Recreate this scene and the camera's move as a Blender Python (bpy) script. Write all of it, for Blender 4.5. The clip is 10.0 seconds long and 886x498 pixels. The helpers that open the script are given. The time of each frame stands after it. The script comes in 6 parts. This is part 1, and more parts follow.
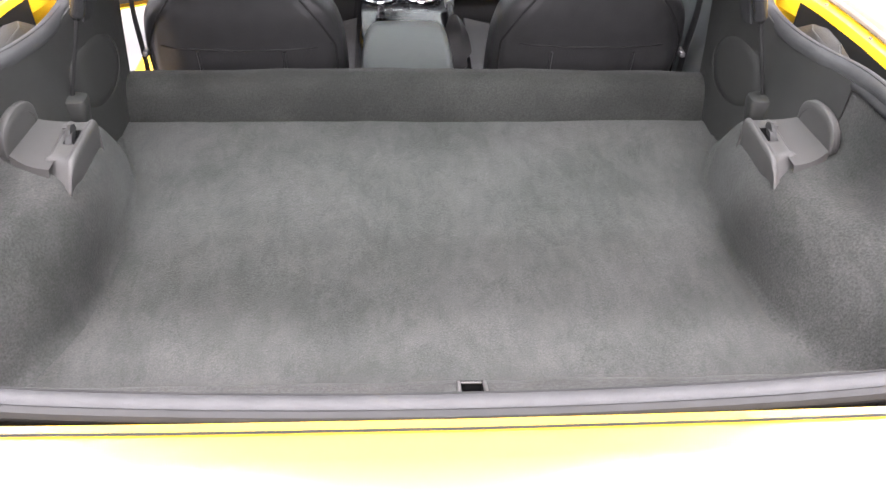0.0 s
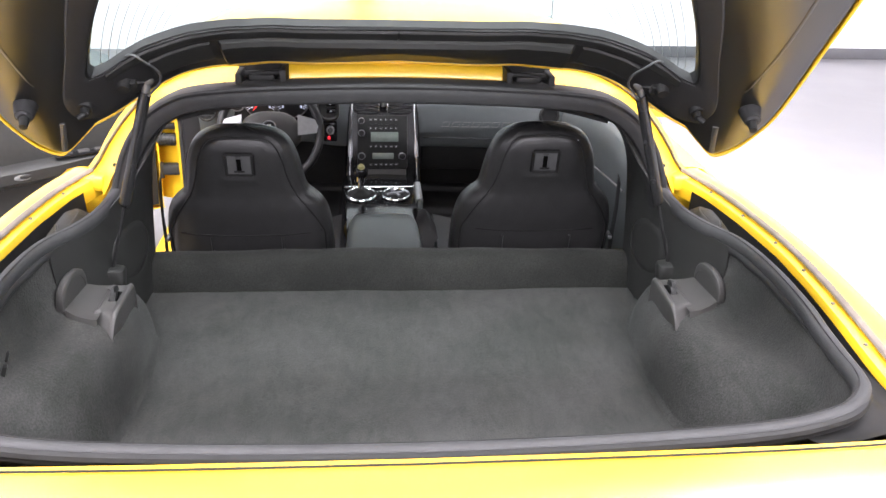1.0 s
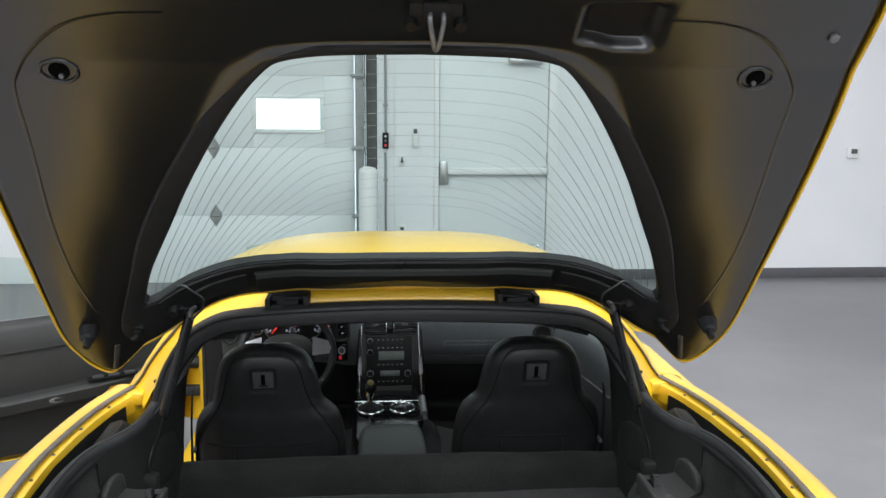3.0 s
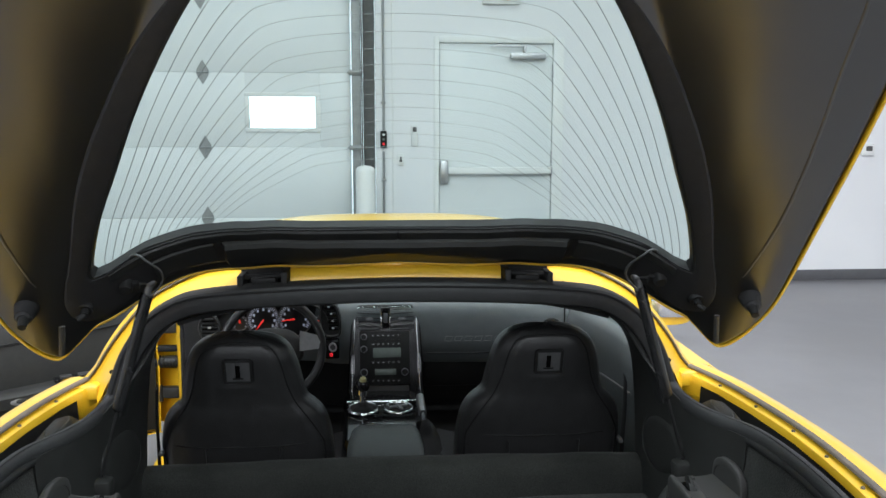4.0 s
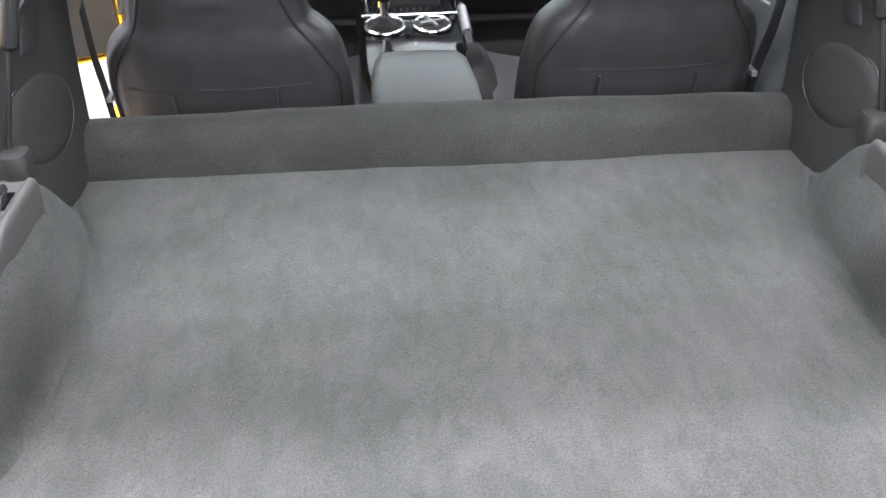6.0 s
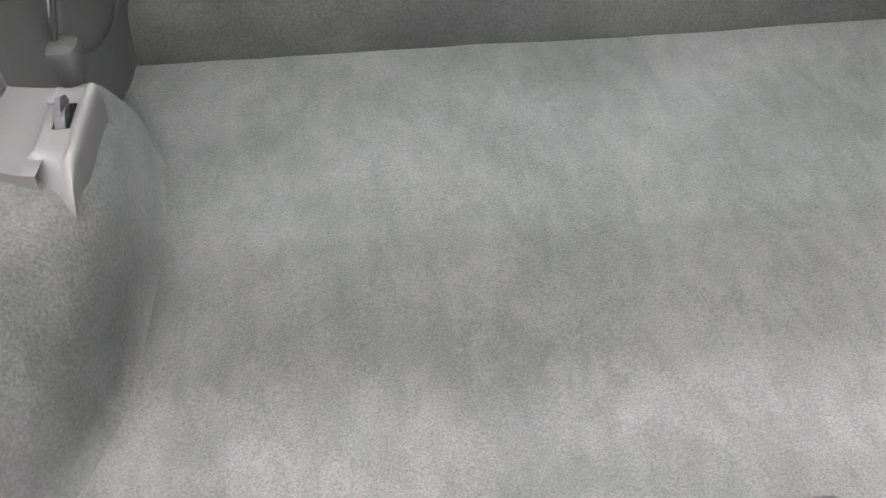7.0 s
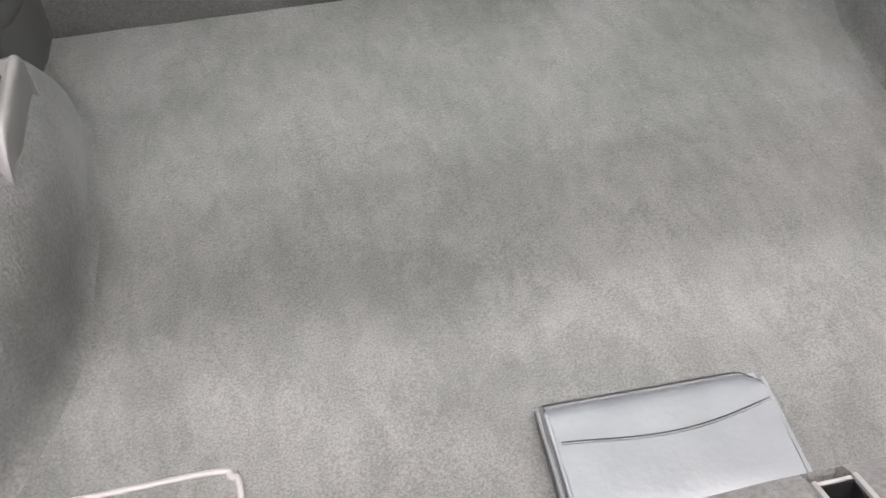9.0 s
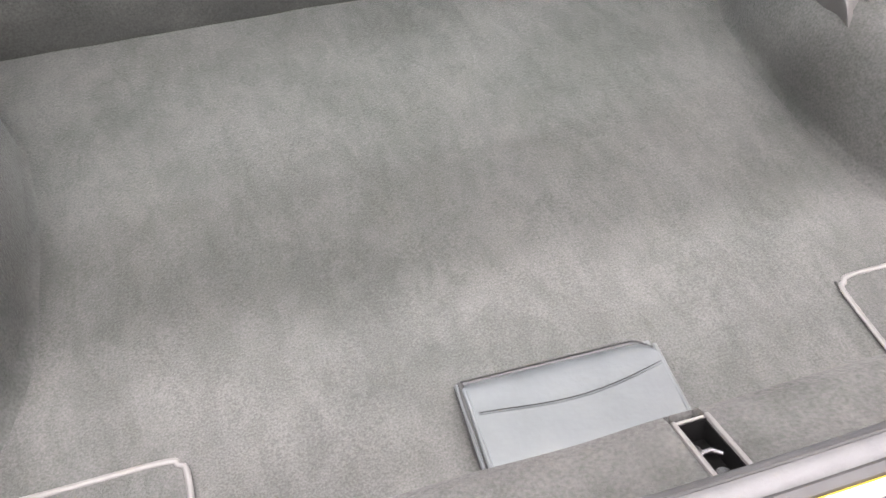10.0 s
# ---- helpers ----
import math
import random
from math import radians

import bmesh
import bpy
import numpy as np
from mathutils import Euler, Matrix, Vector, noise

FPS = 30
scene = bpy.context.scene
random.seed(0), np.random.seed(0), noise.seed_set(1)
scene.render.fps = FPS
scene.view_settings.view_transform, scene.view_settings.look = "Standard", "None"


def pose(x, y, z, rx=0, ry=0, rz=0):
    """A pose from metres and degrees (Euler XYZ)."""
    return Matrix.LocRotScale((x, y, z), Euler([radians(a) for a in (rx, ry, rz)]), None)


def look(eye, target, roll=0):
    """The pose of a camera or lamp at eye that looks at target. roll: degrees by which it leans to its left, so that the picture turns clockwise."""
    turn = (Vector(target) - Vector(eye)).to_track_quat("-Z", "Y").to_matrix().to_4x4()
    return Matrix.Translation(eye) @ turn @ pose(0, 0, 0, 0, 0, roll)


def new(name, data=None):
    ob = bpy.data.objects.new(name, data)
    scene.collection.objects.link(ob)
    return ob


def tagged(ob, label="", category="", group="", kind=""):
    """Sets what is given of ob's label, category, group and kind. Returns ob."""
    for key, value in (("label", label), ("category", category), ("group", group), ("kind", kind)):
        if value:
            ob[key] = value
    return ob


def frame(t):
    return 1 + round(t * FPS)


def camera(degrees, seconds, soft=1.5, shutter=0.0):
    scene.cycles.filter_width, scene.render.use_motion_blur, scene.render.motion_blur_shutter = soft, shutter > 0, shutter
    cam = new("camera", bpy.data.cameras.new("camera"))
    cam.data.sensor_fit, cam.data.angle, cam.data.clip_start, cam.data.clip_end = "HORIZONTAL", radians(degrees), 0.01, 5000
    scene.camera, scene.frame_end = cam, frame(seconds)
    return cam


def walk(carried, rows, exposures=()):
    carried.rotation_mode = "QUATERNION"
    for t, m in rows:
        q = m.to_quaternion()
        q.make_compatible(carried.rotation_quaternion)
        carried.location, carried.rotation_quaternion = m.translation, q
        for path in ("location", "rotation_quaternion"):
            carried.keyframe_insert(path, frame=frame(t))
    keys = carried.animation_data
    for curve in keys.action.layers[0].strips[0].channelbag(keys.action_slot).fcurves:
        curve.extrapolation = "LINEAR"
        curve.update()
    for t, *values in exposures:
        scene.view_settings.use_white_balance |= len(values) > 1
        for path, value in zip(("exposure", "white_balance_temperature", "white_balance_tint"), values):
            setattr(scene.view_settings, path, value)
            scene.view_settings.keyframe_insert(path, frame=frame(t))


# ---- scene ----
cam = camera(55.2, 10.0)
EXPOSURES = [(0, 0.65, 6320, 22), (0.5, 0.35, 6270, 21), (1, -0.14, 6230, 20), (1.5, -0.80, 6230, 14), (2, -1.44, 6150, 17), (2.5, -1.75, 6080, 12), (4, -1.66, 5930, 8),
             (4.5, -0.97, 5970, 13), (5, 0.08, 6080, 20), (5.5, 0.45, 6080, 20), (6, 0.80, 6080, 19), (7.5, 0.97, 6450, 19), (10, 0.97, 6550, 21)]
PATH = [
    (0, (-0.062, 0.076, 1.449), (0.054, 1.633, 0.199), 2.0),
    (0.5, (-0.06, -0.12, 1.512), (0.091, 1.607, 0.515), 2.1),
    (1, (-0.063, -0.289, 1.536), (0.107, 1.523, 0.707), 1.8),
    (1.5, (-0.075, -0.456, 1.576), (0.096, 1.42, 0.906), 1.4),
    (2, (-0.081, -0.584, 1.602), (0.09, 1.343, 1.095), 1.1),
    (2.5, (-0.078, -0.606, 1.62), (0.092, 1.348, 1.23), 0.8),
    (2.7, (-0.081, -0.599, 1.614), (0.087, 1.361, 1.254), 0.6),
    (3.8, (-0.064, -0.355, 1.466), (0.098, 1.618, 1.182), 0.2),
    (4, (-0.052, -0.296, 1.439), (0.11, 1.676, 1.147), 0.1),
    (4.5, (-0.032, -0.162, 1.379), (0.124, 1.765, 0.866), -0.0),
    (5, (-0.06, 0.041, 1.326), (0.089, 1.88, 0.555), -0.2),
    (5.5, (-0.111, 0.192, 1.304), (0.035, 1.917, 0.304), -0.4),
    (6, (-0.113, 0.371, 1.257), (0.016, 2.003, 0.109), -0.4),
    (7.3, (-0.285, 0.583, 1.25), (-0.156, 1.899, -0.251), -0.8),
    (7.5, (-0.281, 0.577, 1.251), (-0.142, 1.886, -0.255), -0.9),
    (8, (-0.252, 0.554, 1.282), (-0.08, 1.847, -0.234), -1.3),
    (8.5, (-0.248, 0.515, 1.281), (-0.038, 1.795, -0.241), -1.0),
    (9, (-0.263, 0.504, 1.279), (-0.002, 1.773, -0.244), -0.9),
    (9.5, (-0.275, 0.497, 1.301), (0.059, 1.747, -0.225), -0.8),
    (10, (-0.249, 0.44, 1.344), (0.137, 1.67, -0.185), 0.3),
]
walk(cam, [(t, look(eye, target, roll)) for t, eye, target, roll in PATH], EXPOSURES)
scene.view_settings.exposure = 0.0

# ---- world and lights ----
world = bpy.data.worlds.new("world")
scene.world = world
world.use_nodes = True
sky = world.node_tree.nodes.new("ShaderNodeTexSky")
sky.sky_type, sky.sun_disc, sky.sun_elevation, sky.sun_rotation = "NISHITA", False, radians(35), radians(200)
bg = world.node_tree.nodes["Background"]
bg.inputs["Strength"].default_value = 0.1
world.node_tree.links.new(sky.outputs[0], bg.inputs["Color"])

# The last three rows are unseen additions that brighten the cabin from behind.
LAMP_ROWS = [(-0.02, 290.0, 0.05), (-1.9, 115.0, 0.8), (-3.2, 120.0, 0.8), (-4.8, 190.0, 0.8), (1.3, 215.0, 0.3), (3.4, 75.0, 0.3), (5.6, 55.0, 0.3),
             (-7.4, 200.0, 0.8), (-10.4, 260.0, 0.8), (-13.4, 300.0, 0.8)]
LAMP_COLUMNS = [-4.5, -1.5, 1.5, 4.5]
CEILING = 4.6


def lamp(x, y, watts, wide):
    data = bpy.data.lights.new("unseen_ceiling_lamp", "AREA")
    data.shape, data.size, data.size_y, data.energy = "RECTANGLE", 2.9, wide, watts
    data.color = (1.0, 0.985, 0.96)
    ob = new("unseen_ceiling_lamp", data)
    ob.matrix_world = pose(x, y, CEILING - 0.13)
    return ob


# ---- materials ----
def material(name, colour, rough=0.5, metal=0.0, second=None, scale=20.0, detail=6.0, bump=0.0, bump_scale=None,
             coat=0.0, spec=0.5, emit=0.0, stain=0.0, stain_scale=3.0, rough_var=0.0, sheen=0.0, stretch=None, streaks=0.0, hue=0.0):
    """A surface with grain (second colour, at scale) and larger stains, and fine relief."""
    m = bpy.data.materials.new(name)
    m.use_nodes = True
    tree = m.node_tree
    n, link = tree.nodes, tree.links.new
    b = n["Principled BSDF"]
    b.inputs["Base Color"].default_value = (*colour, 1)
    b.inputs["Roughness"].default_value = rough
    b.inputs["Metallic"].default_value = metal
    b.inputs["Coat Weight"].default_value = coat
    b.inputs["Coat Roughness"].default_value = 0.20
    b.inputs["Specular IOR Level"].default_value = spec
    b.inputs["Sheen Weight"].default_value = sheen
    b.inputs["Sheen Roughness"].default_value = 0.45
    if emit:
        b.inputs["Emission Color"].default_value = (*colour, 1)
        b.inputs["Emission Strength"].default_value = emit
    geo = n.new("ShaderNodeNewGeometry")
    at = geo.outputs["Position"]
    if stretch:
        mp = n.new("ShaderNodeMapping")
        mp.inputs["Scale"].default_value = stretch
        link(at, mp.inputs["Vector"])
        at = mp.outputs["Vector"]
    noise_a = n.new("ShaderNodeTexNoise")
    noise_a.inputs["Scale"].default_value = scale
    noise_a.inputs["Detail"].default_value = detail
    link(at, noise_a.inputs["Vector"])
    if second:
        ramp = n.new("ShaderNodeValToRGB")
        ramp.color_ramp.elements[0].position, ramp.color_ramp.elements[1].position = 0.32, 0.68
        ramp.color_ramp.elements[0].color, ramp.color_ramp.elements[1].color = (*colour, 1), (*second, 1)
        link(noise_a.outputs["Fac"], ramp.inputs["Fac"])
        out = ramp.outputs["Color"]
        if stain:
            noise_b = n.new("ShaderNodeTexNoise")
            noise_b.inputs["Scale"].default_value = stain_scale
            noise_b.inputs["Detail"].default_value = 6.0
            noise_b.inputs["Roughness"].default_value = 0.6
            noise_b.inputs["Distortion"].default_value = 0.15
            link(at, noise_b.inputs["Vector"])
            ramp_b = n.new("ShaderNodeValToRGB")
            ramp_b.color_ramp.elements[0].position, ramp_b.color_ramp.elements[1].position = 0.38, 0.62
            lo, hi = 1.0 - stain, 1.0 + stain
            ramp_b.color_ramp.elements[0].color, ramp_b.color_ramp.elements[1].color = (lo - hue, lo + hue * 0.6, lo - hue * 0.5, 1), (hi + hue, hi - hue * 0.4, hi + hue * 0.3, 1)
            link(noise_b.outputs["Fac"], ramp_b.inputs["Fac"])
            mix = n.new("ShaderNodeMix")
            mix.data_type, mix.blend_type = "RGBA", "MULTIPLY"
            mix.inputs["Factor"].default_value = 1.0
            link(out, mix.inputs[6])
            link(ramp_b.outputs["Color"], mix.inputs[7])
            out = mix.outputs[2]
        if streaks:
            mp2 = n.new("ShaderNodeMapping")
            mp2.inputs["Rotation"].default_value = (0, 0, 1.0)
            mp2.inputs["Scale"].default_value = (34.0, 15.0, 22.0)
            link(geo.outputs["Position"], mp2.inputs["Vector"])
            noise_c = n.new("ShaderNodeTexNoise")
            noise_c.inputs["Scale"].default_value = 1.0
            noise_c.inputs["Detail"].default_value = 8.0
            noise_c.inputs["Roughness"].default_value = 0.62
            noise_c.inputs["Distortion"].default_value = 0.5
            link(mp2.outputs["Vector"], noise_c.inputs["Vector"])
            ramp_c = n.new("ShaderNodeValToRGB")
            ramp_c.color_ramp.elements[0].position, ramp_c.color_ramp.elements[1].position = 0.38, 0.64
            lo, hi = 1.0 - streaks, 1.0 + streaks
            ramp_c.color_ramp.elements[0].color, ramp_c.color_ramp.elements[1].color = (lo, lo, lo, 1), (hi, hi, hi, 1)
            link(noise_c.outputs["Fac"], ramp_c.inputs["Fac"])
            mix2 = n.new("ShaderNodeMix")
            mix2.data_type, mix2.blend_type = "RGBA", "MULTIPLY"
            mix2.inputs["Factor"].default_value = 1.0
            link(out, mix2.inputs[6])
            link(ramp_c.outputs["Color"], mix2.inputs[7])
            out = mix2.outputs[2]
        link(out, b.inputs["Base Color"])
    if rough_var:
        mr = n.new("ShaderNodeMapRange")
        mr.inputs["To Min"].default_value, mr.inputs["To Max"].default_value = rough - rough_var, rough + rough_var
        link(noise_a.outputs["Fac"], mr.inputs["Value"])
        link(mr.outputs["Result"], b.inputs["Roughness"])
    if bump:
        fine = n.new("ShaderNodeTexNoise")
        fine.inputs["Scale"].default_value = bump_scale or scale * 6
        fine.inputs["Detail"].default_value = 5.0
        link(at, fine.inputs["Vector"])
        bp = n.new("ShaderNodeBump")
        bp.inputs["Strength"].default_value = 1.0
        bp.inputs["Distance"].default_value = bump
        link(fine.outputs["Fac"], bp.inputs["Height"])
        link(bp.outputs["Normal"], b.inputs["Normal"])
    return m


YELLOW = material("yellow_paint", (0.72, 0.440, 0.013), 0.40, second=(0.69, 0.420, 0.012), scale=40, coat=0.9, bump=0.00003, bump_scale=300, spec=0.5)
CARPET = material("charcoal_carpet", (0.0226, 0.0229, 0.0217), 0.97, second=(0.0405, 0.0409, 0.0391), scale=430, detail=4, bump=0.0022,
                  bump_scale=300, stain=0.13, stain_scale=4.0, sheen=0.03, spec=0.1, streaks=0.12, hue=0.011)
HOUSING_CARPET = material("coarse_charcoal_carpet", (0.0226, 0.0229, 0.0217), 0.97, second=(0.0380, 0.0384, 0.0367), scale=280, detail=4, bump=0.0022,
                          bump_scale=220, hue=0.011, stain=0.17, stain_scale=6.0, sheen=0.03, spec=0.1, streaks=0.11)
# Near-black paint in place of the shade inside slots, vents and holes.
RECESS_SHADE = material("recess_shade_black", (0.0015, 0.0015, 0.0015), 0.9, spec=0.05)
PLASTIC = material("dark_grained_plastic", (0.0135, 0.0136, 0.0127), 0.52, second=(0.0178, 0.0180, 0.0170), scale=60, bump=0.0003, bump_scale=900, rough_var=0.06, spec=0.35)
GREY_PLASTIC = material("satin_grey_plastic", (0.032, 0.0308, 0.0297), 0.55, second=(0.038, 0.0367, 0.0354), scale=30, bump=0.0002, bump_scale=700, rough_var=0.05, spec=0.35)
HATCH_TRIM = material("hatch_underside_trim", (0.0050, 0.0049, 0.0045), 0.28, second=(0.0062, 0.0061, 0.0056), scale=5, spec=1.0)
LEATHER = material("black_leather", (0.0142, 0.0143, 0.0144), 0.40, second=(0.0185, 0.0186, 0.019), scale=30, bump=0.0006, bump_scale=260, rough_var=0.07, spec=0.4)
CONSOLE_LEATHER = material("grey_green_leather", (0.050, 0.058, 0.056), 0.48, second=(0.060, 0.068, 0.066), scale=24, bump=0.0005, bump_scale=300, rough_var=0.06)
RUBBER = material("black_rubber", (0.015, 0.015, 0.0155), 0.62, second=(0.021, 0.021, 0.0215), scale=50, bump=0.0004, bump_scale=350, rough_var=0.08, spec=0.25)
SEAL = material("grey_black_rubber", (0.024, 0.0243, 0.025), 0.60, second=(0.032, 0.0323, 0.033), scale=50, bump=0.0004, bump_scale=350, rough_var=0.08, spec=0.25)
STRIP = material("grey_brown_seal", (0.085, 0.070, 0.058), 0.7, second=(0.115, 0.096, 0.080), scale=40, bump=0.0003)
BLACK = material("matt_black", (0.007, 0.007, 0.007), 0.6, second=(0.010, 0.010, 0.010), scale=30, spec=0.25)
GLOSS = material("gloss_black", (0.005, 0.005, 0.0055), 0.10, second=(0.007, 0.007, 0.0075), scale=30, spec=0.3)
DASH = material("dark_grey_dash", (0.108, 0.120, 0.122), 0.65, second=(0.120, 0.132, 0.134), spec=0.2, scale=24, bump=0.0005, bump_scale=400, rough_var=0.06)
CHROME = material("chrome", (0.72, 0.72, 0.72), 0.14, metal=1.0, second=(0.62, 0.62, 0.62), scale=60)
BRASS = material("pale_brass", (0.42, 0.38, 0.16), 0.35, metal=0.7, second=(0.50, 0.46, 0.22), scale=60)
SILVER = material("satin_silver", (0.45, 0.45, 0.46), 0.35, metal=0.8, second=(0.52, 0.52, 0.53), scale=60)
STEEL = material("dull_steel", (0.17, 0.17, 0.175), 0.4, metal=0.8, second=(0.24, 0.24, 0.245), scale=80)
RED = material("red_light", (0.9, 0.02, 0.03), 0.4, emit=1.2)
RED_LED = material("red_needle", (1.0, 0.03, 0.02), 0.4, emit=2.0)
DIAL = material("dial_face", (0.012, 0.012, 0.013), 0.3, second=(0.016, 0.016, 0.017), scale=50)
PANEL_MARK = material("dim_panel_marks", (0.42, 0.43, 0.44), 0.5)
LIT_MARK = material("lit_dial_marks", (0.62, 0.66, 0.78), 0.5, emit=0.45)
DISPLAY = material("display", (0.10, 0.125, 0.11), 0.25, second=(0.12, 0.145, 0.13), scale=50)
POUCH = material("grey_vinyl", (0.0265, 0.0297, 0.0315), 0.46, second=(0.0325, 0.0358, 0.0376), scale=22, bump=0.0005, bump_scale=120, rough_var=0.08, spec=0.3)
PIPING = material("pale_grey_plastic", (0.048, 0.046, 0.045), 0.55, second=(0.058, 0.056, 0.054), scale=60, bump=0.0002, spec=0.3)
BINDING = material("dark_grey_vinyl", (0.0035, 0.0037, 0.004), 0.5, second=(0.0055, 0.0057, 0.006), scale=40, bump=0.0003, bump_scale=200, spec=0.2)
PLATE = material("mid_grey_plastic", (0.045, 0.046, 0.047), 0.5, second=(0.053, 0.054, 0.055), scale=60)
SPOKE = material("dull_grey_metal", (0.15, 0.152, 0.155), 0.5, second=(0.17, 0.172, 0.175), scale=60, metal=0.2)
WALL = material("white_wall_paint", (0.76, 0.77, 0.79), 0.65, second=(0.80, 0.805, 0.82), scale=1.4, bump=0.0004, bump_scale=140)
DOOR_WHITE = material("white_door_paint", (0.72, 0.75, 0.76), 0.42, second=(0.76, 0.785, 0.79), scale=2.0, bump=0.0002, bump_scale=60)
FLOOR = material("grey_sealed_concrete", (0.165, 0.162, 0.170), 0.40, second=(0.20, 0.197, 0.205), scale=2.6, stain=0.10, stain_scale=0.7, bump=0.0003, bump_scale=60, rough_var=0.08)
BASE = material("grey_baseboard", (0.085, 0.085, 0.092), 0.5, second=(0.10, 0.10, 0.108), scale=10)
GALV = material("galvanised_steel", (0.27, 0.275, 0.275), 0.5, metal=0.35, second=(0.34, 0.345, 0.345), scale=18)
DARK_STEEL = material("dark_weathered_strip", (0.07, 0.07, 0.068), 0.6, second=(0.10, 0.10, 0.097), scale=18)
WHITE_PLASTIC = material("white_plastic", (0.76, 0.77, 0.76), 0.4, second=(0.80, 0.81, 0.80), scale=20)
CEIL = material("white_ceiling", (0.72, 0.72, 0.72), 0.8, second=(0.76, 0.76, 0.76), scale=2)
SIGN_RED = material("sign_red", (0.65, 0.03, 0.05), 0.4, emit=0.5)
WHEEL_SILVER = material("satin_spoke_silver", (0.26, 0.262, 0.268), 0.48, metal=0.5, second=(0.30, 0.302, 0.308), scale=60)
STRUT = material("satin_black_tube", (0.010, 0.010, 0.0105), 0.26, second=(0.014, 0.014, 0.0145), scale=40, spec=0.6, rough_var=0.05)
TYRE = material("tyre_rubber", (0.015, 0.015, 0.015), 0.75, second=(0.022, 0.022, 0.022), scale=30)
OUTSIDE = material("daylight_outside", (0.93, 0.97, 1.0), 1.0, emit=7.0)
HEATER = material("heating_wire", (0.20, 0.23, 0.22), 0.6)
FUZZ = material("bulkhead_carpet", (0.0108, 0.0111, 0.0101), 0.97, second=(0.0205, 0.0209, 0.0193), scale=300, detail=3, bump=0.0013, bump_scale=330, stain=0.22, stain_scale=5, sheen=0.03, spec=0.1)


def glass_material(name, tint, rough=0.0):
    m = bpy.data.materials.new(name)
    m.use_nodes = True
    b = m.node_tree.nodes["Principled BSDF"]
    b.inputs["Base Color"].default_value = (*tint, 1)
    b.inputs["Transmission Weight"].default_value = 1.0
    b.inputs["Roughness"].default_value = rough
    b.inputs["IOR"].default_value = 1.45
    return m


def pane_material(name, tint):
    """A thin tinted pane: light passes and takes the tint, the surface mirrors a little."""
    m = bpy.data.materials.new(name)
    m.use_nodes = True
    n, link = m.node_tree.nodes, m.node_tree.links.new
    n.remove(n["Principled BSDF"])
    clear = n.new("ShaderNodeBsdfTransparent")
    clear.inputs["Color"].default_value = (*tint, 1)
    gloss = n.new("ShaderNodeBsdfGlossy")
    gloss.inputs["Roughness"].default_value = 0.0
    mix = n.new("ShaderNodeMixShader")
    mix.inputs[0].default_value = 0.025
    link(clear.outputs[0], mix.inputs[1])
    link(gloss.outputs[0], mix.inputs[2])
    link(mix.outputs[0], n["Material Output"].inputs["Surface"])
    return m


REAR_GLASS = pane_material("green_rear_glass", (0.645, 0.73, 0.707))
GLASS = pane_material("tinted_glass", (0.90, 0.955, 0.945))
GAUGE_GLASS = glass_material("clear_cover", (0.97, 0.97, 0.97))

# ---- helpers of this scene ----
PLACE = {}


def finish(name, me, mat, parent=None, label="", sharp=40):
    """One mesh object, its origin in the middle of its shape."""
    n = len(me.vertices)
    co = np.empty(n * 3)
    me.vertices.foreach_get("co", co)
    co = co.reshape(-1, 3)
    mid = (co.min(0) + co.max(0)) / 2
    me.vertices.foreach_set("co", (co - mid).ravel())
    me.polygons.foreach_set("use_smooth", [True] * len(me.polygons))
    me.set_sharp_from_angle(angle=radians(sharp))
    me.materials.append(mat)
    me.update()
    ob = new(name, me)
    mid = Vector(mid)
    PLACE[ob.name] = mid
    if parent:
        ob.parent = parent
        ob.location = mid - PLACE[parent.name]
    else:
        ob.location = mid
    if label:
        ob["label"] = label
    return ob


def part(name, bm, mat, parent=None, label="", sharp=40):
    bmesh.ops.recalc_face_normals(bm, faces=bm.faces[:])
    me = bpy.data.meshes.new(name)
    bm.to_mesh(me)
    bm.free()
    return finish(name, me, mat, parent, label, sharp)


def holder(name, at):
    ob = new(name)
    ob.location = at
    PLACE[ob.name] = Vector(at)
    return ob


def box(bm, x0, x1, y0, y1, z0, z1, bevel=0.0, m=None, seg=2):
    v = bmesh.ops.create_cube(bm, size=1)["verts"]
    bmesh.ops.transform(bm, matrix=Matrix.LocRotScale(((x0 + x1) / 2, (y0 + y1) / 2, (z0 + z1) / 2), None, (abs(x1 - x0), abs(y1 - y0), abs(z1 - z0))), verts=v)
    if bevel:
        edges = list({e for q in v for e in q.link_edges})
        out = bmesh.ops.bevel(bm, geom=edges, offset=bevel, segments=seg, affect="EDGES", profile=0.5)
        v = list({q for f in out["faces"] for q in f.verts} | {q for q in v if q.is_valid})
    if m:
        bmesh.ops.transform(bm, matrix=m, verts=v)
    return v


def rod(bm, a, b, r0, r1=None, seg=16):
    a, b = Vector(a), Vector(b)
    d = b - a
    m = Matrix.Translation((a + b) / 2) @ d.to_track_quat("Z", "Y").to_matrix().to_4x4()
    return bmesh.ops.create_cone(bm, cap_ends=True, segments=seg, radius1=r0, radius2=r0 if r1 is None else r1, depth=d.length, matrix=m)["verts"]


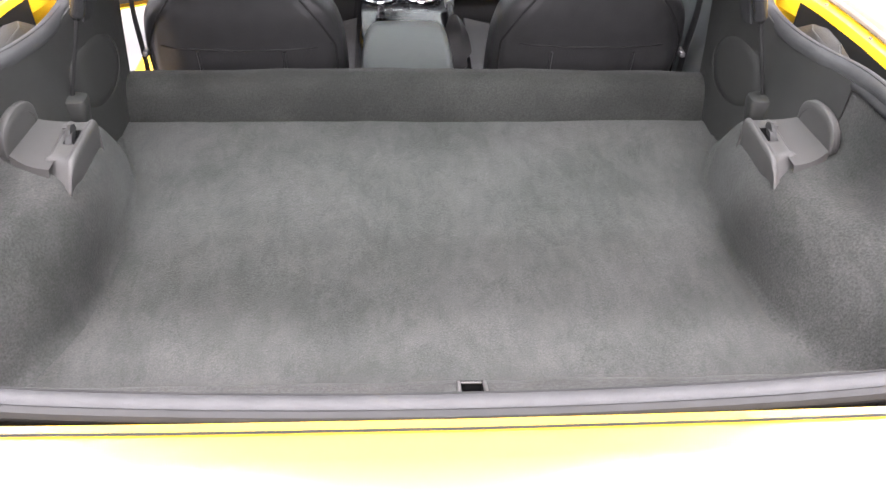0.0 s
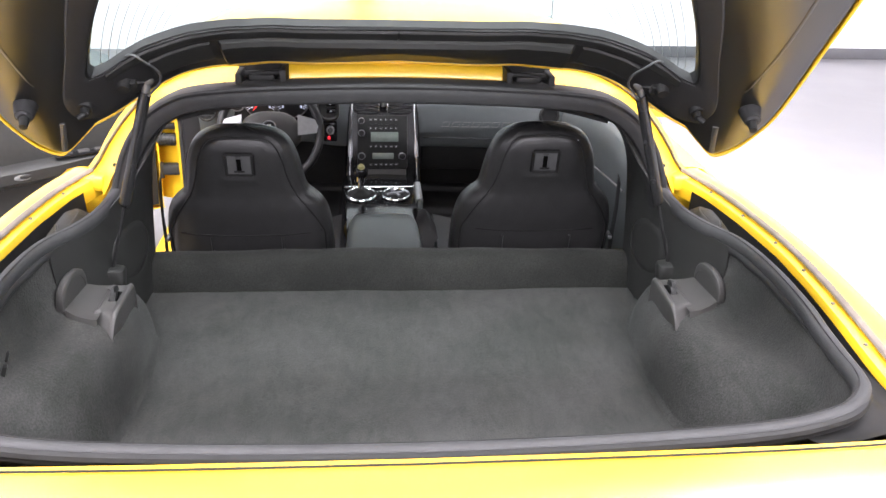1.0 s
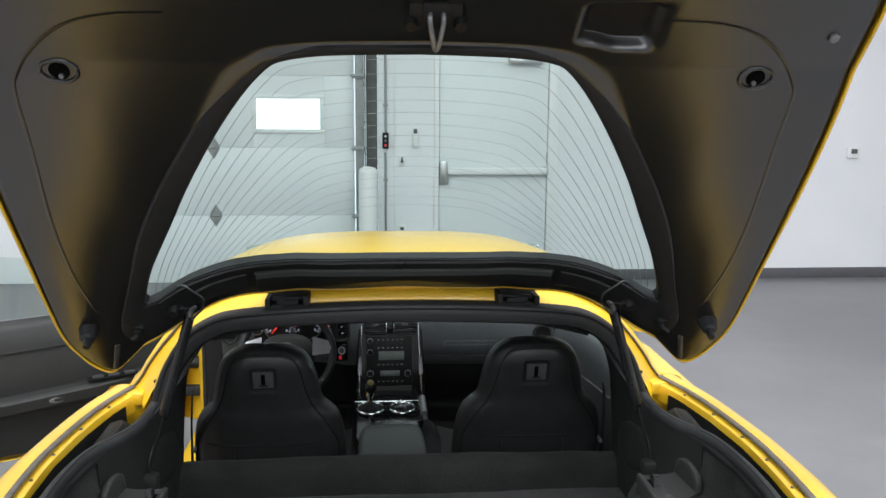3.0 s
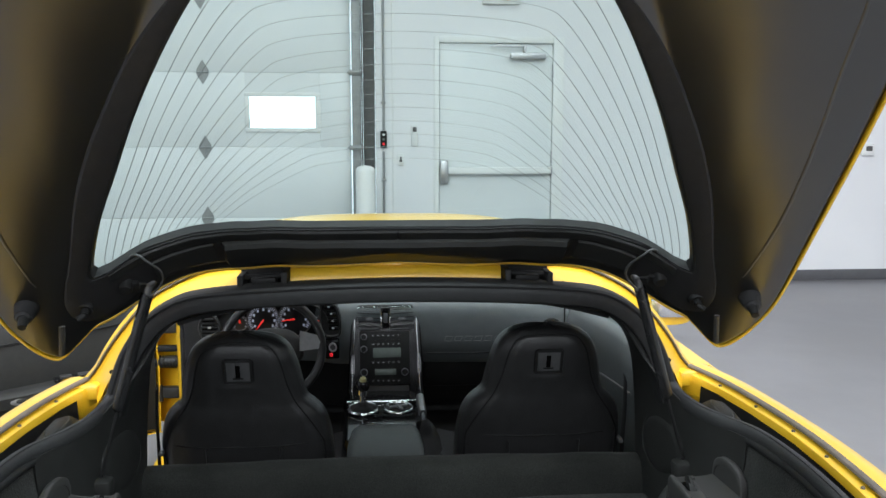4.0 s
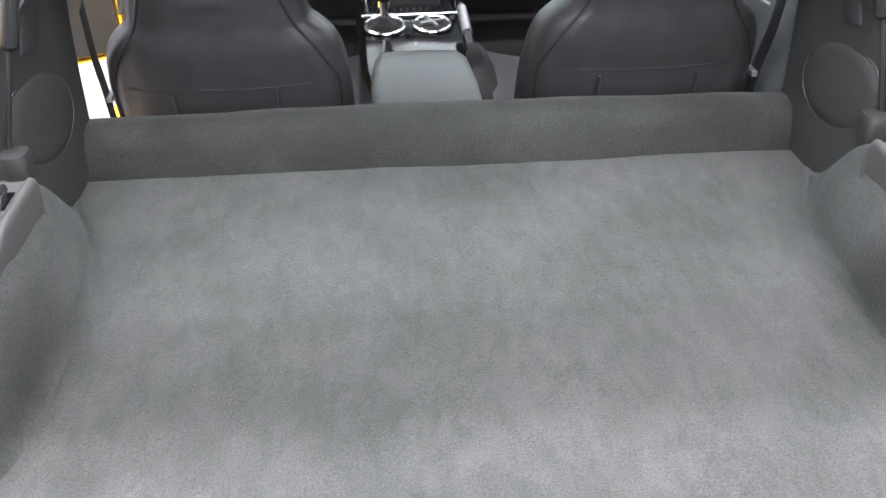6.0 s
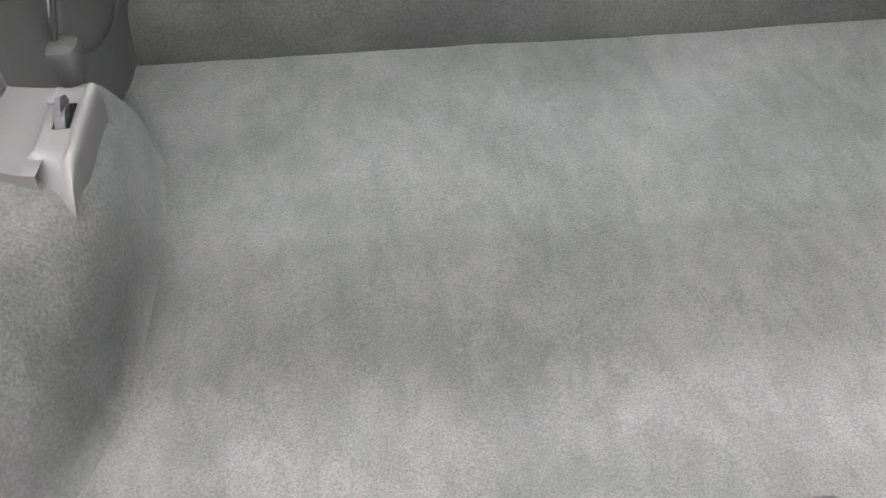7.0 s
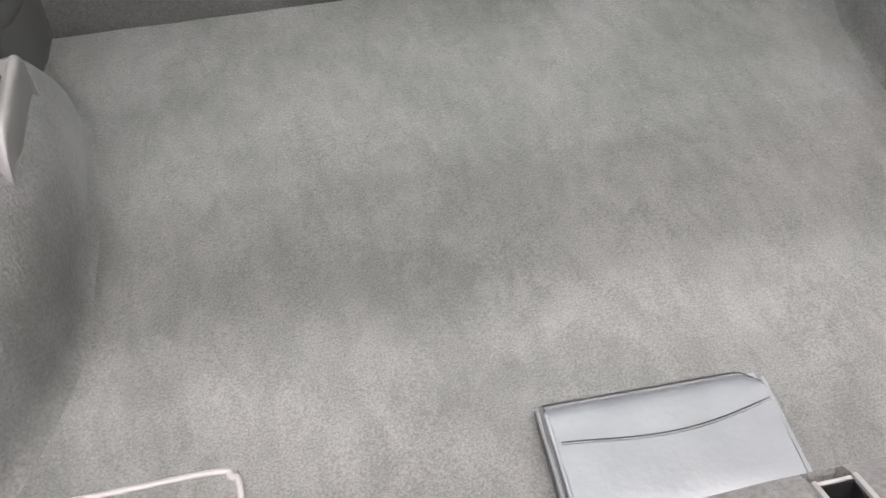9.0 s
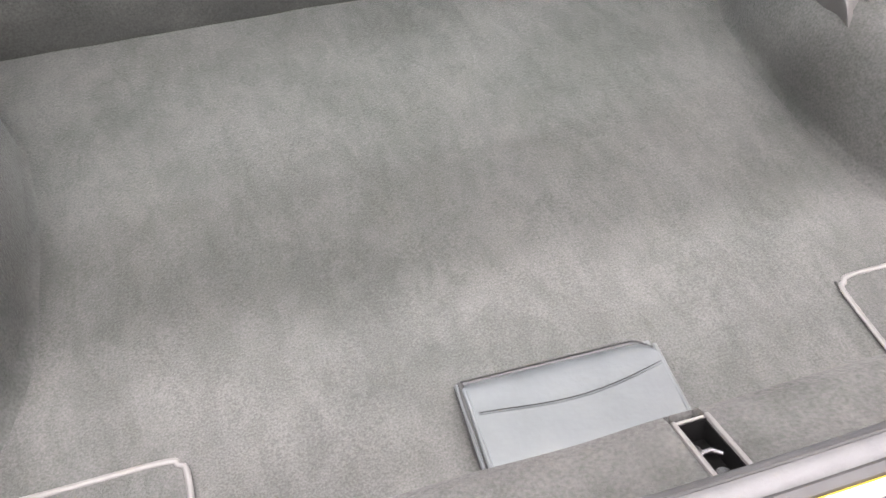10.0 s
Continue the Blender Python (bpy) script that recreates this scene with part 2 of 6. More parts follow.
def curve(points, n=8, closed=False):
    """Points on a smooth line through the points given."""
    p = [Vector(q) for q in points]
    out = []
    count = len(p) if closed else len(p) - 1
    for i in range(count):
        if closed:
            a, b, c, d = (p[(i + k) % len(p)] for k in (-1, 0, 1, 2))
        else:
            b, c = p[i], p[i + 1]
            a = p[i - 1] if i else b * 2 - c
            d = p[i + 2] if i + 2 < len(p) else c * 2 - b
        for k in range(n):
            t = k / n
            out.append(0.5 * ((2 * b) + (c - a) * t + (2 * a - 5 * b + 4 * c - d) * t * t + (3 * b - a - 3 * c + d) * t ** 3))
    if not closed:
        out.append(p[-1].copy())
    return out


def sweep(bm, points, r, seg=10, closed=False, flat=1.0, up=(0, 0, 1), shape=None):
    """A round (or shaped) cord along the points."""
    n = len(points)
    rings = []
    for i, q in enumerate(points):
        if closed:
            d = points[(i + 1) % n] - points[i - 1]
        else:
            d = points[min(i + 1, n - 1)] - points[max(i - 1, 0)]
        d.normalize()
        side = d.cross(Vector(up))
        if side.length < 1e-4:
            side = d.cross(Vector((0, 1, 0.01)))
        side.normalize()
        top = side.cross(d)
        ring = []
        for k in range(len(shape) if shape else seg):
            if shape:
                u, w = shape[k]
            else:
                a = 2 * math.pi * k / seg
                u, w = math.cos(a) * r, math.sin(a) * r * flat
            ring.append(bm.verts.new(q + side * u + top * w))
        rings.append(ring)
    m = len(rings[0])
    for i in range(n if closed else n - 1):
        a, b = rings[i], rings[(i + 1) % n]
        for k in range(m):
            bm.faces.new((a[k], a[(k + 1) % m], b[(k + 1) % m], b[k]))
    if not closed:
        bm.faces.new(rings[0][::-1])
        bm.faces.new(rings[-1])
    return rings


def loft(bm, rows, wrap=False, cap=False):
    """A sheet through rows of points."""
    vs = [[bm.verts.new(q) for q in row] for row in rows]
    m = len(vs[0])
    for a, b in zip(vs, vs[1:]):
        for k in range(m if wrap else m - 1):
            bm.faces.new((a[k], a[(k + 1) % m], b[(k + 1) % m], b[k]))
    if cap and wrap:
        bm.faces.new(vs[0][::-1])
        bm.faces.new(vs[-1])
    return vs


def thick(bm, depth):
    bmesh.ops.recalc_face_normals(bm, faces=bm.faces[:])
    bmesh.ops.solidify(bm, geom=bm.faces[:], thickness=depth)


def interp(v, xs, ys):
    return float(np.interp(v, xs, ys))


def cords(name, points, r, mat, parent, label="", n=8, closed=False, flat=1.0, seg=10, up=(0, 0, 1), shape=None):
    bm = bmesh.new()
    sweep(bm, curve(points, n, closed), r, seg, closed, flat, up, shape)
    return part(name, bm, mat, parent, label)


def block(name, x0, x1, y0, y1, z0, z1, mat, parent=None, label="", bevel=0.0, m=None):
    bm = bmesh.new()
    box(bm, x0, x1, y0, y1, z0, z1, bevel, m)
    return part(name, bm, mat, parent, label)


def round_part(name, a, b, r0, mat, parent, label="", r1=None, seg=20):
    bm = bmesh.new()
    rod(bm, a, b, r0, r1, seg)
    return part(name, bm, mat, parent, label)


# ---- the room ----
WY = 7.2
# The unseen rear end is lengthened to hold the added lamp rows.
ROOM = (-8.0, 8.0, -16.0, WY)


def structure(ob, label, category):
    return tagged(ob, label, category, kind="structure")


def room():
    x0, x1, y0, y1 = ROOM
    structure(block("floor", x0 - 0.2, x1 + 0.2, y0 - 0.2, y1 + 2.0, -0.2, 0.0, FLOOR), "smooth grey sealed concrete workshop floor", "floor")
    structure(block("ceiling", x0 - 0.2, x1 + 0.2, y0 - 0.2, y1 + 0.2, CEILING, CEILING + 0.2, CEIL), "plain white ceiling above the bay", "ceiling")
    structure(block("wall_west", x0 - 0.2, x0, y0, y1, 0, CEILING, WALL), "plain white painted side wall", "wall")
    structure(block("wall_east", x1, x1 + 0.2, y0, y1, 0, CEILING, WALL), "plain white painted side wall", "wall")
    structure(block("wall_south", x0 - 0.2, x1 + 0.2, y0 - 0.2, y0, 0, CEILING, WALL), "plain white painted wall behind the car", "wall")
    bm = bmesh.new()
    box(bm, -0.06, 0.455, y1, y1 + 0.2, 0, CEILING)
    box(bm, 1.59, x1 + 0.2, y1, y1 + 0.2, 0, CEILING)
    box(bm, 0.455, 1.59, y1, y1 + 0.2, 2.185, CEILING)
    box(bm, x0 - 0.2, -0.06, y1, y1 + 0.2, 3.75, CEILING)
    box(bm, x0 - 0.2, -5.2, y1, y1 + 0.2, 0, 3.75)
    structure(part("wall_north", bm, WALL), "white painted wall with a steel exit door", "wall")
    structure(block("baseboard", 1.62, x1, y1 - 0.012, y1 - 0.001, 0.0, 0.1, BASE, bevel=0.003), "dark grey skirting along the white wall", "baseboard")
    structure(block("baseboard", -0.05, 0.44, y1 - 0.012, y1 - 0.001, 0.0, 0.1, BASE, bevel=0.003), "dark grey skirting along the white wall", "baseboard")
    bm = bmesh.new()
    box(bm, 0.085, 0.099, y1 - 0.010, y1 - 0.001, 0.1, CEILING - 0.01, 0.002)
    structure(part("trim", bm, WHITE_PLASTIC), "thin white corner trim on the wall", "trim")
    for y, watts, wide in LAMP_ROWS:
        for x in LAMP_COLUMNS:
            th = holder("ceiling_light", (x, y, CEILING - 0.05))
            tagged(th, "assumed long white ceiling light with a plain housing, out of view", "ceiling light", "ceiling lights")
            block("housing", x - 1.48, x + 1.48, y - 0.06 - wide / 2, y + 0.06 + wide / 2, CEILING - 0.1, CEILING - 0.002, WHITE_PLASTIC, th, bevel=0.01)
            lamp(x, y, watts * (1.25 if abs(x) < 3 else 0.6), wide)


def overhead_door():
    d = holder("overhead_door", (-2.6, WY + 0.06, 0))
    tagged(d, "white sectional overhead door with one small window", "garage door", kind="structure")
    edges = [0.0, 0.619, 1.235, 1.875, 2.50, 3.13, 3.74]
    y0, y1 = WY + 0.045, WY + 0.09
    for a, b in zip(edges, edges[1:]):
        bm = bmesh.new()
        if a == 1.235:
            for q in ((-5.15, -1.18), (-0.54, -0.27)):
                box(bm, q[0], q[1], y0, y1, a + 0.0005, b - 0.0005, 0.004)
            box(bm, -1.18, -0.54, y0, y1, a + 0.0005, 1.372, 0.0)
            box(bm, -1.18, -0.54, y0, y1, 1.70, b - 0.0005, 0.0)
        else:
            box(bm, -5.15, -0.27, y0, y1, a + 0.0005, b - 0.0005, 0.004)
        part("door_section", bm, DOOR_WHITE, d)
    bm = bmesh.new()
    for q in ((-1.185, -0.535, 1.366, 1.402), (-1.185, -0.535, 1.672, 1.705), (-1.185, -1.148, 1.402, 1.672), (-0.58, -0.535, 1.402, 1.672)):
        box(bm, q[0], q[1], y0 - 0.012, y1 + 0.004, q[2], q[3], 0.004)
    part("window_frame", bm, WHITE_PLASTIC, d, "pale grey window frame")
    pane = block("pane", -1.148, -0.58, y0 + 0.016, y0 + 0.022, 1.402, 1.672, GAUGE_GLASS, d, "clear window pane")
    pane.visible_shadow = False
    for z in (0.619, 1.235, 1.875, 2.5):
        bm = bmesh.new()
        hx, hy = -1.53, y0 - 0.004
        pts = [(hx, z + 0.105), (hx + 0.052, z + 0.02), (hx + 0.052, z - 0.02), (hx, z - 0.105), (hx - 0.052, z - 0.02), (hx - 0.052, z + 0.02)]
        vs = [bm.verts.new((q[0], hy, q[1])) for q in pts]
        f = bm.faces.new(vs)
        out = bmesh.ops.extrude_face_region(bm, geom=[f])["geom"]
        bmesh.ops.translate(bm, vec=(0, -0.003, 0), verts=[q for q in out if isinstance(q, bmesh.types.BMVert)])
        rod(bm, (hx - 0.05, hy - 0.008, z), (hx + 0.05, hy - 0.008, z), 0.007, seg=10)
        for dz in (0.05, -0.05):
            rod(bm, (hx, hy - 0.003, z + dz), (hx, hy - 0.009, z + dz), 0.008, seg=8)
        part("hinge", bm, GALV, d, "galvanised diamond-shaped hinge")
    # track at the door's edge
    t = holder("door_track", (-0.19, WY, 0))
    tagged(t, "galvanised vertical track with a dark strip beside the overhead door", "door track", kind="structure")
    block("rail", -0.262, -0.182, WY - 0.03, WY + 0.04, 0, 3.9, GALV, t, "grey galvanised rail", 0.004)
    block("lip", -0.180, -0.166, WY - 0.06, WY + 0.03, 0, 3.9, GALV, t, bevel=0.003)
    block("dark_strip", -0.164, -0.062, WY - 0.015, WY + 0.03, 0.0, 3.9, DARK_STEEL, t, "dark grey strip", 0.003)
    cords("cable", [(-0.172, WY - 0.065, 0.2), (-0.172, WY - 0.065, 2.0), (-0.172, WY - 0.065, 3.9)], 0.005, STEEL, t, up=(0, 1, 0))
    for z in (0.62, 1.235, 1.875, 2.5):
        bm = bmesh.new()
        box(bm, -0.285, -0.165, WY - 0.048, WY - 0.026, z - 0.022, z + 0.022, 0.004)
        rod(bm, (-0.30, WY - 0.05, z), (-0.17, WY - 0.05, z), 0.008, seg=10)
        part("roller_bracket", bm, GALV, t)
    structure(block("backdrop", -3.0, 1.0, WY + 1.6, WY + 1.62, 0.01, 3.2, OUTSIDE), "bright daylight outside the small window", "backdrop")


def exit_door():
    d = holder("door_1", (1.0, WY, 0))
    tagged(d, "white steel exit door with a push bar and closer", "door", kind="structure")
    bm = bmesh.new()
    for q in ((0.452, 0.497, 0, 2.187), (1.503, 1.594, 0, 2.187), (0.497, 1.503, 2.137, 2.187)):
        box(bm, q[0], q[1], WY - 0.022, WY + 0.12, q[2], q[3], 0.004)
    part("door_frame", bm, WHITE_PLASTIC, d, "white pressed steel frame")
    block("leaf", 0.501, 1.499, WY + 0.01, WY + 0.055, 0.008, 2.133, DOOR_WHITE, d, "smooth white steel leaf", 0.003)
    bm = bmesh.new()
    box(bm, 0.505, 0.575, WY - 0.055, WY + 0.01, 0.915, 1.12, 0.01)
    pb = part("latch_case", bm, SILVER, d, "silver latch case of the push bar")
    bm = bmesh.new()
    box(bm, 0.575, 1.49, WY - 0.06, WY - 0.012, 1.00, 1.062, 0.012)
    part("push_bar", bm, WHITE_PLASTIC, d, "pale push bar")
    block("bar_end", 1.465, 1.505, WY - 0.05, WY + 0.01, 0.995, 1.07, SILVER, d, bevel=0.008)
    bm = bmesh.new()
    box(bm, 1.12, 1.43, WY - 0.06, WY + 0.01, 2.00, 2.055, 0.008)
    part("closer", bm, SILVER, d, "silver door closer")
    bm = bmesh.new()
    box(bm, 0.94, 1.25, WY - 0.075, WY - 0.06, 2.095, 2.112, 0.003)
    box(bm, 1.225, 1.25, WY - 0.08, WY - 0.03, 2.05, 2.112, 0.003)
    part("closer_arm", bm, SILVER, d)
    for z in (0.3, 1.15, 1.9):
        round_part("hinge", (1.502, WY - 0.012, z - 0.055), (1.502, WY - 0.012, z + 0.055), 0.009, SILVER, d, seg=12)
    # exit sign above
    s = holder("exit_sign", (1.03, WY - 0.02, 2.56))
    tagged(s, "white wall sign with red lettering above the door", "exit sign")
    block("sign_plate", 0.87, 1.195, WY - 0.04, WY - 0.001, 2.462, 2.66, WHITE_PLASTIC, s, bevel=0.008)
    txt = bpy.data.curves.new("lettering", "FONT")
    txt.body, txt.align_x, txt.size, txt.extrude = "EXIT", "CENTER", 0.165, 0.002
    txt.materials.append(SIGN_RED)
    ob = new("lettering", txt)
    ob.parent = s
    ob.matrix_basis = Matrix.Translation(Vector((1.033, WY - 0.043, 2.495)) - PLACE["exit_sign"]) @ pose(0, 0, 0, 90, 0, 0)
    ob["label"] = "red word EXIT"


WALL_THINGS = ("wall_north", "baseboard", "trim", "overhead_door", "door_track", "door_1", "exit_sign", "conduit", "card_reader", "light_switch", "wall_outlet", "bollard", "thermostat")


def wall_bits():
    c = holder("conduit", (0.01, WY, 1.5))
    tagged(c, "thin grey conduit with a black push-button station on the wall", "conduit")
    cords("pipe", [(0.01, WY - 0.016, 0.02), (0.01, WY - 0.016, 1.2)], 0.0105, GALV, c, up=(0, 1, 0))
    cords("pipe", [(0.012, WY - 0.016, 1.38), (0.012, WY - 0.016, 4.4)], 0.0105, GALV, c, up=(0, 1, 0))
    for z in (0.95, 1.62, 2.6):
        block("pipe_clip", -0.012, 0.034, WY - 0.03, WY - 0.001, z - 0.01, z + 0.01, GALV, c, bevel=0.003)
    st = block("button_station", -0.018, 0.038, WY - 0.05, WY - 0.001, 1.232, 1.378, BLACK, c, "black push-button box", 0.006)
    for i, z in enumerate((1.345, 1.305, 1.265)):
        round_part("button", (0.01, WY - 0.05, z), (0.01, WY - 0.058, z), 0.011, (WHITE_PLASTIC, STEEL, RED)[i], st, seg=12)
    k = holder("card_reader", (0.281, WY, 1.335))
    tagged(k, "slim white keypad with a dark screen on the wall", "keypad")
    kb = block("case", 0.254, 0.308, WY - 0.03, WY - 0.001, 1.248, 1.426, WHITE_PLASTIC, k, bevel=0.006)
    block("screen", 0.264, 0.298, WY - 0.034, WY - 0.029, 1.37, 1.412, DARK_STEEL, k, "small dark screen", 0.002)
    w = holder("light_switch", (0.159, WY, 1.13))
    tagged(w, "white wall plate with a dark key switch", "switch")
    block("plate", 0.130, 0.188, WY - 0.012, WY - 0.001, 1.078, 1.182, WHITE_PLASTIC, w, bevel=0.003)
    bm = bmesh.new()
    rod(bm, (0.159, WY - 0.012, 1.118), (0.159, WY - 0.02, 1.118), 0.014, seg=14)
    box(bm, 0.151, 0.167, WY - 0.018, WY - 0.012, 1.118, 1.155, 0.003)
    part("key_switch", bm, DARK_STEEL, w)
    o = holder("wall_outlet", (0.16, WY, 0.48))
    tagged(o, "white socket plate low on the wall", "outlet")
    op = block("plate", 0.125, 0.195, WY - 0.012, WY - 0.001, 0.42, 0.535, WHITE_PLASTIC, o, bevel=0.003)
    for z in (0.453, 0.50):
        block("socket", 0.143, 0.177, WY - 0.016, WY - 0.011, z - 0.014, z + 0.014, PIPING, op, bevel=0.003)
    b = holder("bollard", (-0.148, 6.77, 0))
    tagged(b, "white painted steel bollard with a domed top", "bollard")
    bm = bmesh.new()
    rings = []
    for r, z in ((0.081, 0.004), (0.081, 1.045), (0.079, 1.062), (0.066, 1.082), (0.04, 1.095), (0.004, 1.10)):
        rings.append([Vector((-0.148 + r * math.cos(a), 6.77 + r * math.sin(a), z)) for a in np.linspace(0, 2 * math.pi, 32, endpoint=False)])
    loft(bm, rings, wrap=True, cap=True)
    part("sleeve", bm, WHITE_PLASTIC, b)
    bm = bmesh.new()
    box(bm, -0.26, -0.036, 6.66, 6.88, 0.0, 0.012, 0.003)
    part("base_plate", bm, GALV, b)
    th = holder("thermostat", (4.44, WY, 1.21))
    tagged(th, "small white thermostat with a grey screen on the wall", "thermostat")
    block("case", 4.386, 4.498, WY - 0.035, WY - 0.001, 1.16, 1.262, WHITE_PLASTIC, th, bevel=0.008)
    block("screen", 4.415, 4.475, WY - 0.038, WY - 0.034, 1.20, 1.245, DARK_STEEL, th, "grey screen", 0.002)


def set_wall_along(x):
    """Slides the far wall's fittings along it."""
    for ob in scene.objects:
        if ob.parent is None and ob.name.split(".")[0] in WALL_THINGS:
            ob.location.x += x


# ---- the car: body and load space ----
CAR = holder("sports_car", (0, 2.2, 0))
tagged(CAR, "bright yellow two-seat sports car, tailgate and driver's door open", "car")

FLOOR_Y = [0.66, 1.00, 1.30, 1.55, 1.66, 1.75]
FLOOR_Z = [0.513, 0.513, 0.515, 0.524, 0.533, 0.535]


def floor_z(y):
    return interp(y, FLOOR_Y, FLOOR_Z)


def step(v, a, b):
    t = max(0.0, min(1.0, (v - a) / (b - a)))
    return t * t * (3 - 2 * t)


def bump3(x, y, z, a, f):
    return a * noise.noise(Vector((x * f, y * f, z * f)))


CREASE_Y = [0.66, 0.72, 0.80, 0.88, 0.95, 1.00, 1.06, 1.14, 1.24, 1.34, 1.44, 1.50, 1.56, 1.60]
CREASE_X = [0.60, 0.635, 0.645, 0.625, 0.595, 0.573, 0.553, 0.544, 0.541, 0.544, 0.556, 0.576, 0.605, 0.620]
RAIL = [(0.636, 1.578, 0.84), (0.647, 1.545, 0.82), (0.660, 1.47, 0.812), (0.681, 1.393, 0.812), (0.722, 1.300, 0.812), (0.735, 1.17, 0.812), (0.729, 1.02, 0.812), (0.714, 0.92, 0.814),
        (0.702, 0.84, 0.818), (0.688, 0.77, 0.826), (0.668, 0.718, 0.833), (0.632, 0.676, 0.837), (0.585, 0.650, 0.837), (0.500, 0.628, 0.836), (0.368, 0.613, 0.836), (0.18, 0.603, 0.836), (0.0, 0.600, 0.836)]


def rail_x(y):
    pts = sorted((q[1], q[0]) for q in RAIL[:12])
    return interp(y, [q[0] for q in pts], [q[1] for q in pts])


def load_space():
    # the carpeted floor
    bm = bmesh.new()
    rows = []
    for y in np.linspace(0.655, 1.652, 70):
        half = interp(y, CREASE_Y, CREASE_X) + 0.004
        rows.append([Vector((x, y, floor_z(y) + (bump3(x, y, 0, 0.004, 5) + bump3(x, y, 3, 0.0015, 16)) * min(1.0, max(0.0, (half - abs(x) - 0.01) / 0.08)) - 0.007 * max(0.0, (abs(x) - half + 0.016) / 0.016) ** 2)) for x in np.linspace(-half, half, 90)])
    loft(bm, rows)
    thick(bm, 0.012)
    fl = part("load_floor", bm, CARPET, CAR, "charcoal carpet, brushed unevenly")
    # the wall behind the seats, rounded over at the top
    bm = bmesh.new()
    rows = []
    prof = [(1.662, 0.500), (1.664, 0.535), (1.668, 0.575), (1.676, 0.598), (1.69, 0.611), (1.71, 0.616), (1.735, 0.612), (1.752, 0.60), (1.757, 0.575), (1.76, 0.45)]
    for x in np.linspace(-0.612, 0.612, 80):
        sag = 0.004 * math.cos(x * 5)
        rows.append([Vector((x, y + bump3(x, y, 1, 0.003, 6), z + sag * (z > 0.56) + bump3(x, 0, z, 0.003, 9))) for y, z in prof])
    loft(bm, rows)
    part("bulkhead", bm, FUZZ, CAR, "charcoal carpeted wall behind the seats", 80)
    # carpeted wheel housings and side walls
    for s in (-1, 1):
        bm = bmesh.new()
        rows = []
        for y in np.linspace(1.60, 0.67, 90):
            xc, zf = interp(y, CREASE_Y, CREASE_X), floor_z(y)
            xt = rail_x(y) - 0.004
            zt = interp(y, [0.69, 0.765, 0.84], [0.820, 0.811, 0.804])
            hump = math.exp(-max(0.0, (1.20 - y) / 0.20) ** 2)
            w = xt - xc
            rise = zt - zf
            dome = [(-0.022, -0.006), (-0.010, -0.001), (-0.001, 0.015), (0.002, 0.055), (0.015, 0.110), (0.048, 0.151), (0.095, 0.166), (max(0.13, w - 0.035), 0.172), (w - 0.008, 0.225), (w, rise)]
            bowl = [(-0.026, -0.006), (-0.012, -0.001), (0.004, 0.012), (0.10 * w + 0.01, 0.20 * rise), (0.22 * w + 0.01, 0.36 * rise), (0.40 * w + 0.01, 0.52 * rise), (0.60 * w, 0.66 * rise), (0.80 * w, 0.79 * rise), (0.94 * w, 0.90 * rise), (w, rise)]
            fall = 1.0 - step(y, 1.40, 1.60)
            ctrl = []
            for (da, dz), (ba, bz) in zip(dome, bowl):
                hz = da * hump + ba * (1 - hump), dz * hump + bz * (1 - hump)
                outer = 1.0 - 0.5 * step(y, 1.38, 1.46) * step(hz[0], 0.06, 0.11)
                ctrl.append((xc + hz[0], zf + (hz[1] * fall * outer if hz[1] > 0.002 else hz[1])))
            line = curve([(a, y, z) for a, z in ctrl], 6)
            rows.append([Vector((s * (q.x + bump3(q.x * s, y, q.z, 0.0025, 7) * (q.z > zf + 0.01)), y, q.z + bump3(q.x * s, y, q.z, 0.0025, 8) * (q.z > zf + 0.01))) for q in line])
        loft(bm, rows)
        thick(bm, 0.006)
        for v in bm.verts:
            limit = rail_x(v.co.y) + 0.004
            if abs(v.co.x) > limit:
                v.co.x = s * limit
        part("wheel_housing_carpet", bm, HOUSING_CARPET, CAR, "charcoal carpet moulded over the wheel housing", 80)
    # rear sill with its sloping carpet strip
    cx = 0.0185
    bm = bmesh.new()
    rows = []
    for x in np.linspace(-0.66, 0.66, 264):
        e_in = interp(abs(x), [0, 0.37, 0.53, 0.60, 0.66], [0, 0.001, 0.006, 0.020, 0.055])
        e_out = interp(abs(x), [0, 0.18, 0.368, 0.50, 0.585, 0.632, 0.668], [0, 0.003, 0.013, 0.028, 0.050, 0.076, 0.118])
        prof = [(0.705, 0.50), (0.702, 0.60), (0.698, 0.72), (0.695, 0.760), (0.689, 0.776), (0.677, 0.784), (0.657, 0.792), (0.635, 0.801), (0.616, 0.812)]
        row = []
        for i, (y, z) in enumerate(prof):
            f = max(0.0, (i - 4) / 4)
            if abs(x - cx) < 0.0135 and 4 < i < 8:
                z -= 0.035
            row.append(Vector((x, y + e_in * (1 - f) + e_out * f + bump3(x, y, z, 0.0025, 12), z + bump3(x, y, z, 0.002, 14))))
        rows.append(row)
    loft(bm, rows)
    thick(bm, 0.004)
    part("rear_sill_carpet", bm, HOUSING_CARPET, CAR, "grey carpet strip over the rear sill", 70)
    # catch set into the sloping strip
    m = Matrix.Translation((cx - 0.001, 0.655, 0.7945)) @ Matrix.Rotation(radians(-21), 4, "X") @ Matrix.Scale(0.74, 4)
    catch = block("catch_housing", -0.018, 0.018, -0.055, 0.034, -0.030, -0.026, RECESS_SHADE, CAR, "catch with the shade of its recess painted black and pale side cheeks", m=m)
    block("catch_wall", -0.017, 0.017, -0.058, -0.055, -0.028, 0.0, RECESS_SHADE, catch, m=m)
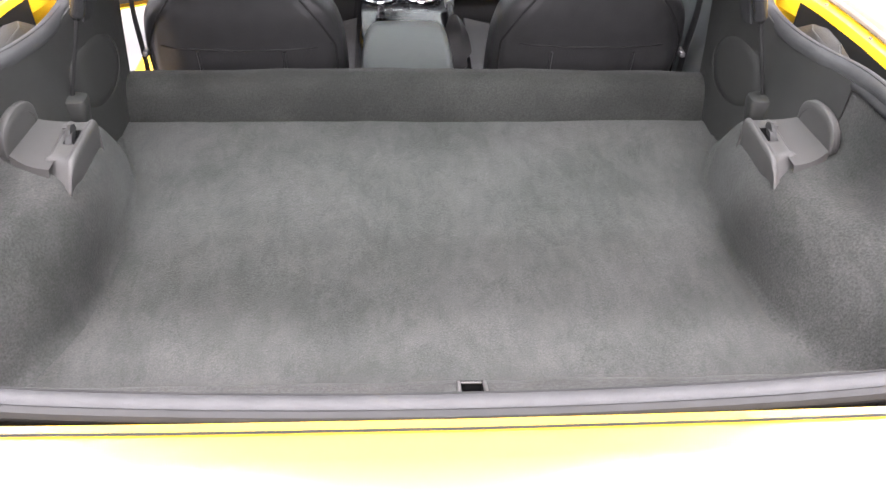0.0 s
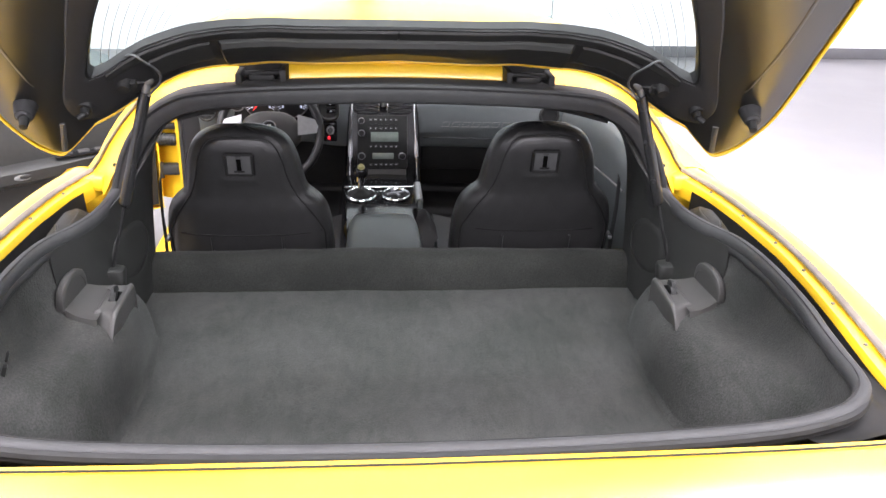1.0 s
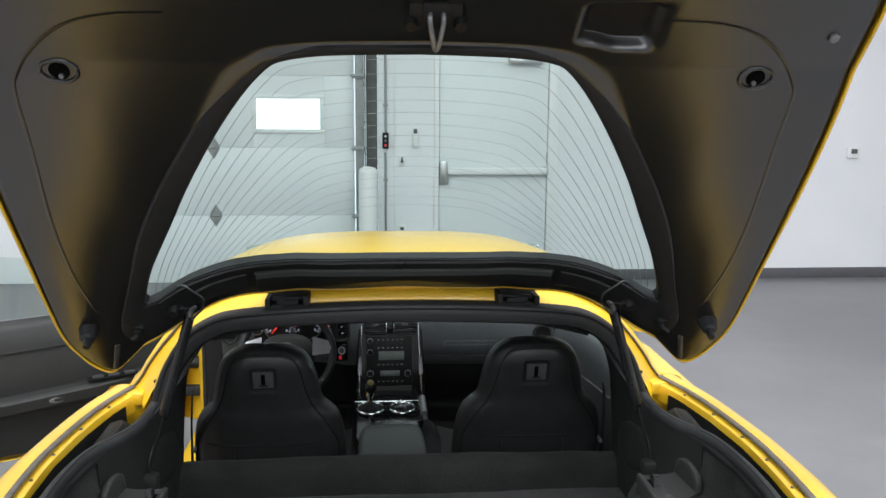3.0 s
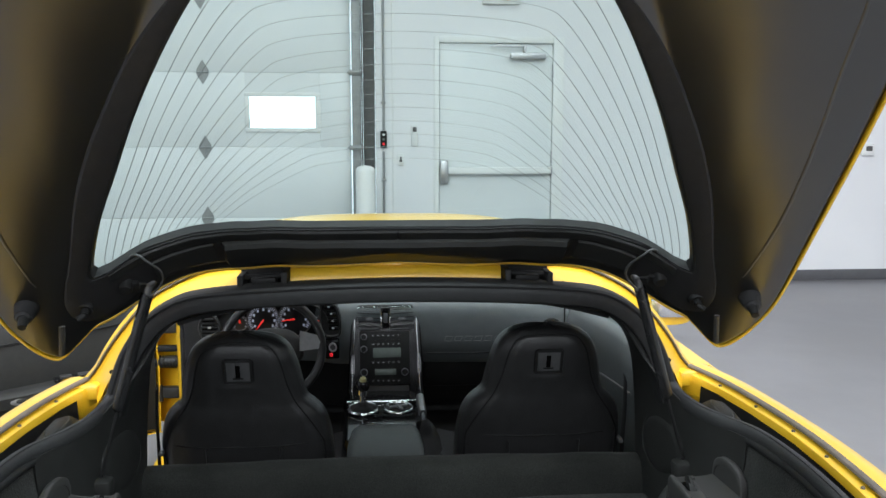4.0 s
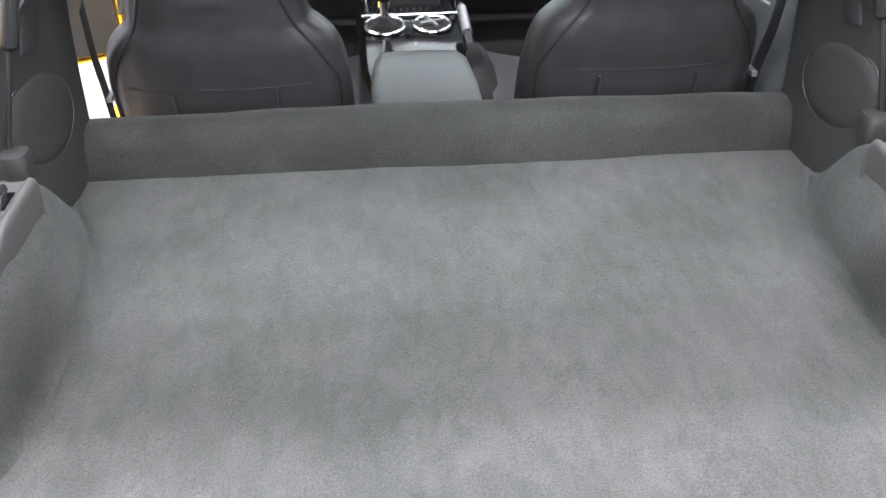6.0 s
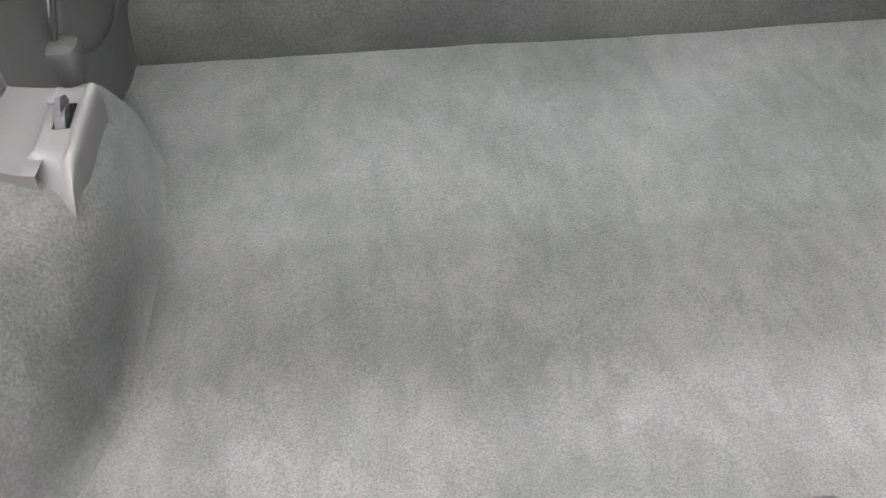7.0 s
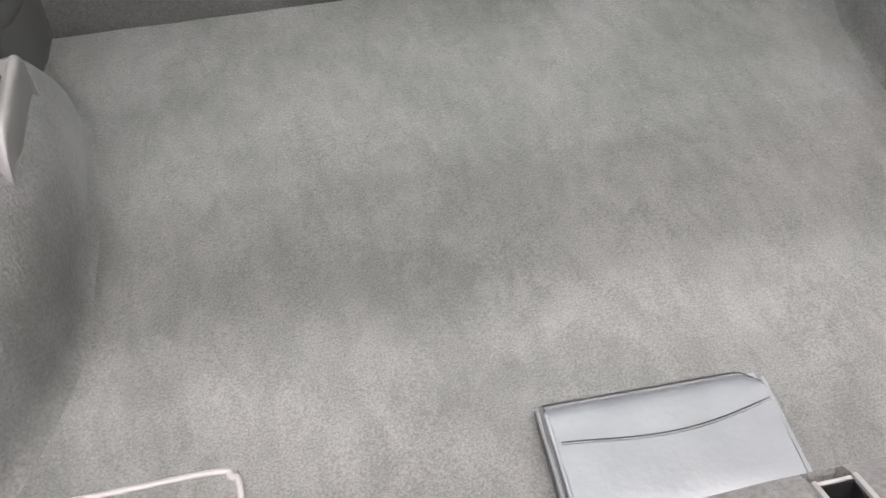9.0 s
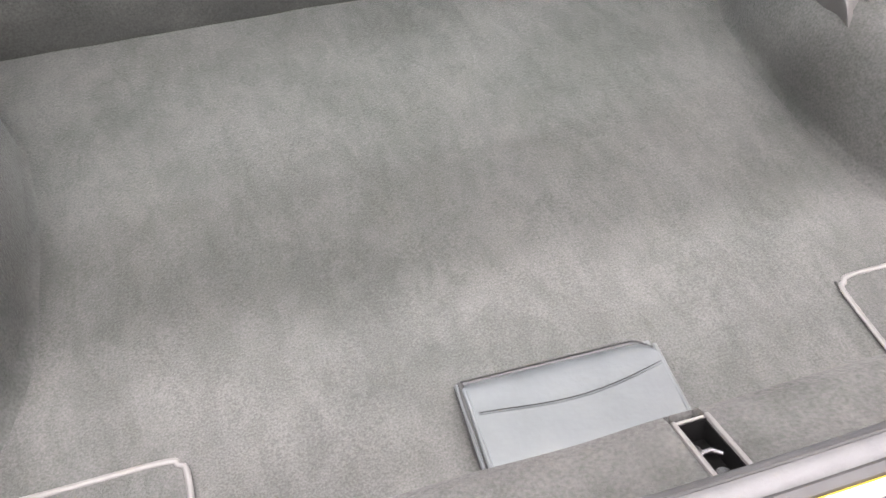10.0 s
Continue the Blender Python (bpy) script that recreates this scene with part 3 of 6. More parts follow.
    for x0 in (-0.0155, 0.0140):
        block("catch_wall", x0, x0 + 0.0015, -0.055, 0.030, -0.028, -0.001, RECESS_SHADE, catch, m=m)
    for x0 in (-0.0215, 0.0158):
        bm = bmesh.new()
        box(bm, x0, x0 + 0.0057, -0.058, 0.036, -0.028, 0.003, 0.002, m)
        part("cheek", bm, PIPING, catch, "pale plastic cheek")
    block("catch_wall", -0.0155, 0.0155, 0.029, 0.0305, -0.028, 0.0005, RECESS_SHADE, catch, m=m)
    block("bridge", -0.016, 0.016, 0.032, 0.036, -0.006, 0.001, PIPING, catch, bevel=0.002, m=m)
    bm = bmesh.new()
    sweep(bm, [m @ Vector(q) for q in ((-0.014, -0.004, -0.016), (-0.005, 0.002, -0.014), (0.005, 0.002, -0.014), (0.014, -0.004, -0.016))], 0.0022, 8)
    rod(bm, m @ Vector((0.001, -0.026, -0.026)), m @ Vector((0.001, -0.026, -0.016)), 0.005, seg=10)
    rod(bm, m @ Vector((-0.006, 0.012, -0.026)), m @ Vector((-0.006, 0.012, -0.018)), 0.004, seg=10)
    rod(bm, m @ Vector((0.008, -0.042, -0.026)), m @ Vector((0.008, -0.042, -0.014)), 0.003, seg=10)
    part("catch_hook", bm, STRUT, catch, "shiny steel hook")
    # small clip on the side carpet
    tilt_clip = pose(-0.694, 1.000, 0.712, 0, 18, 12)
    clip = block("carpet_clip", -0.004, 0.004, -0.007, 0.007, -0.026, 0.022, BLACK, CAR, "slim black clip in the side carpet", 0.002, tilt_clip)
    # Silver sliver laid on the black clip as its painted highlight.
    block("clip_highlight", 0.003, 0.007, -0.003, 0.003, -0.020, -0.004, SILVER, clip, "silver sliver standing for the highlight on the clip", 0.001, tilt_clip)
    block("clip_slot", -0.002, 0.003, -0.004, 0.004, 0.030, 0.052, BLACK, clip, "", 0.001, tilt_clip)
    # lids in the floor, edged with pale piping
    for s in (-1, 1):
        x0, x1, y0, y1 = (0.385 if s < 0 else 0.409, 0.60, 0.72, 0.910 if s < 0 else 0.915)
        bm = bmesh.new()
        box(bm, s * x0, s * x1, y0, y1, 0.505, 0.518, 0.003)
        lid = part("storage_lid", bm, CARPET, CAR, "carpeted storage lid with a pale grey edge")
        r = 0.022
        pts = [(x1, y1, 0.5185), (0.50, y1, 0.5185), (x0 + r, y1, 0.5185), (x0 + r * 0.35, y1 - r * 0.35, 0.5185), (x0, y1 - r, 0.5185), (x0, 0.80, 0.5185), (x0, y0, 0.5185)]
        cords("edging", [(s * a, b, c) for a, b, c in pts], 0.0036, PIPING, lid, "pale plastic edging", flat=0.6)
    # seal round the opening
    right = RAIL
    loop = [(x, y, z + 0.002) for x, y, z in right] + [(-x, y, z + 0.002) for x, y, z in reversed(right[:-1])]
    shape = [(-0.010, -0.012), (0.009, -0.012), (0.0115, -0.004), (0.0105, 0.006), (0.005, 0.012), (-0.003, 0.0125), (-0.010, 0.007), (-0.0115, -0.002)]
    bm = bmesh.new()
    shape = [(u * (1.28 if u > 0 else 1.05), w * 1.1) for u, w in shape]
    sweep(bm, curve(loop, 7), 0.014, shape=shape)
    part("opening_seal", bm, SEAL, CAR, "soft black rubber seal round the load opening", 60)
    for s in (-1, 1):
        bm = bmesh.new()
        rows = []
        for y in np.linspace(1.312, 0.86, 28):
            r = 0.0115 * min(1.0, (y - 0.85) / 0.22)
            c = Vector((s * (rail_x(y) - 0.004), y, 0.796 + 0.010 * step(0.95 - y, 0, 0.1)))
            rows.append([c + Vector((s * r * math.cos(a), 0, r * 0.85 * math.sin(a))) for a in np.linspace(0, 2 * math.pi, 12, endpoint=False)])
        loft(bm, rows, wrap=True, cap=True)
        part("carpet_roll", bm, RUBBER, CAR, "dark rolled edge of the carpet under the seal")
    cords("seal_lip", [(x * 0.992, y + 0.006 * (y < 0.72), z + 0.0125) for x, y, z in loop], 0.0018, BLACK, CAR, n=7, seg=6)
    # dark gap between the seal and the bumper's edge
    back = [(x, y - 0.011, z + 0.002) for x, y, z in loop if y < 0.72]
    cords("seal_gap", back, 0.0085, BLACK, CAR, n=7, seg=8, flat=0.9)


HOOP = [(0.638, 1.575, 0.80), (0.622, 1.582, 0.86), (0.598, 1.588, 0.925), (0.555, 1.592, 0.988), (0.50, 1.594, 1.027), (0.43, 1.594, 1.047), (0.25, 1.593, 1.060), (0.0, 1.592, 1.066)]


def hoop():
    # padded black hoop between cabin and load space
    line = HOOP + [(-x, y, z) for x, y, z in reversed(HOOP[:-1])]
    bm = bmesh.new()
    pts = curve(line, 7)
    rings = []
    for i, q in enumerate(pts):
        d = (pts[min(i + 1, len(pts) - 1)] - pts[max(i - 1, 0)]).normalized()
        out = Vector((0, 1, 0)).cross(d).normalized()
        if out.z < 0 and abs(q.x) < 0.3:
            out = -out
        away = Vector((q.x, 0, q.z - 0.6))
        if out.dot(away) < 0:
            out = -out
        rings.append([q + out * a + Vector((0, 1, 0)) * b for a, b in
                      ((-0.026, 0.03), (-0.028, 0.0), (-0.022, -0.014), (-0.004, -0.019), (0.014, -0.015), (0.022, -0.004), (0.024, 0.03))])
    loft(bm, rings, wrap=True, cap=True)
    part("roof_hoop_trim", bm, RUBBER, CAR, "black padded trim on the roof hoop", 50)
    cords("hoop_seal", [(x * 1.012, y - 0.012, z + 0.014) for x, y, z in line], 0.0075, RUBBER, CAR, "thin black seal lip", n=7, seg=8)


def quarter_panels():
    """Grained trim between the cabin and the wheel housings, with a loudspeaker cover."""
    cols = [
        (1.735, [(0.620, 0.46), (0.616, 0.60), (0.611, 0.70), (0.604, 0.79), (0.592, 0.875), (0.560, 0.945), (0.48, 1.005)]),
        (1.66, [(0.617, 0.46), (0.614, 0.60), (0.613, 0.70), (0.608, 0.79), (0.595, 0.875), (0.560, 0.945), (0.49, 1.010)]),
        (1.60, [(0.620, 0.47), (0.622, 0.60), (0.623, 0.70), (0.618, 0.79), (0.600, 0.875), (0.562, 0.950), (0.50, 1.015)]),
        (1.56, [(0.622, 0.48), (0.628, 0.61), (0.630, 0.70), (0.626, 0.78), (0.612, 0.84), (0.60, 0.86), (0.59, 0.88)]),
        (1.50, [(0.628, 0.51), (0.638, 0.62), (0.644, 0.69), (0.646, 0.74), (0.647, 0.78), (0.648, 0.80), (0.649, 0.81)]),
        (1.42, [(0.636, 0.57), (0.650, 0.64), (0.658, 0.69), (0.662, 0.74), (0.664, 0.78), (0.665, 0.795), (0.666, 0.805)]),
        (1.34, [(0.650, 0.60), (0.672, 0.66), (0.684, 0.70), (0.690, 0.74), (0.692, 0.78), (0.693, 0.795), (0.694, 0.805)]),
        (1.31, [(0.68, 0.62), (0.695, 0.67), (0.702, 0.71), (0.706, 0.75), (0.707, 0.78), (0.708, 0.795), (0.708, 0.803)]),
    ]
    fine = [curve([(x, y, z) for x, z in c], 6) for y, c in cols]
    grid = []
    for k in range(len(fine[0])):
        grid.append(curve([col[k] for col in fine], 6))
    for s in (-1, 1):
        bm = bmesh.new()
        loft(bm, [[Vector((s * q.x, q.y, q.z)) for q in row] for row in grid])
        thick(bm, 0.004)
        p = part("quarter_trim", bm, PLASTIC, CAR, "dark grey grained quarter trim panel", 60)

        def on_panel(y, z):
            best = min((q for row in grid for q in row), key=lambda q: (q.y - y) ** 2 + (q.z - z) ** 2)
            return best.x
        cy, cz = 1.580, 0.686
        rim, inner = [], []
        ax = Vector((-0.078, 0.0395))
        bx = Vector((0.044, 0.060))
        for a in np.linspace(0, 2 * math.pi, 40, endpoint=False):
            d = ax * math.cos(a) + bx * math.sin(a)
            rim.append((cy + d.x, cz + d.y))
        xs = on_panel(cy, cz)
        bm = bmesh.new()
        slope = (on_panel(cy - 0.08, cz) - on_panel(cy + 0.08, cz)) / 0.16

        def px(y, z, h):
            return s * (xs - slope * (y - cy) - h)
        centre = bm.verts.new((px(cy, cz, 0.008), cy, cz))
        rows = []
        for f, h in ((0.35, 0.008), (0.7, 0.0075), (0.92, 0.006), (1.0, 0.001)):
            rows.append([bm.verts.new((px(cy + (y - cy) * f, cz + (z - cz) * f, h), cy + (y - cy) * f, cz + (z - cz) * f)) for y, z in rim])
        for i in range(40):
            bm.faces.new((centre, rows[0][i], rows[0][(i + 1) % 40]))
            for a, b in zip(rows, rows[1:]):
                bm.faces.new((a[i], b[i], b[(i + 1) % 40], a[(i + 1) % 40]))
        part("speaker_cover", bm, PLASTIC, p, "oval loudspeaker cover")
        bm = bmesh.new()
        sweep(bm, [Vector((px(y, z, 0.002), y, z)) for y, z in rim], 0.0027, 8, closed=True, up=(1, 0, 0))
        part("speaker_rim", bm, PLASTIC, p)
        # foot of the gas strut
        bm = bmesh.new()
        caps = []
        for rx, ry, z, dx in ((0.004, 0.004, 0.6905, 0.0), (0.016, 0.014, 0.690, 0.0), (0.0235, 0.021, 0.685, 0.0), (0.0255, 0.0225, 0.677, 0.0), (0.025, 0.022, 0.664, 0.001), (0.024, 0.022, 0.648, 0.002), (0.023, 0.021, 0.632, 0.003)):
            caps.append([Vector((s * (0.639 + dx + rx * math.copysign(abs(math.cos(a)) ** 0.55, math.cos(a))), 1.477 + ry * math.copysign(abs(math.sin(a)) ** 0.55, math.sin(a)), z)) for a in np.linspace(0, 2 * math.pi, 28, endpoint=False)])
        loft(bm, caps, wrap=True, cap=True)
        part("strut_foot_cover", bm, PLASTIC, p, "rounded grey plastic cap at the foot of the strut")


def brackets():
    """Grey moulded holders with a latch lever, on the wheel housings."""
    for s in (-1, 1):
        def v(x, y, z):
            return Vector((s * x, y, z))

        def line(pts, n=6):
            return curve([v(*q) for q in pts], n)
        foot, heel, away = v(0.676, 1.263, 0), v(0.666, 1.380, 0), v(0.97, 0.24, 0)

        def arch(a, grow, z0):
            f = (1 - math.cos(a) * (1 + grow)) / 2
            p = foot.lerp(heel, f)
            return Vector((p.x, p.y, z0 + (0.053 + grow * 0.06) * math.sin(a) ** 0.65))
        # shallow dish between the wedge and the fin
        inner = line([(0.607, 1.234, 0.690), (0.603, 1.250, 0.694), (0.602, 1.300, 0.695), (0.604, 1.345, 0.697), (0.606, 1.370, 0.699)], 5)
        outer = [foot.lerp(heel, f) + Vector((0, 0, 0.698)) for f in np.linspace(0.0, 1.0, len(inner))]
        bm = bmesh.new()
        rows = []
        for k, (a, b) in enumerate(zip(inner, outer)):
            rows.append([a.lerp(b, u) + Vector((0, 0.006 * math.sin(math.pi * u) * (1 - 2 * k / (len(inner) - 1)) * -1, -0.006 * math.sin(math.pi * u) ** 0.8 * (0.4 + 0.6 * min(1.0, k / 6)))) for u in np.linspace(0, 1, 14)])
        front = [q.copy() for q in rows[0]]
        rows.insert(0, [q + Vector((0, -0.001, -0.003)) for q in front])
        rows.insert(0, [q + Vector((0, -0.003, -0.014)) for q in front])
        rows.append([q + Vector((0, 0.002, -0.012)) for q in rows[-1]])
        loft(bm, rows)
        dish = part("cover_bracket", bm, GREY_PLASTIC, CAR, "moulded grey plastic bracket on the wheel housing", 50)
        # wedge that carries the latch: a shallow channel with a raised rim, sloping down to a tip
        bm = bmesh.new()
        rows = []
        for k, y, z in ((1, 1.376, 0.640), (1, 1.375, 0.694), (1, 1.371, 0.700), (1, 1.364, 0.701), (1, 1.320, 0.701), (1, 1.268, 0.700), (0.7, 1.256, 0.699), (0.4, 1.247, 0.696), (0.2, 1.240, 0.689), (0, 1.230, 0.678), (0, 1.219, 0.664), (0, 1.2125, 0.654), (0, 1.2125, 0.640)):
            near = 1 - k
            section = [(0.616, -0.050), (0.615, -0.012), (0.613, -0.003), (0.610, -0.0008), (0.606, -0.0018), (0.602, -0.0032), (0.583, -0.0032), (0.5795, -0.002), (0.577, 0.001), (0.574, 0.002), (0.5705, 0.0013), (0.568, -0.002), (0.5672, -0.008), (0.571, -0.040), (0.574, -0.070)]
            row = []
            for x, dz in section:
                flat = -0.0012 if -0.006 < dz else dz
                dz = dz * k + flat * near
                skew = near * max(0.0, x - 0.572) * 0.55
                xx = x + near * (0.012 * (x > 0.60) + 0.006 * (x < 0.58))
                row.append(v(xx, y + skew, max(0.628, z + dz - near * 0.10 * max(0.0, x - 0.60))))
            rows.append(row)
        loft(bm, rows)
        part("wedge", bm, GREY_PLASTIC, dish, "", 60)
        bm = bmesh.new()
        rows = []
        for a in np.linspace(0.0, math.pi, 30):
            p, q = arch(a, 0.0, 0.696), arch(a, 0.05, 0.695)
            k = arch(a, -0.10, 0.688)
            rows.append([k, p, q + away * 0.002, q + away * 0.011, arch(a, 0.01, 0.692) + away * 0.018, k + away * 0.022 - Vector((0, 0, 0.012))])
        loft(bm, rows, wrap=True, cap=True)
        part("fin", bm, GREY_PLASTIC, dish, "arched rim of the bracket", 50)
        bm = bmesh.new()
        bm.faces.new([bm.verts.new(arch(a, -0.02, 0.690) + away * 0.006) for a in np.linspace(0.0, math.pi, 26)])
        thick(bm, 0.004)
        part("fin_wall", bm, GREY_PLASTIC, dish)
        # latch: a lever that leans out of its slot, with a pale tab on top
        bm = bmesh.new()
        box(bm, s * 0.5835, s * 0.6015, 1.298, 1.340, 0.695, 0.6992, 0.0008)
        part("latch_slot", bm, RECESS_SHADE, dish, "slot with its inner shade painted black")
        bm = bmesh.new()
        rows = []
        for y, z, d in ((1.304, 0.697, 0.009), (1.308, 0.703, 0.010), (1.313, 0.709, 0.010), (1.319, 0.713, 0.009), (1.325, 0.714, 0.007)):
            rows.append([v(0.587, y - d, z - 0.004), v(0.587, y + d, z - 0.006), v(0.588, y + d * 0.8, z + 0.003), v(0.591, y, z + 0.005), v(0.597, y - d * 0.2, z + 0.004), v(0.598, y - d, z - 0.004)])
        loft(bm, rows, wrap=True, cap=True)
        part("latch_lever", bm, BLACK, dish, "small dark latch lever", 50)
        bm = bmesh.new()
        box(bm, s * 0.590, s * 0.606, 1.320, 1.334, 0.7115, 0.7160, 0.0018)
        part("latch_guard", bm, GREY_PLASTIC, dish, "pale tab over the lever")


SIDE_IN = [(0.70, 1.672), (0.738, 1.55), (0.764, 1.42), (0.777, 1.25), (0.771, 1.10), (0.760, 0.97), (0.745, 0.83), (0.734, 0.725), (0.722, 0.655), (0.690, 0.612), (0.55, 0.594), (0.3, 0.588), (0.0, 0.586)]
SIDE_OUT = [(0.85, 1.74), (0.885, 1.60), (0.908, 1.44), (0.922, 1.25), (0.925, 1.10), (0.920, 0.97), (0.910, 0.82), (0.885, 0.65), (0.83, 0.50), (0.73, 0.40), (0.55, 0.335), (0.3, 0.295), (0.0, 0.285)]
SIDE_Z = [0.838, 0.834, 0.828, 0.825, 0.824, 0.822, 0.819, 0.820, 0.830, 0.838, 0.844, 0.845, 0.845]


def rear_path(n=6):
    a = curve([(x, y, z) for (x, y), z in zip(SIDE_IN, SIDE_Z)], n)
    b = curve([(x, y, z) for (x, y), z in zip(SIDE_OUT, SIDE_Z)], n)
    return a + [Vector((-q.x, q.y, q.z)) for q in reversed(a[:-1])], b + [Vector((-q.x, q.y, q.z)) for q in reversed(b[:-1])]


def body():
    inner, outer = rear_path()
    prof = [(0.0, -0.16), (0.0, -0.02), (0.004, -0.006), (0.02, 0.0), (0.15, 0.002), (0.165, 0.010), (0.30, 0.013), (0.46, 0.008), (0.62, -0.012), (0.78, -0.05), (0.90, -0.11), (0.98, -0.20),
            (1.0, -0.30), (0.99, -0.45), (0.94, -0.58), (0.86, -0.66)]
    bm = bmesh.new()
    rows = []
    for p, q in zip(inner, outer):
        rear = max(0.0, min(1.0, (0.70 - p.y) / 0.1))
        row = []
        for f, dz in prof:
            if f == 0.0 and dz < -0.1:
                dz = -0.045 * (1 - rear) - 0.03 * rear
            dz = dz * (1 - 0.12 * rear * (dz < -0.02)) - rear * interp(f, [0.02, 0.16, 0.30, 0.46, 0.62, 0.78, 1.0], [0.0, 0.010, 0.021, 0.034, 0.034, 0.020, 0.0])
            row.append(Vector((p.x + (q.x - p.x) * f, p.y + (q.y - p.y) * f, p.z + dz)))
        rows.append(row)
    loft(bm, rows)
    part("rear_body", bm, YELLOW, CAR, "glossy yellow rear wings and bumper", 35)
    # seam of the bumper skin
    seam = [p + (q - p) * 0.06 + Vector((0, 0, 0.0015)) for p, q in zip(inner, outer) if abs(p.x) < 0.75 and p.y < 0.645]
    bm = bmesh.new()
    sweep(bm, seam, 0.0016, 6)
    part("bumper_seam", bm, BLACK, CAR, "thin dark panel gap")
    n6 = len(inner)
    for s in (-1, 1):
        # grey strip on the flange
        line = [p + (q - p) * 0.17 + Vector((0, 0, 0.009)) for p, q in zip(inner, outer) if s * p.x > 0 and p.y > 0.70]
        line = line if s > 0 else line[::-1]
        bm = bmesh.new()
        sweep(bm, line, 0.0085, 8, flat=0.6)
        part("flange_strip", bm, STRIP, CAR, "grey-brown rubber strip on the yellow flange")
        for y in np.arange(0.74, 1.6, 0.135):
            i = min(range(n6), key=lambda k: abs(inner[k].y - y) + (inner[k].x * s < 0) * 9)
            c = inner[i] + (outer[i] - inner[i]) * 0.075 + Vector((0, 0, 0.003))
            bm = bmesh.new()
            rod(bm, c - Vector((0, 0, 0.002)), c + Vector((0, 0, 0.0015)), 0.0042, 0.0032, seg=10)
            part("flange_fastener", bm, STRIP, CAR)
        # black channel between seal and flange
        bm = bmesh.new()
        rows = []
        for y in np.linspace(1.60, 0.70, 50):
            xi = rail_x(y) + 0.012
            xo = interp(y, [q[1] for q in reversed(SIDE_IN[:10])], [q[0] for q in reversed(SIDE_IN[:10])]) - 0.001
            xo = max(xo, xi + 0.004)
            zt = interp(y, [q[1] for q in reversed(SIDE_IN[:10])], list(reversed(SIDE_Z[:10])))
            rows.append([Vector((s * (xi - 0.01), y, 0.800)), Vector((s * xi, y, 0.775)), Vector((s * (xi * 0.5 + xo * 0.5), y, 0.755)), Vector((s * (xo - 0.002), y, 0.765)), Vector((s * xo, y, zt - 0.014))])
        loft(bm, rows)
        part("rain_channel", bm, BLACK, CAR, "black rain channel", 60)
        # vent moulding in the channel
        bm = bmesh.new()
        base = [(0.672, 1.470, 0.790), (0.694, 1.535, 0.800), (0.738, 1.505, 0.802), (0.744, 1.405, 0.797), (0.722, 1.345, 0.790), (0.694, 1.400, 0.788)]
        ridge = [(0.698, 1.480, 0.822), (0.706, 1.500, 0.824), (0.722, 1.470, 0.826), (0.724, 1.420, 0.822), (0.716, 1.395, 0.812), (0.703, 1.430, 0.815)]
        vs = [bm.verts.new((s * x, y, z)) for x, y, z in base]
        tp = [bm.verts.new((s * x, y, z)) for x, y, z in ridge]
        bm.faces.new(tp)
        for i in range(6):
            bm.faces.new((vs[i], vs[(i + 1) % 6], tp[(i + 1) % 6], tp[i]))
        bmesh.ops.bevel(bm, geom=bm.edges[:], offset=0.0025, segments=2, affect="EDGES")
        part("vent_moulding", bm, PLASTIC, CAR, "dark plastic vent moulding")
        # corner filler behind the seal
        bm = bmesh.new()
        rows = []
        for t in np.linspace(0, 1, 12):
            a = curve([(0.704, 0.84, 0.806), (0.690, 0.770, 0.814), (0.662, 0.710, 0.824), (0.53, 0.630, 0.834)], 11)[int(t * 33)]
            b = curve([(0.746, 0.84, 0.803), (0.734, 0.73, 0.814), (0.720, 0.655, 0.830), (0.58, 0.598, 0.838)], 11)[int(t * 33)]
            rows.append([Vector((s * (a.x + (b.x - a.x) * u), a.y + (b.y - a.y) * u, a.z + (b.z - a.z) * u - 0.010 * math.sin(u * math.pi) - 0.004)) for u in np.linspace(0, 1, 5)])
        loft(bm, rows)
        part("corner_filler", bm, BLACK, CAR, "black corner filler", 60)
        # yellow roof pillar round the hoop
        li = [(0.362, 1.605, 1.062), (0.45, 1.606, 1.046), (0.545, 1.604, 1.0), (0.606, 1.602, 0.93), (0.648, 1.60, 0.868), (0.668, 1.61, 0.832), (0.684, 1.62, 0.806)]
        lm = [(0.362, 1.660, 1.092), (0.45, 1.662, 1.076), (0.548, 1.664, 1.026), (0.612, 1.666, 0.956), (0.660, 1.668, 0.895), (0.686, 1.672, 0.857), (0.702, 1.676, 0.834)]
        lo = [(0.368, 1.705, 1.114), (0.464, 1.707, 1.100), (0.573, 1.709, 1.047), (0.641, 1.711, 0.982), (0.688, 1.714, 0.919), (0.716, 1.717, 0.872), (0.742, 1.72, 0.842)]
        lx = [(0.37, 1.83, 1.130), (0.468, 1.83, 1.11), (0.578, 1.84, 1.055), (0.650, 1.84, 0.98), (0.702, 1.85, 0.905), (0.735, 1.85, 0.855), (0.765, 1.85, 0.825)]
        bm = bmesh.new()
        rows = [[Vector((s * q.x, q.y, q.z)) for q in curve(l, 8)] for l in (li, lm, [(a * 0.45 + c * 0.55, (b + d) / 2, (e + f) / 2 + 0.004) for (a, b, e), (c, d, f) in zip(lm, lo)], lo, lx)]
        loft(bm, rows)
        pil = part("roof_pillar", bm, YELLOW, CAR, "glossy yellow roof pillar", 30)
        bm = bmesh.new()
        sweep(bm, [Vector((s * q.x, q.y - 0.004, q.z + 0.006)) for q in curve([(a * 0.42 + c * 0.58, b * 0.42 + d * 0.58, e * 0.42 + f * 0.58) for (a, b, e), (c, d, f) in zip(lm, lo)], 8)], 0.006, 8, flat=0.6)
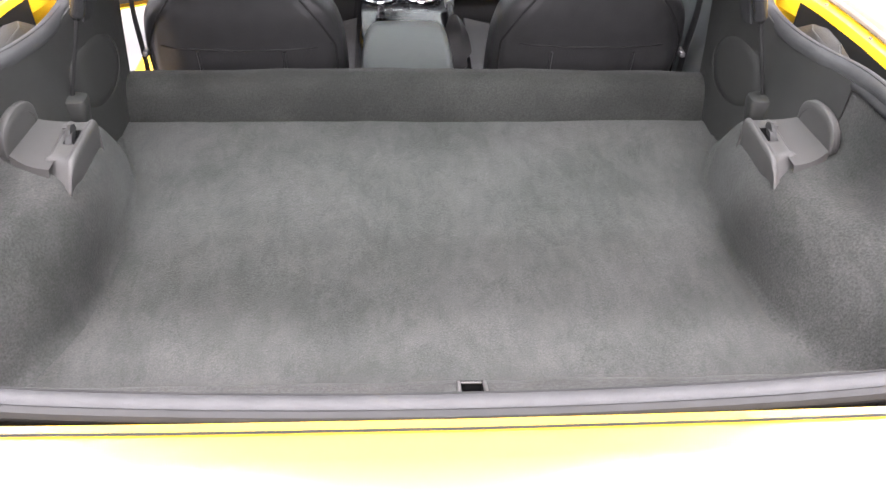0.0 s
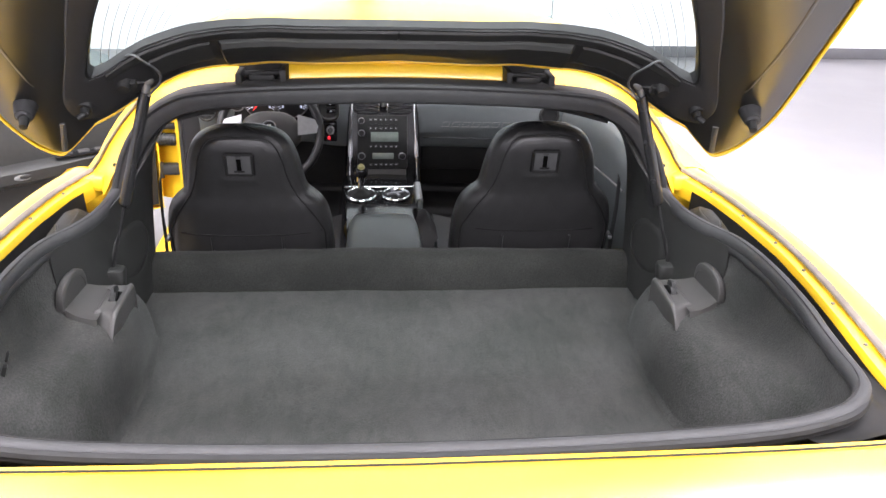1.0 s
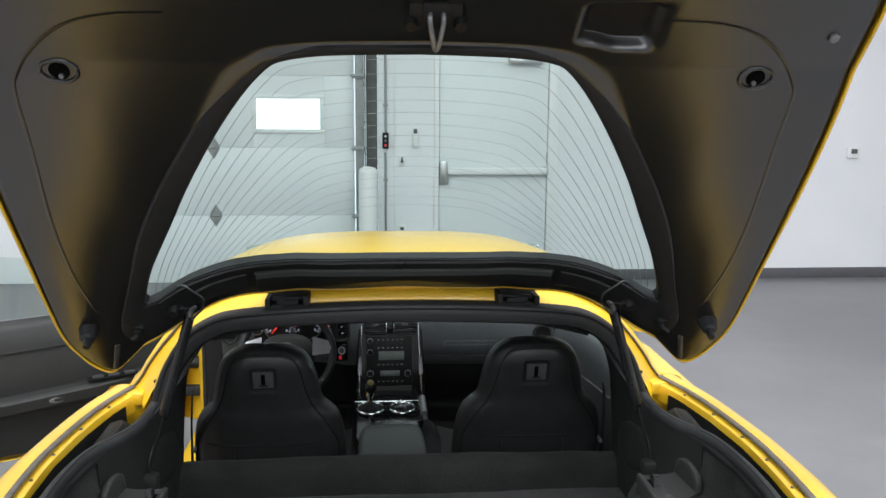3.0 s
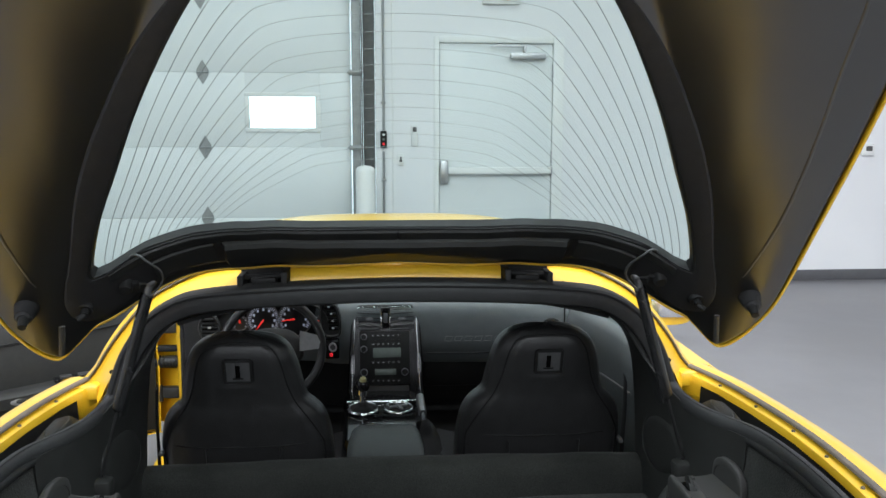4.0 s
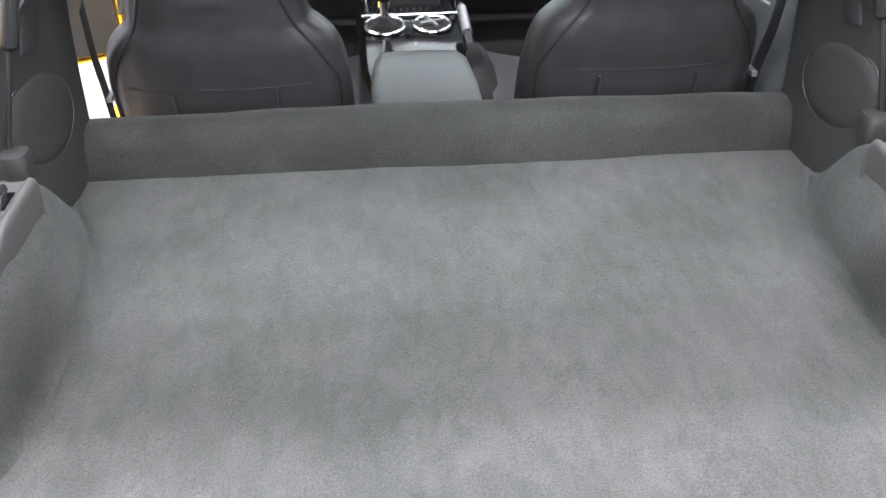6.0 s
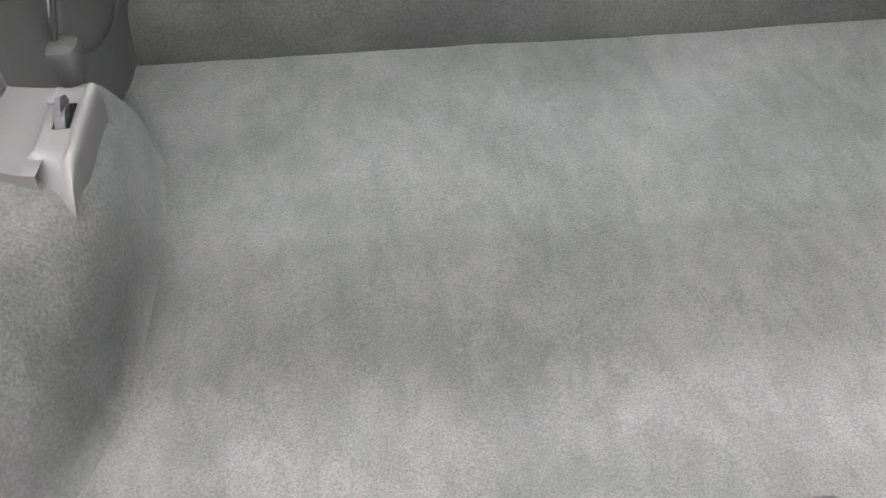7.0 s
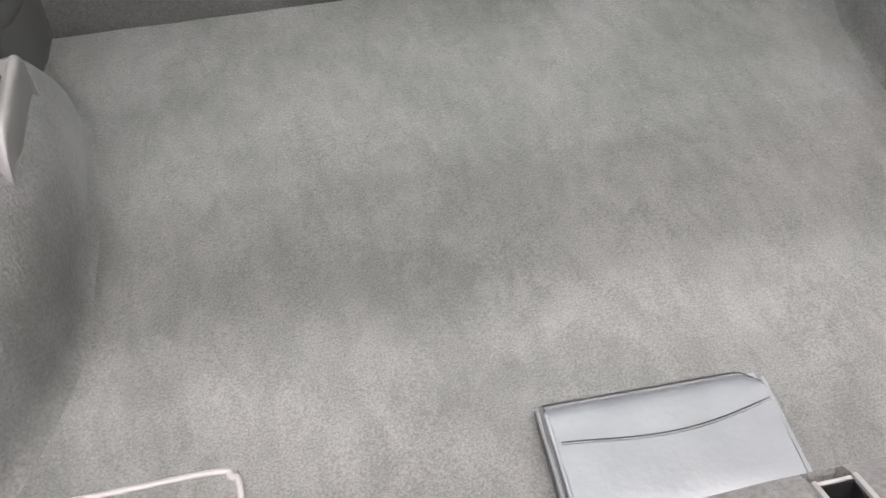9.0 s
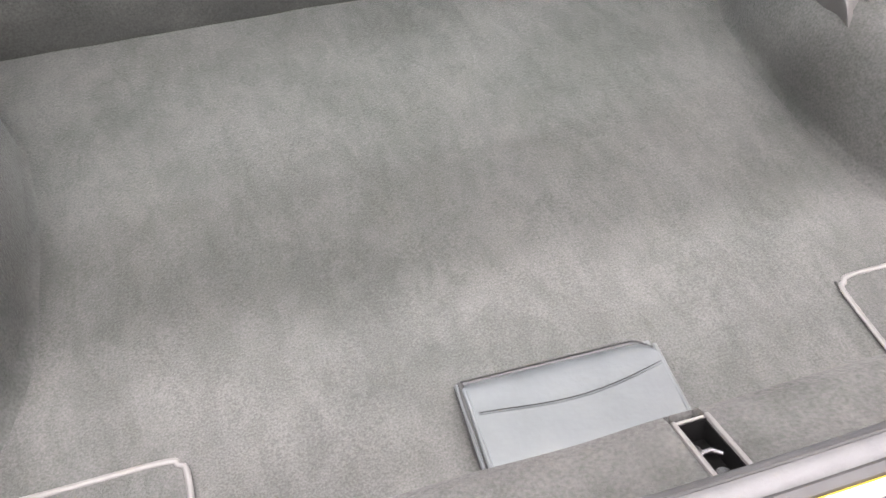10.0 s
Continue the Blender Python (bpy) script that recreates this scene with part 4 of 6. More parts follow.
        part("pillar_strip", bm, STRIP, CAR, "grey-brown rubber strip on the pillar")
        bm = bmesh.new()
        box(bm, s * 0.688, s * 0.764, 1.640, 1.700, 0.808, 0.8425, 0.005)
        part("pillar_foot", bm, YELLOW, pil)
        for x, y, z in ((0.385, 1.62, 1.071), (0.575, 1.622, 0.985), (0.648, 1.622, 0.88)):
            bm = bmesh.new()
            rod(bm, (s * x, y - 0.004, z + 0.002), (s * x, y + 0.004, z - 0.002), 0.005, seg=10)
            part("plug", bm, BLACK, pil)
        # hinge pocket
        bm = bmesh.new()
        box(bm, s * 0.248, s * 0.360, 1.60, 1.70, 1.048, 1.072, 0.004)
        box(bm, s * 0.248, s * 0.262, 1.605, 1.68, 1.06, 1.108, 0.003)
        box(bm, s * 0.346, s * 0.360, 1.605, 1.68, 1.06, 1.100, 0.003)
        box(bm, s * 0.248, s * 0.360, 1.672, 1.69, 1.06, 1.112, 0.003)
        box(bm, s * 0.275, s * 0.333, 1.628, 1.67, 1.07, 1.092, 0.005)
        rod(bm, (s * 0.262, 1.645, 1.094), (s * 0.346, 1.645, 1.09), 0.007, seg=12)
        part("hatch_hinge", bm, BLACK, CAR, "black hinge in its pocket")
    # yellow cross bow
    bm = bmesh.new()
    rows = []
    for x in np.linspace(-0.246, 0.246, 24):
        c = 0.006 * (1 - (x / 0.25) ** 2)
        rows.append([Vector((x, 1.605, 1.070 + c)), Vector((x, 1.640, 1.075 + c)), Vector((x, 1.652, 1.080 + c)), Vector((x, 1.660, 1.100 + c)), Vector((x, 1.668, 1.107 + c)), Vector((x, 1.72, 1.122 + c))])
    loft(bm, rows)
    thick(bm, 0.004)
    bow = part("roof_bow", bm, YELLOW, CAR, "glossy yellow cross bow", 30)
    for x in (-0.16, 0.16):
        round_part("plug", (x, 1.634, 1.072), (x, 1.638, 1.081), 0.006, BLACK, bow, seg=10)
    # roof skin
    bm = bmesh.new()
    rows = []
    for y in np.linspace(1.70, 2.56, 26):
        zc = interp(y, [1.70, 1.85, 2.1, 2.3, 2.56], [1.116, 1.138, 1.157, 1.159, 1.140])
        half = interp(y, [1.70, 1.9, 2.2, 2.56], [0.52, 0.61, 0.65, 0.63])
        rows.append([Vector((x, y, zc - 0.12 * (abs(x) / half) ** 3.6)) for x in np.linspace(-half, half, 40)])
    loft(bm, rows)
    thick(bm, 0.02)
    part("roof_panel", bm, YELLOW, CAR, "glossy yellow roof panel", 35)
    bm = bmesh.new()
    rows = []
    for y in np.linspace(1.62, 2.60, 14):
        zc = interp(y, [1.62, 1.85, 2.1, 2.3, 2.60], [1.055, 1.095, 1.125, 1.125, 1.10])
        rows.append([Vector((x, y, zc - 0.06 * (abs(x) / 0.5) ** 2.4)) for x in np.linspace(-0.50, 0.50, 16)])
    loft(bm, rows)
    thick(bm, 0.01)
    part("headliner", bm, BLACK, CAR, "black roof lining", 50)


def front_end():
    """Bonnet, windscreen, sides and wheels that close the car towards the front."""
    bm = bmesh.new()
    rows = []
    for y in np.linspace(3.25, 4.72, 22):
        zc = interp(y, [3.25, 3.7, 4.3, 4.6, 4.72], [0.845, 0.80, 0.70, 0.60, 0.50])
        half = interp(y, [3.25, 3.9, 4.4, 4.72], [0.90, 0.90, 0.80, 0.55])
        sec = [(-1.0, -0.60), (-1.0, -0.25), (-0.95, -0.06), (-0.8, 0.02), (-0.5, 0.0), (0, 0.012), (0.5, 0.0), (0.8, 0.02), (0.95, -0.06), (1.0, -0.25), (1.0, -0.60)]
        rows.append([Vector((q.x * half, y, max(0.16, zc + q.z))) for q in curve([(a, 0, b) for a, b in sec], 4)])
    loft(bm, rows)
    part("bonnet", bm, YELLOW, CAR, "yellow front body", 40)
    bm = bmesh.new()
    rows = []
    for t in np.linspace(0, 1, 10):
        y, z, half = 2.60 + 0.72 * t, 1.128 - 0.29 * t, 0.53 + 0.16 * t
        rows.append([Vector((x, y - 0.12 * (x / half) ** 2, z - 0.03 * (x / half) ** 2)) for x in np.linspace(-half, half, 16)])
    loft(bm, rows)
    thick(bm, 0.005)
    ws = part("windscreen", bm, GLASS, CAR, "curved windscreen")
    ws.visible_shadow = False
    for s in (-1, 1):
        cords("screen_pillar", [(s * 0.535, 2.54, 1.035), (s * 0.60, 2.78, 0.99), (s * 0.69, 3.10, 0.90), (s * 0.74, 3.26, 0.835)], 0.026, YELLOW, CAR, "yellow windscreen pillar")
        block("side_sill", s * 0.66, s * 0.795, 1.72, 3.26, 0.14, 0.33, YELLOW, CAR, "yellow door sill", 0.03)
        for y, r in ((1.02, 0.335), (3.66, 0.32)):
            w = round_part("wheel", (s * 0.775, y, r), (s * 0.88, y, r), r, TYRE, CAR, "black tyre on a silver rim", seg=48)
            bm = bmesh.new()
            rod(bm, (s * 0.872, y, r), (s * 0.884, y, r), r * 0.74, seg=40)
            part("rim", bm, SILVER, w, "silver rim")
        # jamb behind the door opening
        bm = bmesh.new()
        rows = []
        for z, xo in ((0.30, 0.86), (0.50, 0.87), (0.70, 0.85), (0.83, 0.80)):
            rows.append([Vector((s * (xo - 0.16), 1.75, z)), Vector((s * (xo - 0.02), 1.76, z)), Vector((s * xo, 1.74, z)), Vector((s * xo, 1.66, z))])
        loft(bm, rows)
        part("door_jamb", bm, YELLOW, CAR, "yellow door jamb", 30)
    block("underbody", -0.66, 0.66, 0.42, 4.4, 0.13, 0.20, BLACK, CAR, "black underbody")


# ---- the car: cabin ----
def seats():
    prof = [(0.30, 0.226, 1.99, 0.10), (0.45, 0.226, 1.955, 0.10), (0.56, 0.225, 1.925, 0.095), (0.62, 0.221, 1.905, 0.09), (0.665, 0.213, 1.888, 0.084), (0.695, 0.202, 1.876, 0.078), (0.716, 0.185, 1.869, 0.074),
            (0.733, 0.166, 1.864, 0.071), (0.750, 0.157, 1.859, 0.069), (0.785, 0.150, 1.851, 0.068), (0.825, 0.142, 1.841, 0.067), (0.862, 0.130, 1.832, 0.062), (0.888, 0.114, 1.827, 0.055), (0.906, 0.088, 1.823, 0.044),
            (0.915, 0.058, 1.8222, 0.030), (0.9185, 0.030, 1.822, 0.017), (0.9197, 0.006, 1.822, 0.005)]
    seam_z = [0.50, 0.59, 0.618, 0.645, 0.684, 0.736, 0.786, 0.835, 0.865, 0.888, 0.898, 0.903]
    seam_w = [0.205, 0.205, 0.203, 0.192, 0.172, 0.137, 0.117, 0.106, 0.096, 0.080, 0.058, 0.0]
    for c, lift in ((-0.390, 0.0), (0.388, 0.010)):
        bm = bmesh.new()
        line = curve([(z + lift, w, y) for z, w, y, d in prof], 5)
        deps = curve([(z + lift, d, 0) for z, w, y, d in prof], 5)
        rows = []
        for q, e in zip(line, deps):
            z, w, y, d = q.x, q.y, q.z, e.y
            ring = []
            for a in np.linspace(0, 2 * math.pi, 72, endpoint=False):
                ca, sa = math.cos(a), math.sin(a)
                ex = 0.62
                ux = math.copysign(abs(ca) ** ex, ca)
                uy = math.copysign(abs(sa) ** ex, sa)
                pad = 0.0
                if sa < 0:
                    edge = interp(z - lift, seam_z, seam_w)
                    pad = 0.006 * step(edge - abs(w * ux), -0.006, 0.014) * step(0.906 - z + lift, 0, 0.01)
                    pad += 0.006 * math.exp(-((z - lift - 0.787) / 0.010) ** 2 - ((w * ux) / 0.040) ** 4)
                ring.append(Vector((c + w * ux, y + d * uy - pad + bump3(c + ux, uy, z, 0.003, 9), z + bump3(ux, uy + c, z * 3, 0.0015, 7))))
            rows.append(ring)
        loft(bm, rows, wrap=True, cap=True)
        seat = part("seat", bm, LEATHER, CAR, "black leather bucket seat seen from behind", 60)

        def back(x, z):
            zs = [q.x for q in line]
            w = interp(z, zs, [q.y for q in line])
            y = interp(z, zs, [q.z for q in line])
            d = interp(z, zs, [q.y for q in deps])
            u = min(0.995, abs(x - c) / w)
            return y - d * (1 - u ** (2 / 0.62)) ** 0.31
        # belt guide plate
        m = Matrix.Translation((c, back(c, 0.834 + lift) - 0.0065, 0.833 + lift)) @ Matrix.Rotation(radians(14), 4, "X") @ Matrix.Scale(0.86, 4)
        bm = bmesh.new()
        for q in ((-0.036, -0.008, -0.033, 0.033), (0.006, 0.036, -0.033, 0.033), (-0.008, 0.006, 0.020, 0.033), (-0.008, 0.006, -0.033, -0.022)):
            box(bm, q[0], q[1], -0.005, 0.006, q[2], q[3], 0.0012, m)
        part("guide_plate", bm, PLATE, seat, "grey plastic plate with a keyhole slot")
        block("slot", -0.010, 0.008, -0.002, 0.003, -0.024, 0.022, RECESS_SHADE, seat, m=m)
        block("slot_foot", -0.016, 0.014, -0.0062, -0.004, -0.024, -0.019, BLACK, seat, m=m)
        bm = bmesh.new()
        ring = [m @ Vector((x, -0.002, z)) for x, z in ((-0.038, -0.035), (0.038, -0.035), (0.038, 0.035), (-0.038, 0.035))]
        sweep(bm, [a.lerp(b, f) for a, b in zip(ring, ring[1:] + ring[:1]) for f in (0.03, 0.5, 0.97)], 0.0055, 6, closed=True, up=(0, 1, 0))
        part("plate_edge", bm, BLACK, seat)
        # seams
        for s in (-1, 1):
            pts = []
            for z, w in list(zip(seam_z, seam_w))[::-1]:
                x = c + s * w
                pts.append((x, back(x, z + lift) - 0.003, z + lift))
            cords("side_seam", pts, 0.0026, BLACK, seat, seg=8)
        pts = [(c + f * 0.195, back(c + f * 0.195, 0.62 + lift) - 0.0068 + 0.004 * f ** 4, 0.619 + lift + 0.004 * f * f) for f in np.linspace(-1, 1, 13)]
        cords("cross_seam", pts, 0.0026, BLACK, seat, seg=6, up=(0, 1, 0))
        for f in (-0.62, 0.62):
            cords("tuck", [(c + f * 0.15, back(c + f * 0.15, z) - 0.008, z) for z in (0.615, 0.60, 0.56, 0.52)], 0.004, LEATHER, seat, seg=6)
        # seat cushion
        bm = bmesh.new()
        rows = []
        for y in np.linspace(1.95, 2.45, 10):
            rows.append([Vector((c + x, y, 0.36 + 0.03 * (abs(x) / 0.22) ** 2 + 0.05 * (y - 1.95))) for x in np.linspace(-0.235, 0.235, 12)])
        loft(bm, rows)
        thick(bm, 0.1)
        part("cushion", bm, LEATHER, seat, "black leather seat cushion", 60)


def cabin():
    # floor pan and footwells
    bm = bmesh.new()
    box(bm, -0.68, 0.68, 1.76, 3.3, 0.21, 0.23)
    part("cabin_floor", bm, BLACK, CAR, "black carpeted cabin floor")
    block("firewall", -0.70, 0.70, 3.28, 3.31, 0.2, 0.84, BLACK, CAR)
    # dashboard
    prof = [(3.22, 0.80), (3.05, 0.792), (2.93, 0.782), (2.865, 0.772), (2.835, 0.755), (2.825, 0.72), (2.83, 0.66), (2.845, 0.60), (2.865, 0.56), (2.89, 0.53), (2.93, 0.515), (3.05, 0.51)]
    bm = bmesh.new()
    rows = []
    line = curve([(0, y, z) for y, z in prof], 4)
    for x in np.linspace(-0.69, 0.69, 60):
        hood = math.exp(-((x + 0.43) / 0.19) ** 4)
        bow = 0.02 * (x / 0.69) ** 2
        rows.append([Vector((x, q.y - bow + 0.075 * hood * (q.z < 0.768), q.z + 0.012 * hood * (q.z > 0.74) - 0.01 * (x / 0.69) ** 2)) for q in line])
    loft(bm, rows)
    dash = part("dashboard", bm, DASH, CAR, "dark grey soft dashboard with a long passenger panel", 50)
    cords("panel_seam", [(0.14, 2.843, 0.574), (0.35, 2.838, 0.572), (0.60, 2.826, 0.570)], 0.002, BLACK, dash, seg=6)
    block("glove_box", 0.14, 0.62, 2.97, 3.06, 0.40, 0.51, BLACK, dash, "black glove box lid", 0.01)
    # embossed badge on the passenger panel as plain bars
    for i in range(8):
        x = 0.225 + i * 0.038
        y = 2.828 - 0.02 * (x / 0.69) ** 2
        bm = bmesh.new()
        pts = [Vector((x + a, y, 0.632 + b)) for a, b in ((-0.016, -0.009), (0.010, -0.009), (0.017, 0.009), (-0.009, 0.009))]
        sweep(bm, pts, 0.0012, 6, closed=True, up=(0, 1, 0))
        part("emboss", bm, SPOKE, dash)
    # vents
    def vent(cx, cy, cz, w, h, slats, parent, mat=BLACK):
        block("vent_back", cx - w / 2, cx + w / 2, cy + 0.012, cy + 0.02, cz - h / 2, cz + h / 2, BLACK, parent)
        for i in range(slats):
            z = cz - h / 2 + h * (i + 0.5) / slats
            bm = bmesh.new()
            box(bm, cx - w / 2, cx + w / 2, cy - 0.004, cy + 0.012, z - 0.0022, z + 0.0022, 0.001, None)
            part("vent_slat", bm, PLASTIC, parent)
        block("vent_tab", cx - 0.006, cx + 0.006, cy - 0.009, cy + 0.0, cz - 0.004, cz + 0.004, SILVER, parent, bevel=0.001)
    vent(-0.655, 2.79, 0.70, 0.06, 0.075, 5, dash)
    bm = bmesh.new()
    ring = [Vector((-0.655 + 0.036 * math.cos(a), 2.783, 0.70 + 0.045 * math.sin(a))) for a in np.linspace(0, 2 * math.pi, 24, endpoint=False)]
    sweep(bm, ring, 0.005, 8, closed=True, up=(0, 1, 0))
    part("vent_ring", bm, PLASTIC, dash)
    # round vent at the passenger's end
    bm = bmesh.new()
    ring = [Vector((0.616 + 0.034 * math.cos(a), 2.80, 0.674 + 0.034 * math.sin(a))) for a in np.linspace(0, 2 * math.pi, 24, endpoint=False)]
    sweep(bm, ring, 0.006, 8, closed=True, up=(0, 1, 0))
    part("round_vent_ring", bm, PLASTIC, dash)
    round_part("round_vent", (0.616, 2.802, 0.674), (0.616, 2.815, 0.674), 0.03, BLACK, dash)
    # instrument cluster
    bm = bmesh.new()
    rows = []
    for a in np.linspace(math.pi * 1.02, -0.02 * math.pi, 24):
        r = 0.205
        x, z = -0.43 + r * math.cos(a), 0.70 + 0.098 * math.sin(a) ** 0.8 if math.sin(a) > 0 else 0.70
        rows.append([Vector((x, 2.80, z)), Vector((x, 2.795, z + 0.006)), Vector((x * 0.995 - 0.002, 2.88, z - 0.004))])
    loft(bm, rows)
    thick(bm, 0.006)
    cl = part("instrument_cluster", bm, PLASTIC, CAR, "hooded instrument cluster with red needles", 50)
    block("dial_backing", -0.63, -0.23, 2.872, 2.88, 0.60, 0.80, BLACK, cl)
    for cx, cz, r, ang in ((-0.469, 0.708, 0.061, 232), (-0.354, 0.710, 0.063, 188), (-0.557, 0.698, 0.028, 100), (-0.262, 0.700, 0.02, 150)):
        round_part("dial", (cx, 2.866, cz), (cx, 2.871, cz), r, DIAL, cl, "black dial", seg=36)
        bm = bmesh.new()
        steps = 33 if r > 0.04 else 9
        for k in range(steps):
            a = radians(215 - 250 * k / (steps - 1))
            d = Vector((math.cos(a), 0, math.sin(a)))
            w = 0.0013
            c0 = Vector((cx, 2.8645, cz)) + d * r * 0.86
            box(bm, -r * 0.09, r * 0.09, -0.0008, 0.0008, -w, w, 0, Matrix.Translation(c0) @ Matrix.Rotation(-a, 4, "Y"))
            if steps > 12 and k % 4 == 0:
                c1 = Vector((cx, 2.8645, cz)) + d * r * 0.66
                box(bm, -0.0036, 0.0036, -0.0008, 0.0008, -0.005, 0.005, 0, Matrix.Translation(c1))
        part("dial_marks", bm, LIT_MARK, cl, "white dial marks")
        a = radians(ang)
        tip = Vector((cx + math.cos(a) * r * 0.75, 2.862, cz + math.sin(a) * r * 0.75))
        bm = bmesh.new()
        rod(bm, (cx, 2.862, cz), tip, 0.003, 0.0014, seg=8)
        part("needle", bm, RED_LED, cl, "glowing red needle")
        bm = bmesh.new()
        ring = [Vector((cx + r * 1.02 * math.cos(a), 2.862, cz + r * 1.02 * math.sin(a))) for a in np.linspace(0, 2 * math.pi, 36, endpoint=False)]
        sweep(bm, ring, 0.0022, 6, closed=True, up=(0, 1, 0))
        part("dial_ring", bm, STEEL, cl)
    # switches right of the wheel
    bm = bmesh.new()
    pod = curve([(-0.258, 2.80, 0.735), (-0.254, 2.80, 0.778), (-0.236, 2.80, 0.792), (-0.208, 2.80, 0.786), (-0.186, 2.80, 0.755), (-0.176, 2.80, 0.705), (-0.178, 2.80, 0.662), (-0.200, 2.80, 0.648), (-0.236, 2.80, 0.652), (-0.254, 2.80, 0.68)], 4, True)
    mid = sum(pod, Vector()) / len(pod)
    loft(bm, [[mid.lerp(q, f) + Vector((0, d, 0)) for q in pod] for f, d in ((0.01, 0.006), (0.82, 0.006), (0.88, -0.002), (0.97, 0.0), (1.0, 0.008), (1.02, 0.06))], wrap=True)
    sw = part("switch_pod", bm, PLASTIC, CAR, "rounded black switch pod beside the cluster", 30)
    for i, (x, z) in enumerate(((-0.222, 0.768), (-0.213, 0.742), (-0.208, 0.715), (-0.206, 0.688))):
        block("switch", x - 0.017, x + 0.017, 2.797, 2.808, z - 0.009, z + 0.009, GLOSS, sw, bevel=0.003)
        block("switch_mark", x - 0.004, x + 0.004, 2.7955, 2.7975, z - 0.002, z + 0.002, PANEL_MARK, sw)
    ig = block("ignition_panel", -0.238, -0.186, 2.812, 2.85, 0.566, 0.640, GLOSS, CAR, "black ignition panel with a silver button and a red light", 0.006)
    bm = bmesh.new()
    sweep(bm, [Vector((-0.210 + 0.012 * math.cos(a), 2.809, 0.612 + 0.015 * math.sin(a))) for a in np.linspace(0, 2 * math.pi, 20, endpoint=False)], 0.003, 6, closed=True, up=(0, 1, 0))
    part("button_ring", bm, SILVER, ig, "silver button ring")
    round_part("start_button", (-0.210, 2.812, 0.612), (-0.210, 2.806, 0.612), 0.010, PLATE, ig)
    block("red_lamp", -0.221, -0.211, 2.804, 2.812, 0.577, 0.589, RED, ig, "glowing red lamp", 0.002)
    # steering wheel
    c = Vector((-0.408, 2.60, 0.665))
    tilt = Matrix.Translation(c) @ Matrix.Rotation(radians(-24), 4, "X")
    bm = bmesh.new()
    ring = [tilt @ Vector((0.172 * math.cos(a), 0, 0.172 * math.sin(a))) for a in np.linspace(0, 2 * math.pi, 56, endpoint=False)]
    sweep(bm, ring, 0.0145, 12, closed=True, up=(0, 1, 0))
    wheel = part("steering_wheel", bm, LEATHER, CAR, "black leather steering wheel with silver spokes", 60)
    bm = bmesh.new()
    rows = []
    for f, y in ((0.001, -0.036), (0.3, -0.035), (0.6, -0.030), (0.85, -0.020), (0.96, -0.008), (1.0, 0.006), (1.0, 0.03)):
        rows.append([tilt @ Vector((f * 0.108 * math.copysign(abs(math.cos(a)) ** 0.8, math.cos(a)) * (1.0 if math.sin(a) > -0.3 else 1.0 + 0.45 * (math.sin(a) + 0.3)), y, f * (0.076 if math.sin(a) > 0 else 0.090) * math.sin(a))) for a in np.linspace(0, 2 * math.pi, 40, endpoint=False)])
    loft(bm, rows, wrap=True)
    part("hub", bm, GREY_PLASTIC, wheel, "grey airbag cover", 50)
    bm = bmesh.new()
    sweep(bm, [tilt @ Vector((0.022 * math.cos(a), -0.036, 0.019 * math.sin(a) + 0.016)) for a in np.linspace(0, 2 * math.pi, 28, endpoint=False)], 0.0028, 6, closed=True, up=(0, 1, 0))
    hub_ring = part("hub_ring", bm, SPOKE, wheel, "bright ring of the hub emblem")
    bm = bmesh.new()
    rod(bm, tilt @ Vector((0, -0.028, 0.016)), tilt @ Vector((0, -0.0365, 0.016)), 0.019, 0.019, 24)
    part("emblem_face", bm, BLACK, hub_ring)
    bm = bmesh.new()
    for k in (-1, 1):
        box(bm, -0.012, 0.012, -0.0385, -0.036, -0.003, 0.003, 0.001, tilt @ Matrix.Translation((k * 0.004, 0, 0.016)) @ Matrix.Rotation(k * 0.5, 4, "Y"))
    part("emblem_bars", bm, SILVER, hub_ring, "plain bright bars of the emblem")
    for s in (-1, 1):
        bm = bmesh.new()
        rows = []
        for t in np.linspace(0, 1, 6):
            x = s * (0.096 + 0.070 * t)
            h = 0.036 - 0.014 * t
            z = 0.024 - 0.004 * t
            rows.append([tilt @ Vector((x, -0.020 + 0.012 * t, z - h)), tilt @ Vector((x, -0.026 + 0.012 * t, z)), tilt @ Vector((x, -0.020 + 0.012 * t, z + h)), tilt @ Vector((x, -0.004 + 0.005 * t, z))])
        loft(bm, rows, wrap=True, cap=True)
        part("spoke", bm, WHEEL_SILVER, wheel, "satin silver metal spoke", 30)
    bm = bmesh.new()
    sweep(bm, [tilt @ Vector((0, 0.0, -0.06)), tilt @ Vector((0, -0.004, -0.12)), tilt @ Vector((0, 0, -0.165))], 0.016, 8, flat=0.5, up=(0, 1, 0))
    part("spoke", bm, PLASTIC, wheel)
    rod_bm = bmesh.new()
    rod(rod_bm, tilt @ Vector((0, 0.02, 0)), tilt @ Vector((0, 0.24, -0.01)), 0.04, 0.05)
    part("column", rod_bm, BLACK, wheel)
    for s in (-1, 1):
        cords("stalk", [tilt @ Vector((s * 0.05, 0.06, 0.02)), tilt @ Vector((s * 0.12, 0.05, 0.035)), tilt @ Vector((s * 0.17, 0.045, 0.04))], 0.007, BLACK, wheel)
    # centre stack, leaning forward at the top
    lean = Matrix.Translation((-0.012, 2.765, 0.43)) @ Matrix.Rotation(radians(-13), 4, "X")
    def arch_line(w0, w1, top, r, n=7):
        """Outline of the stack from its left foot over the rounded head to its right foot."""
        pts = [(-w0, -0.05), (-w0 * 0.6 - w1 * 0.4, 0.10), (-w1, top - r - 0.04)]
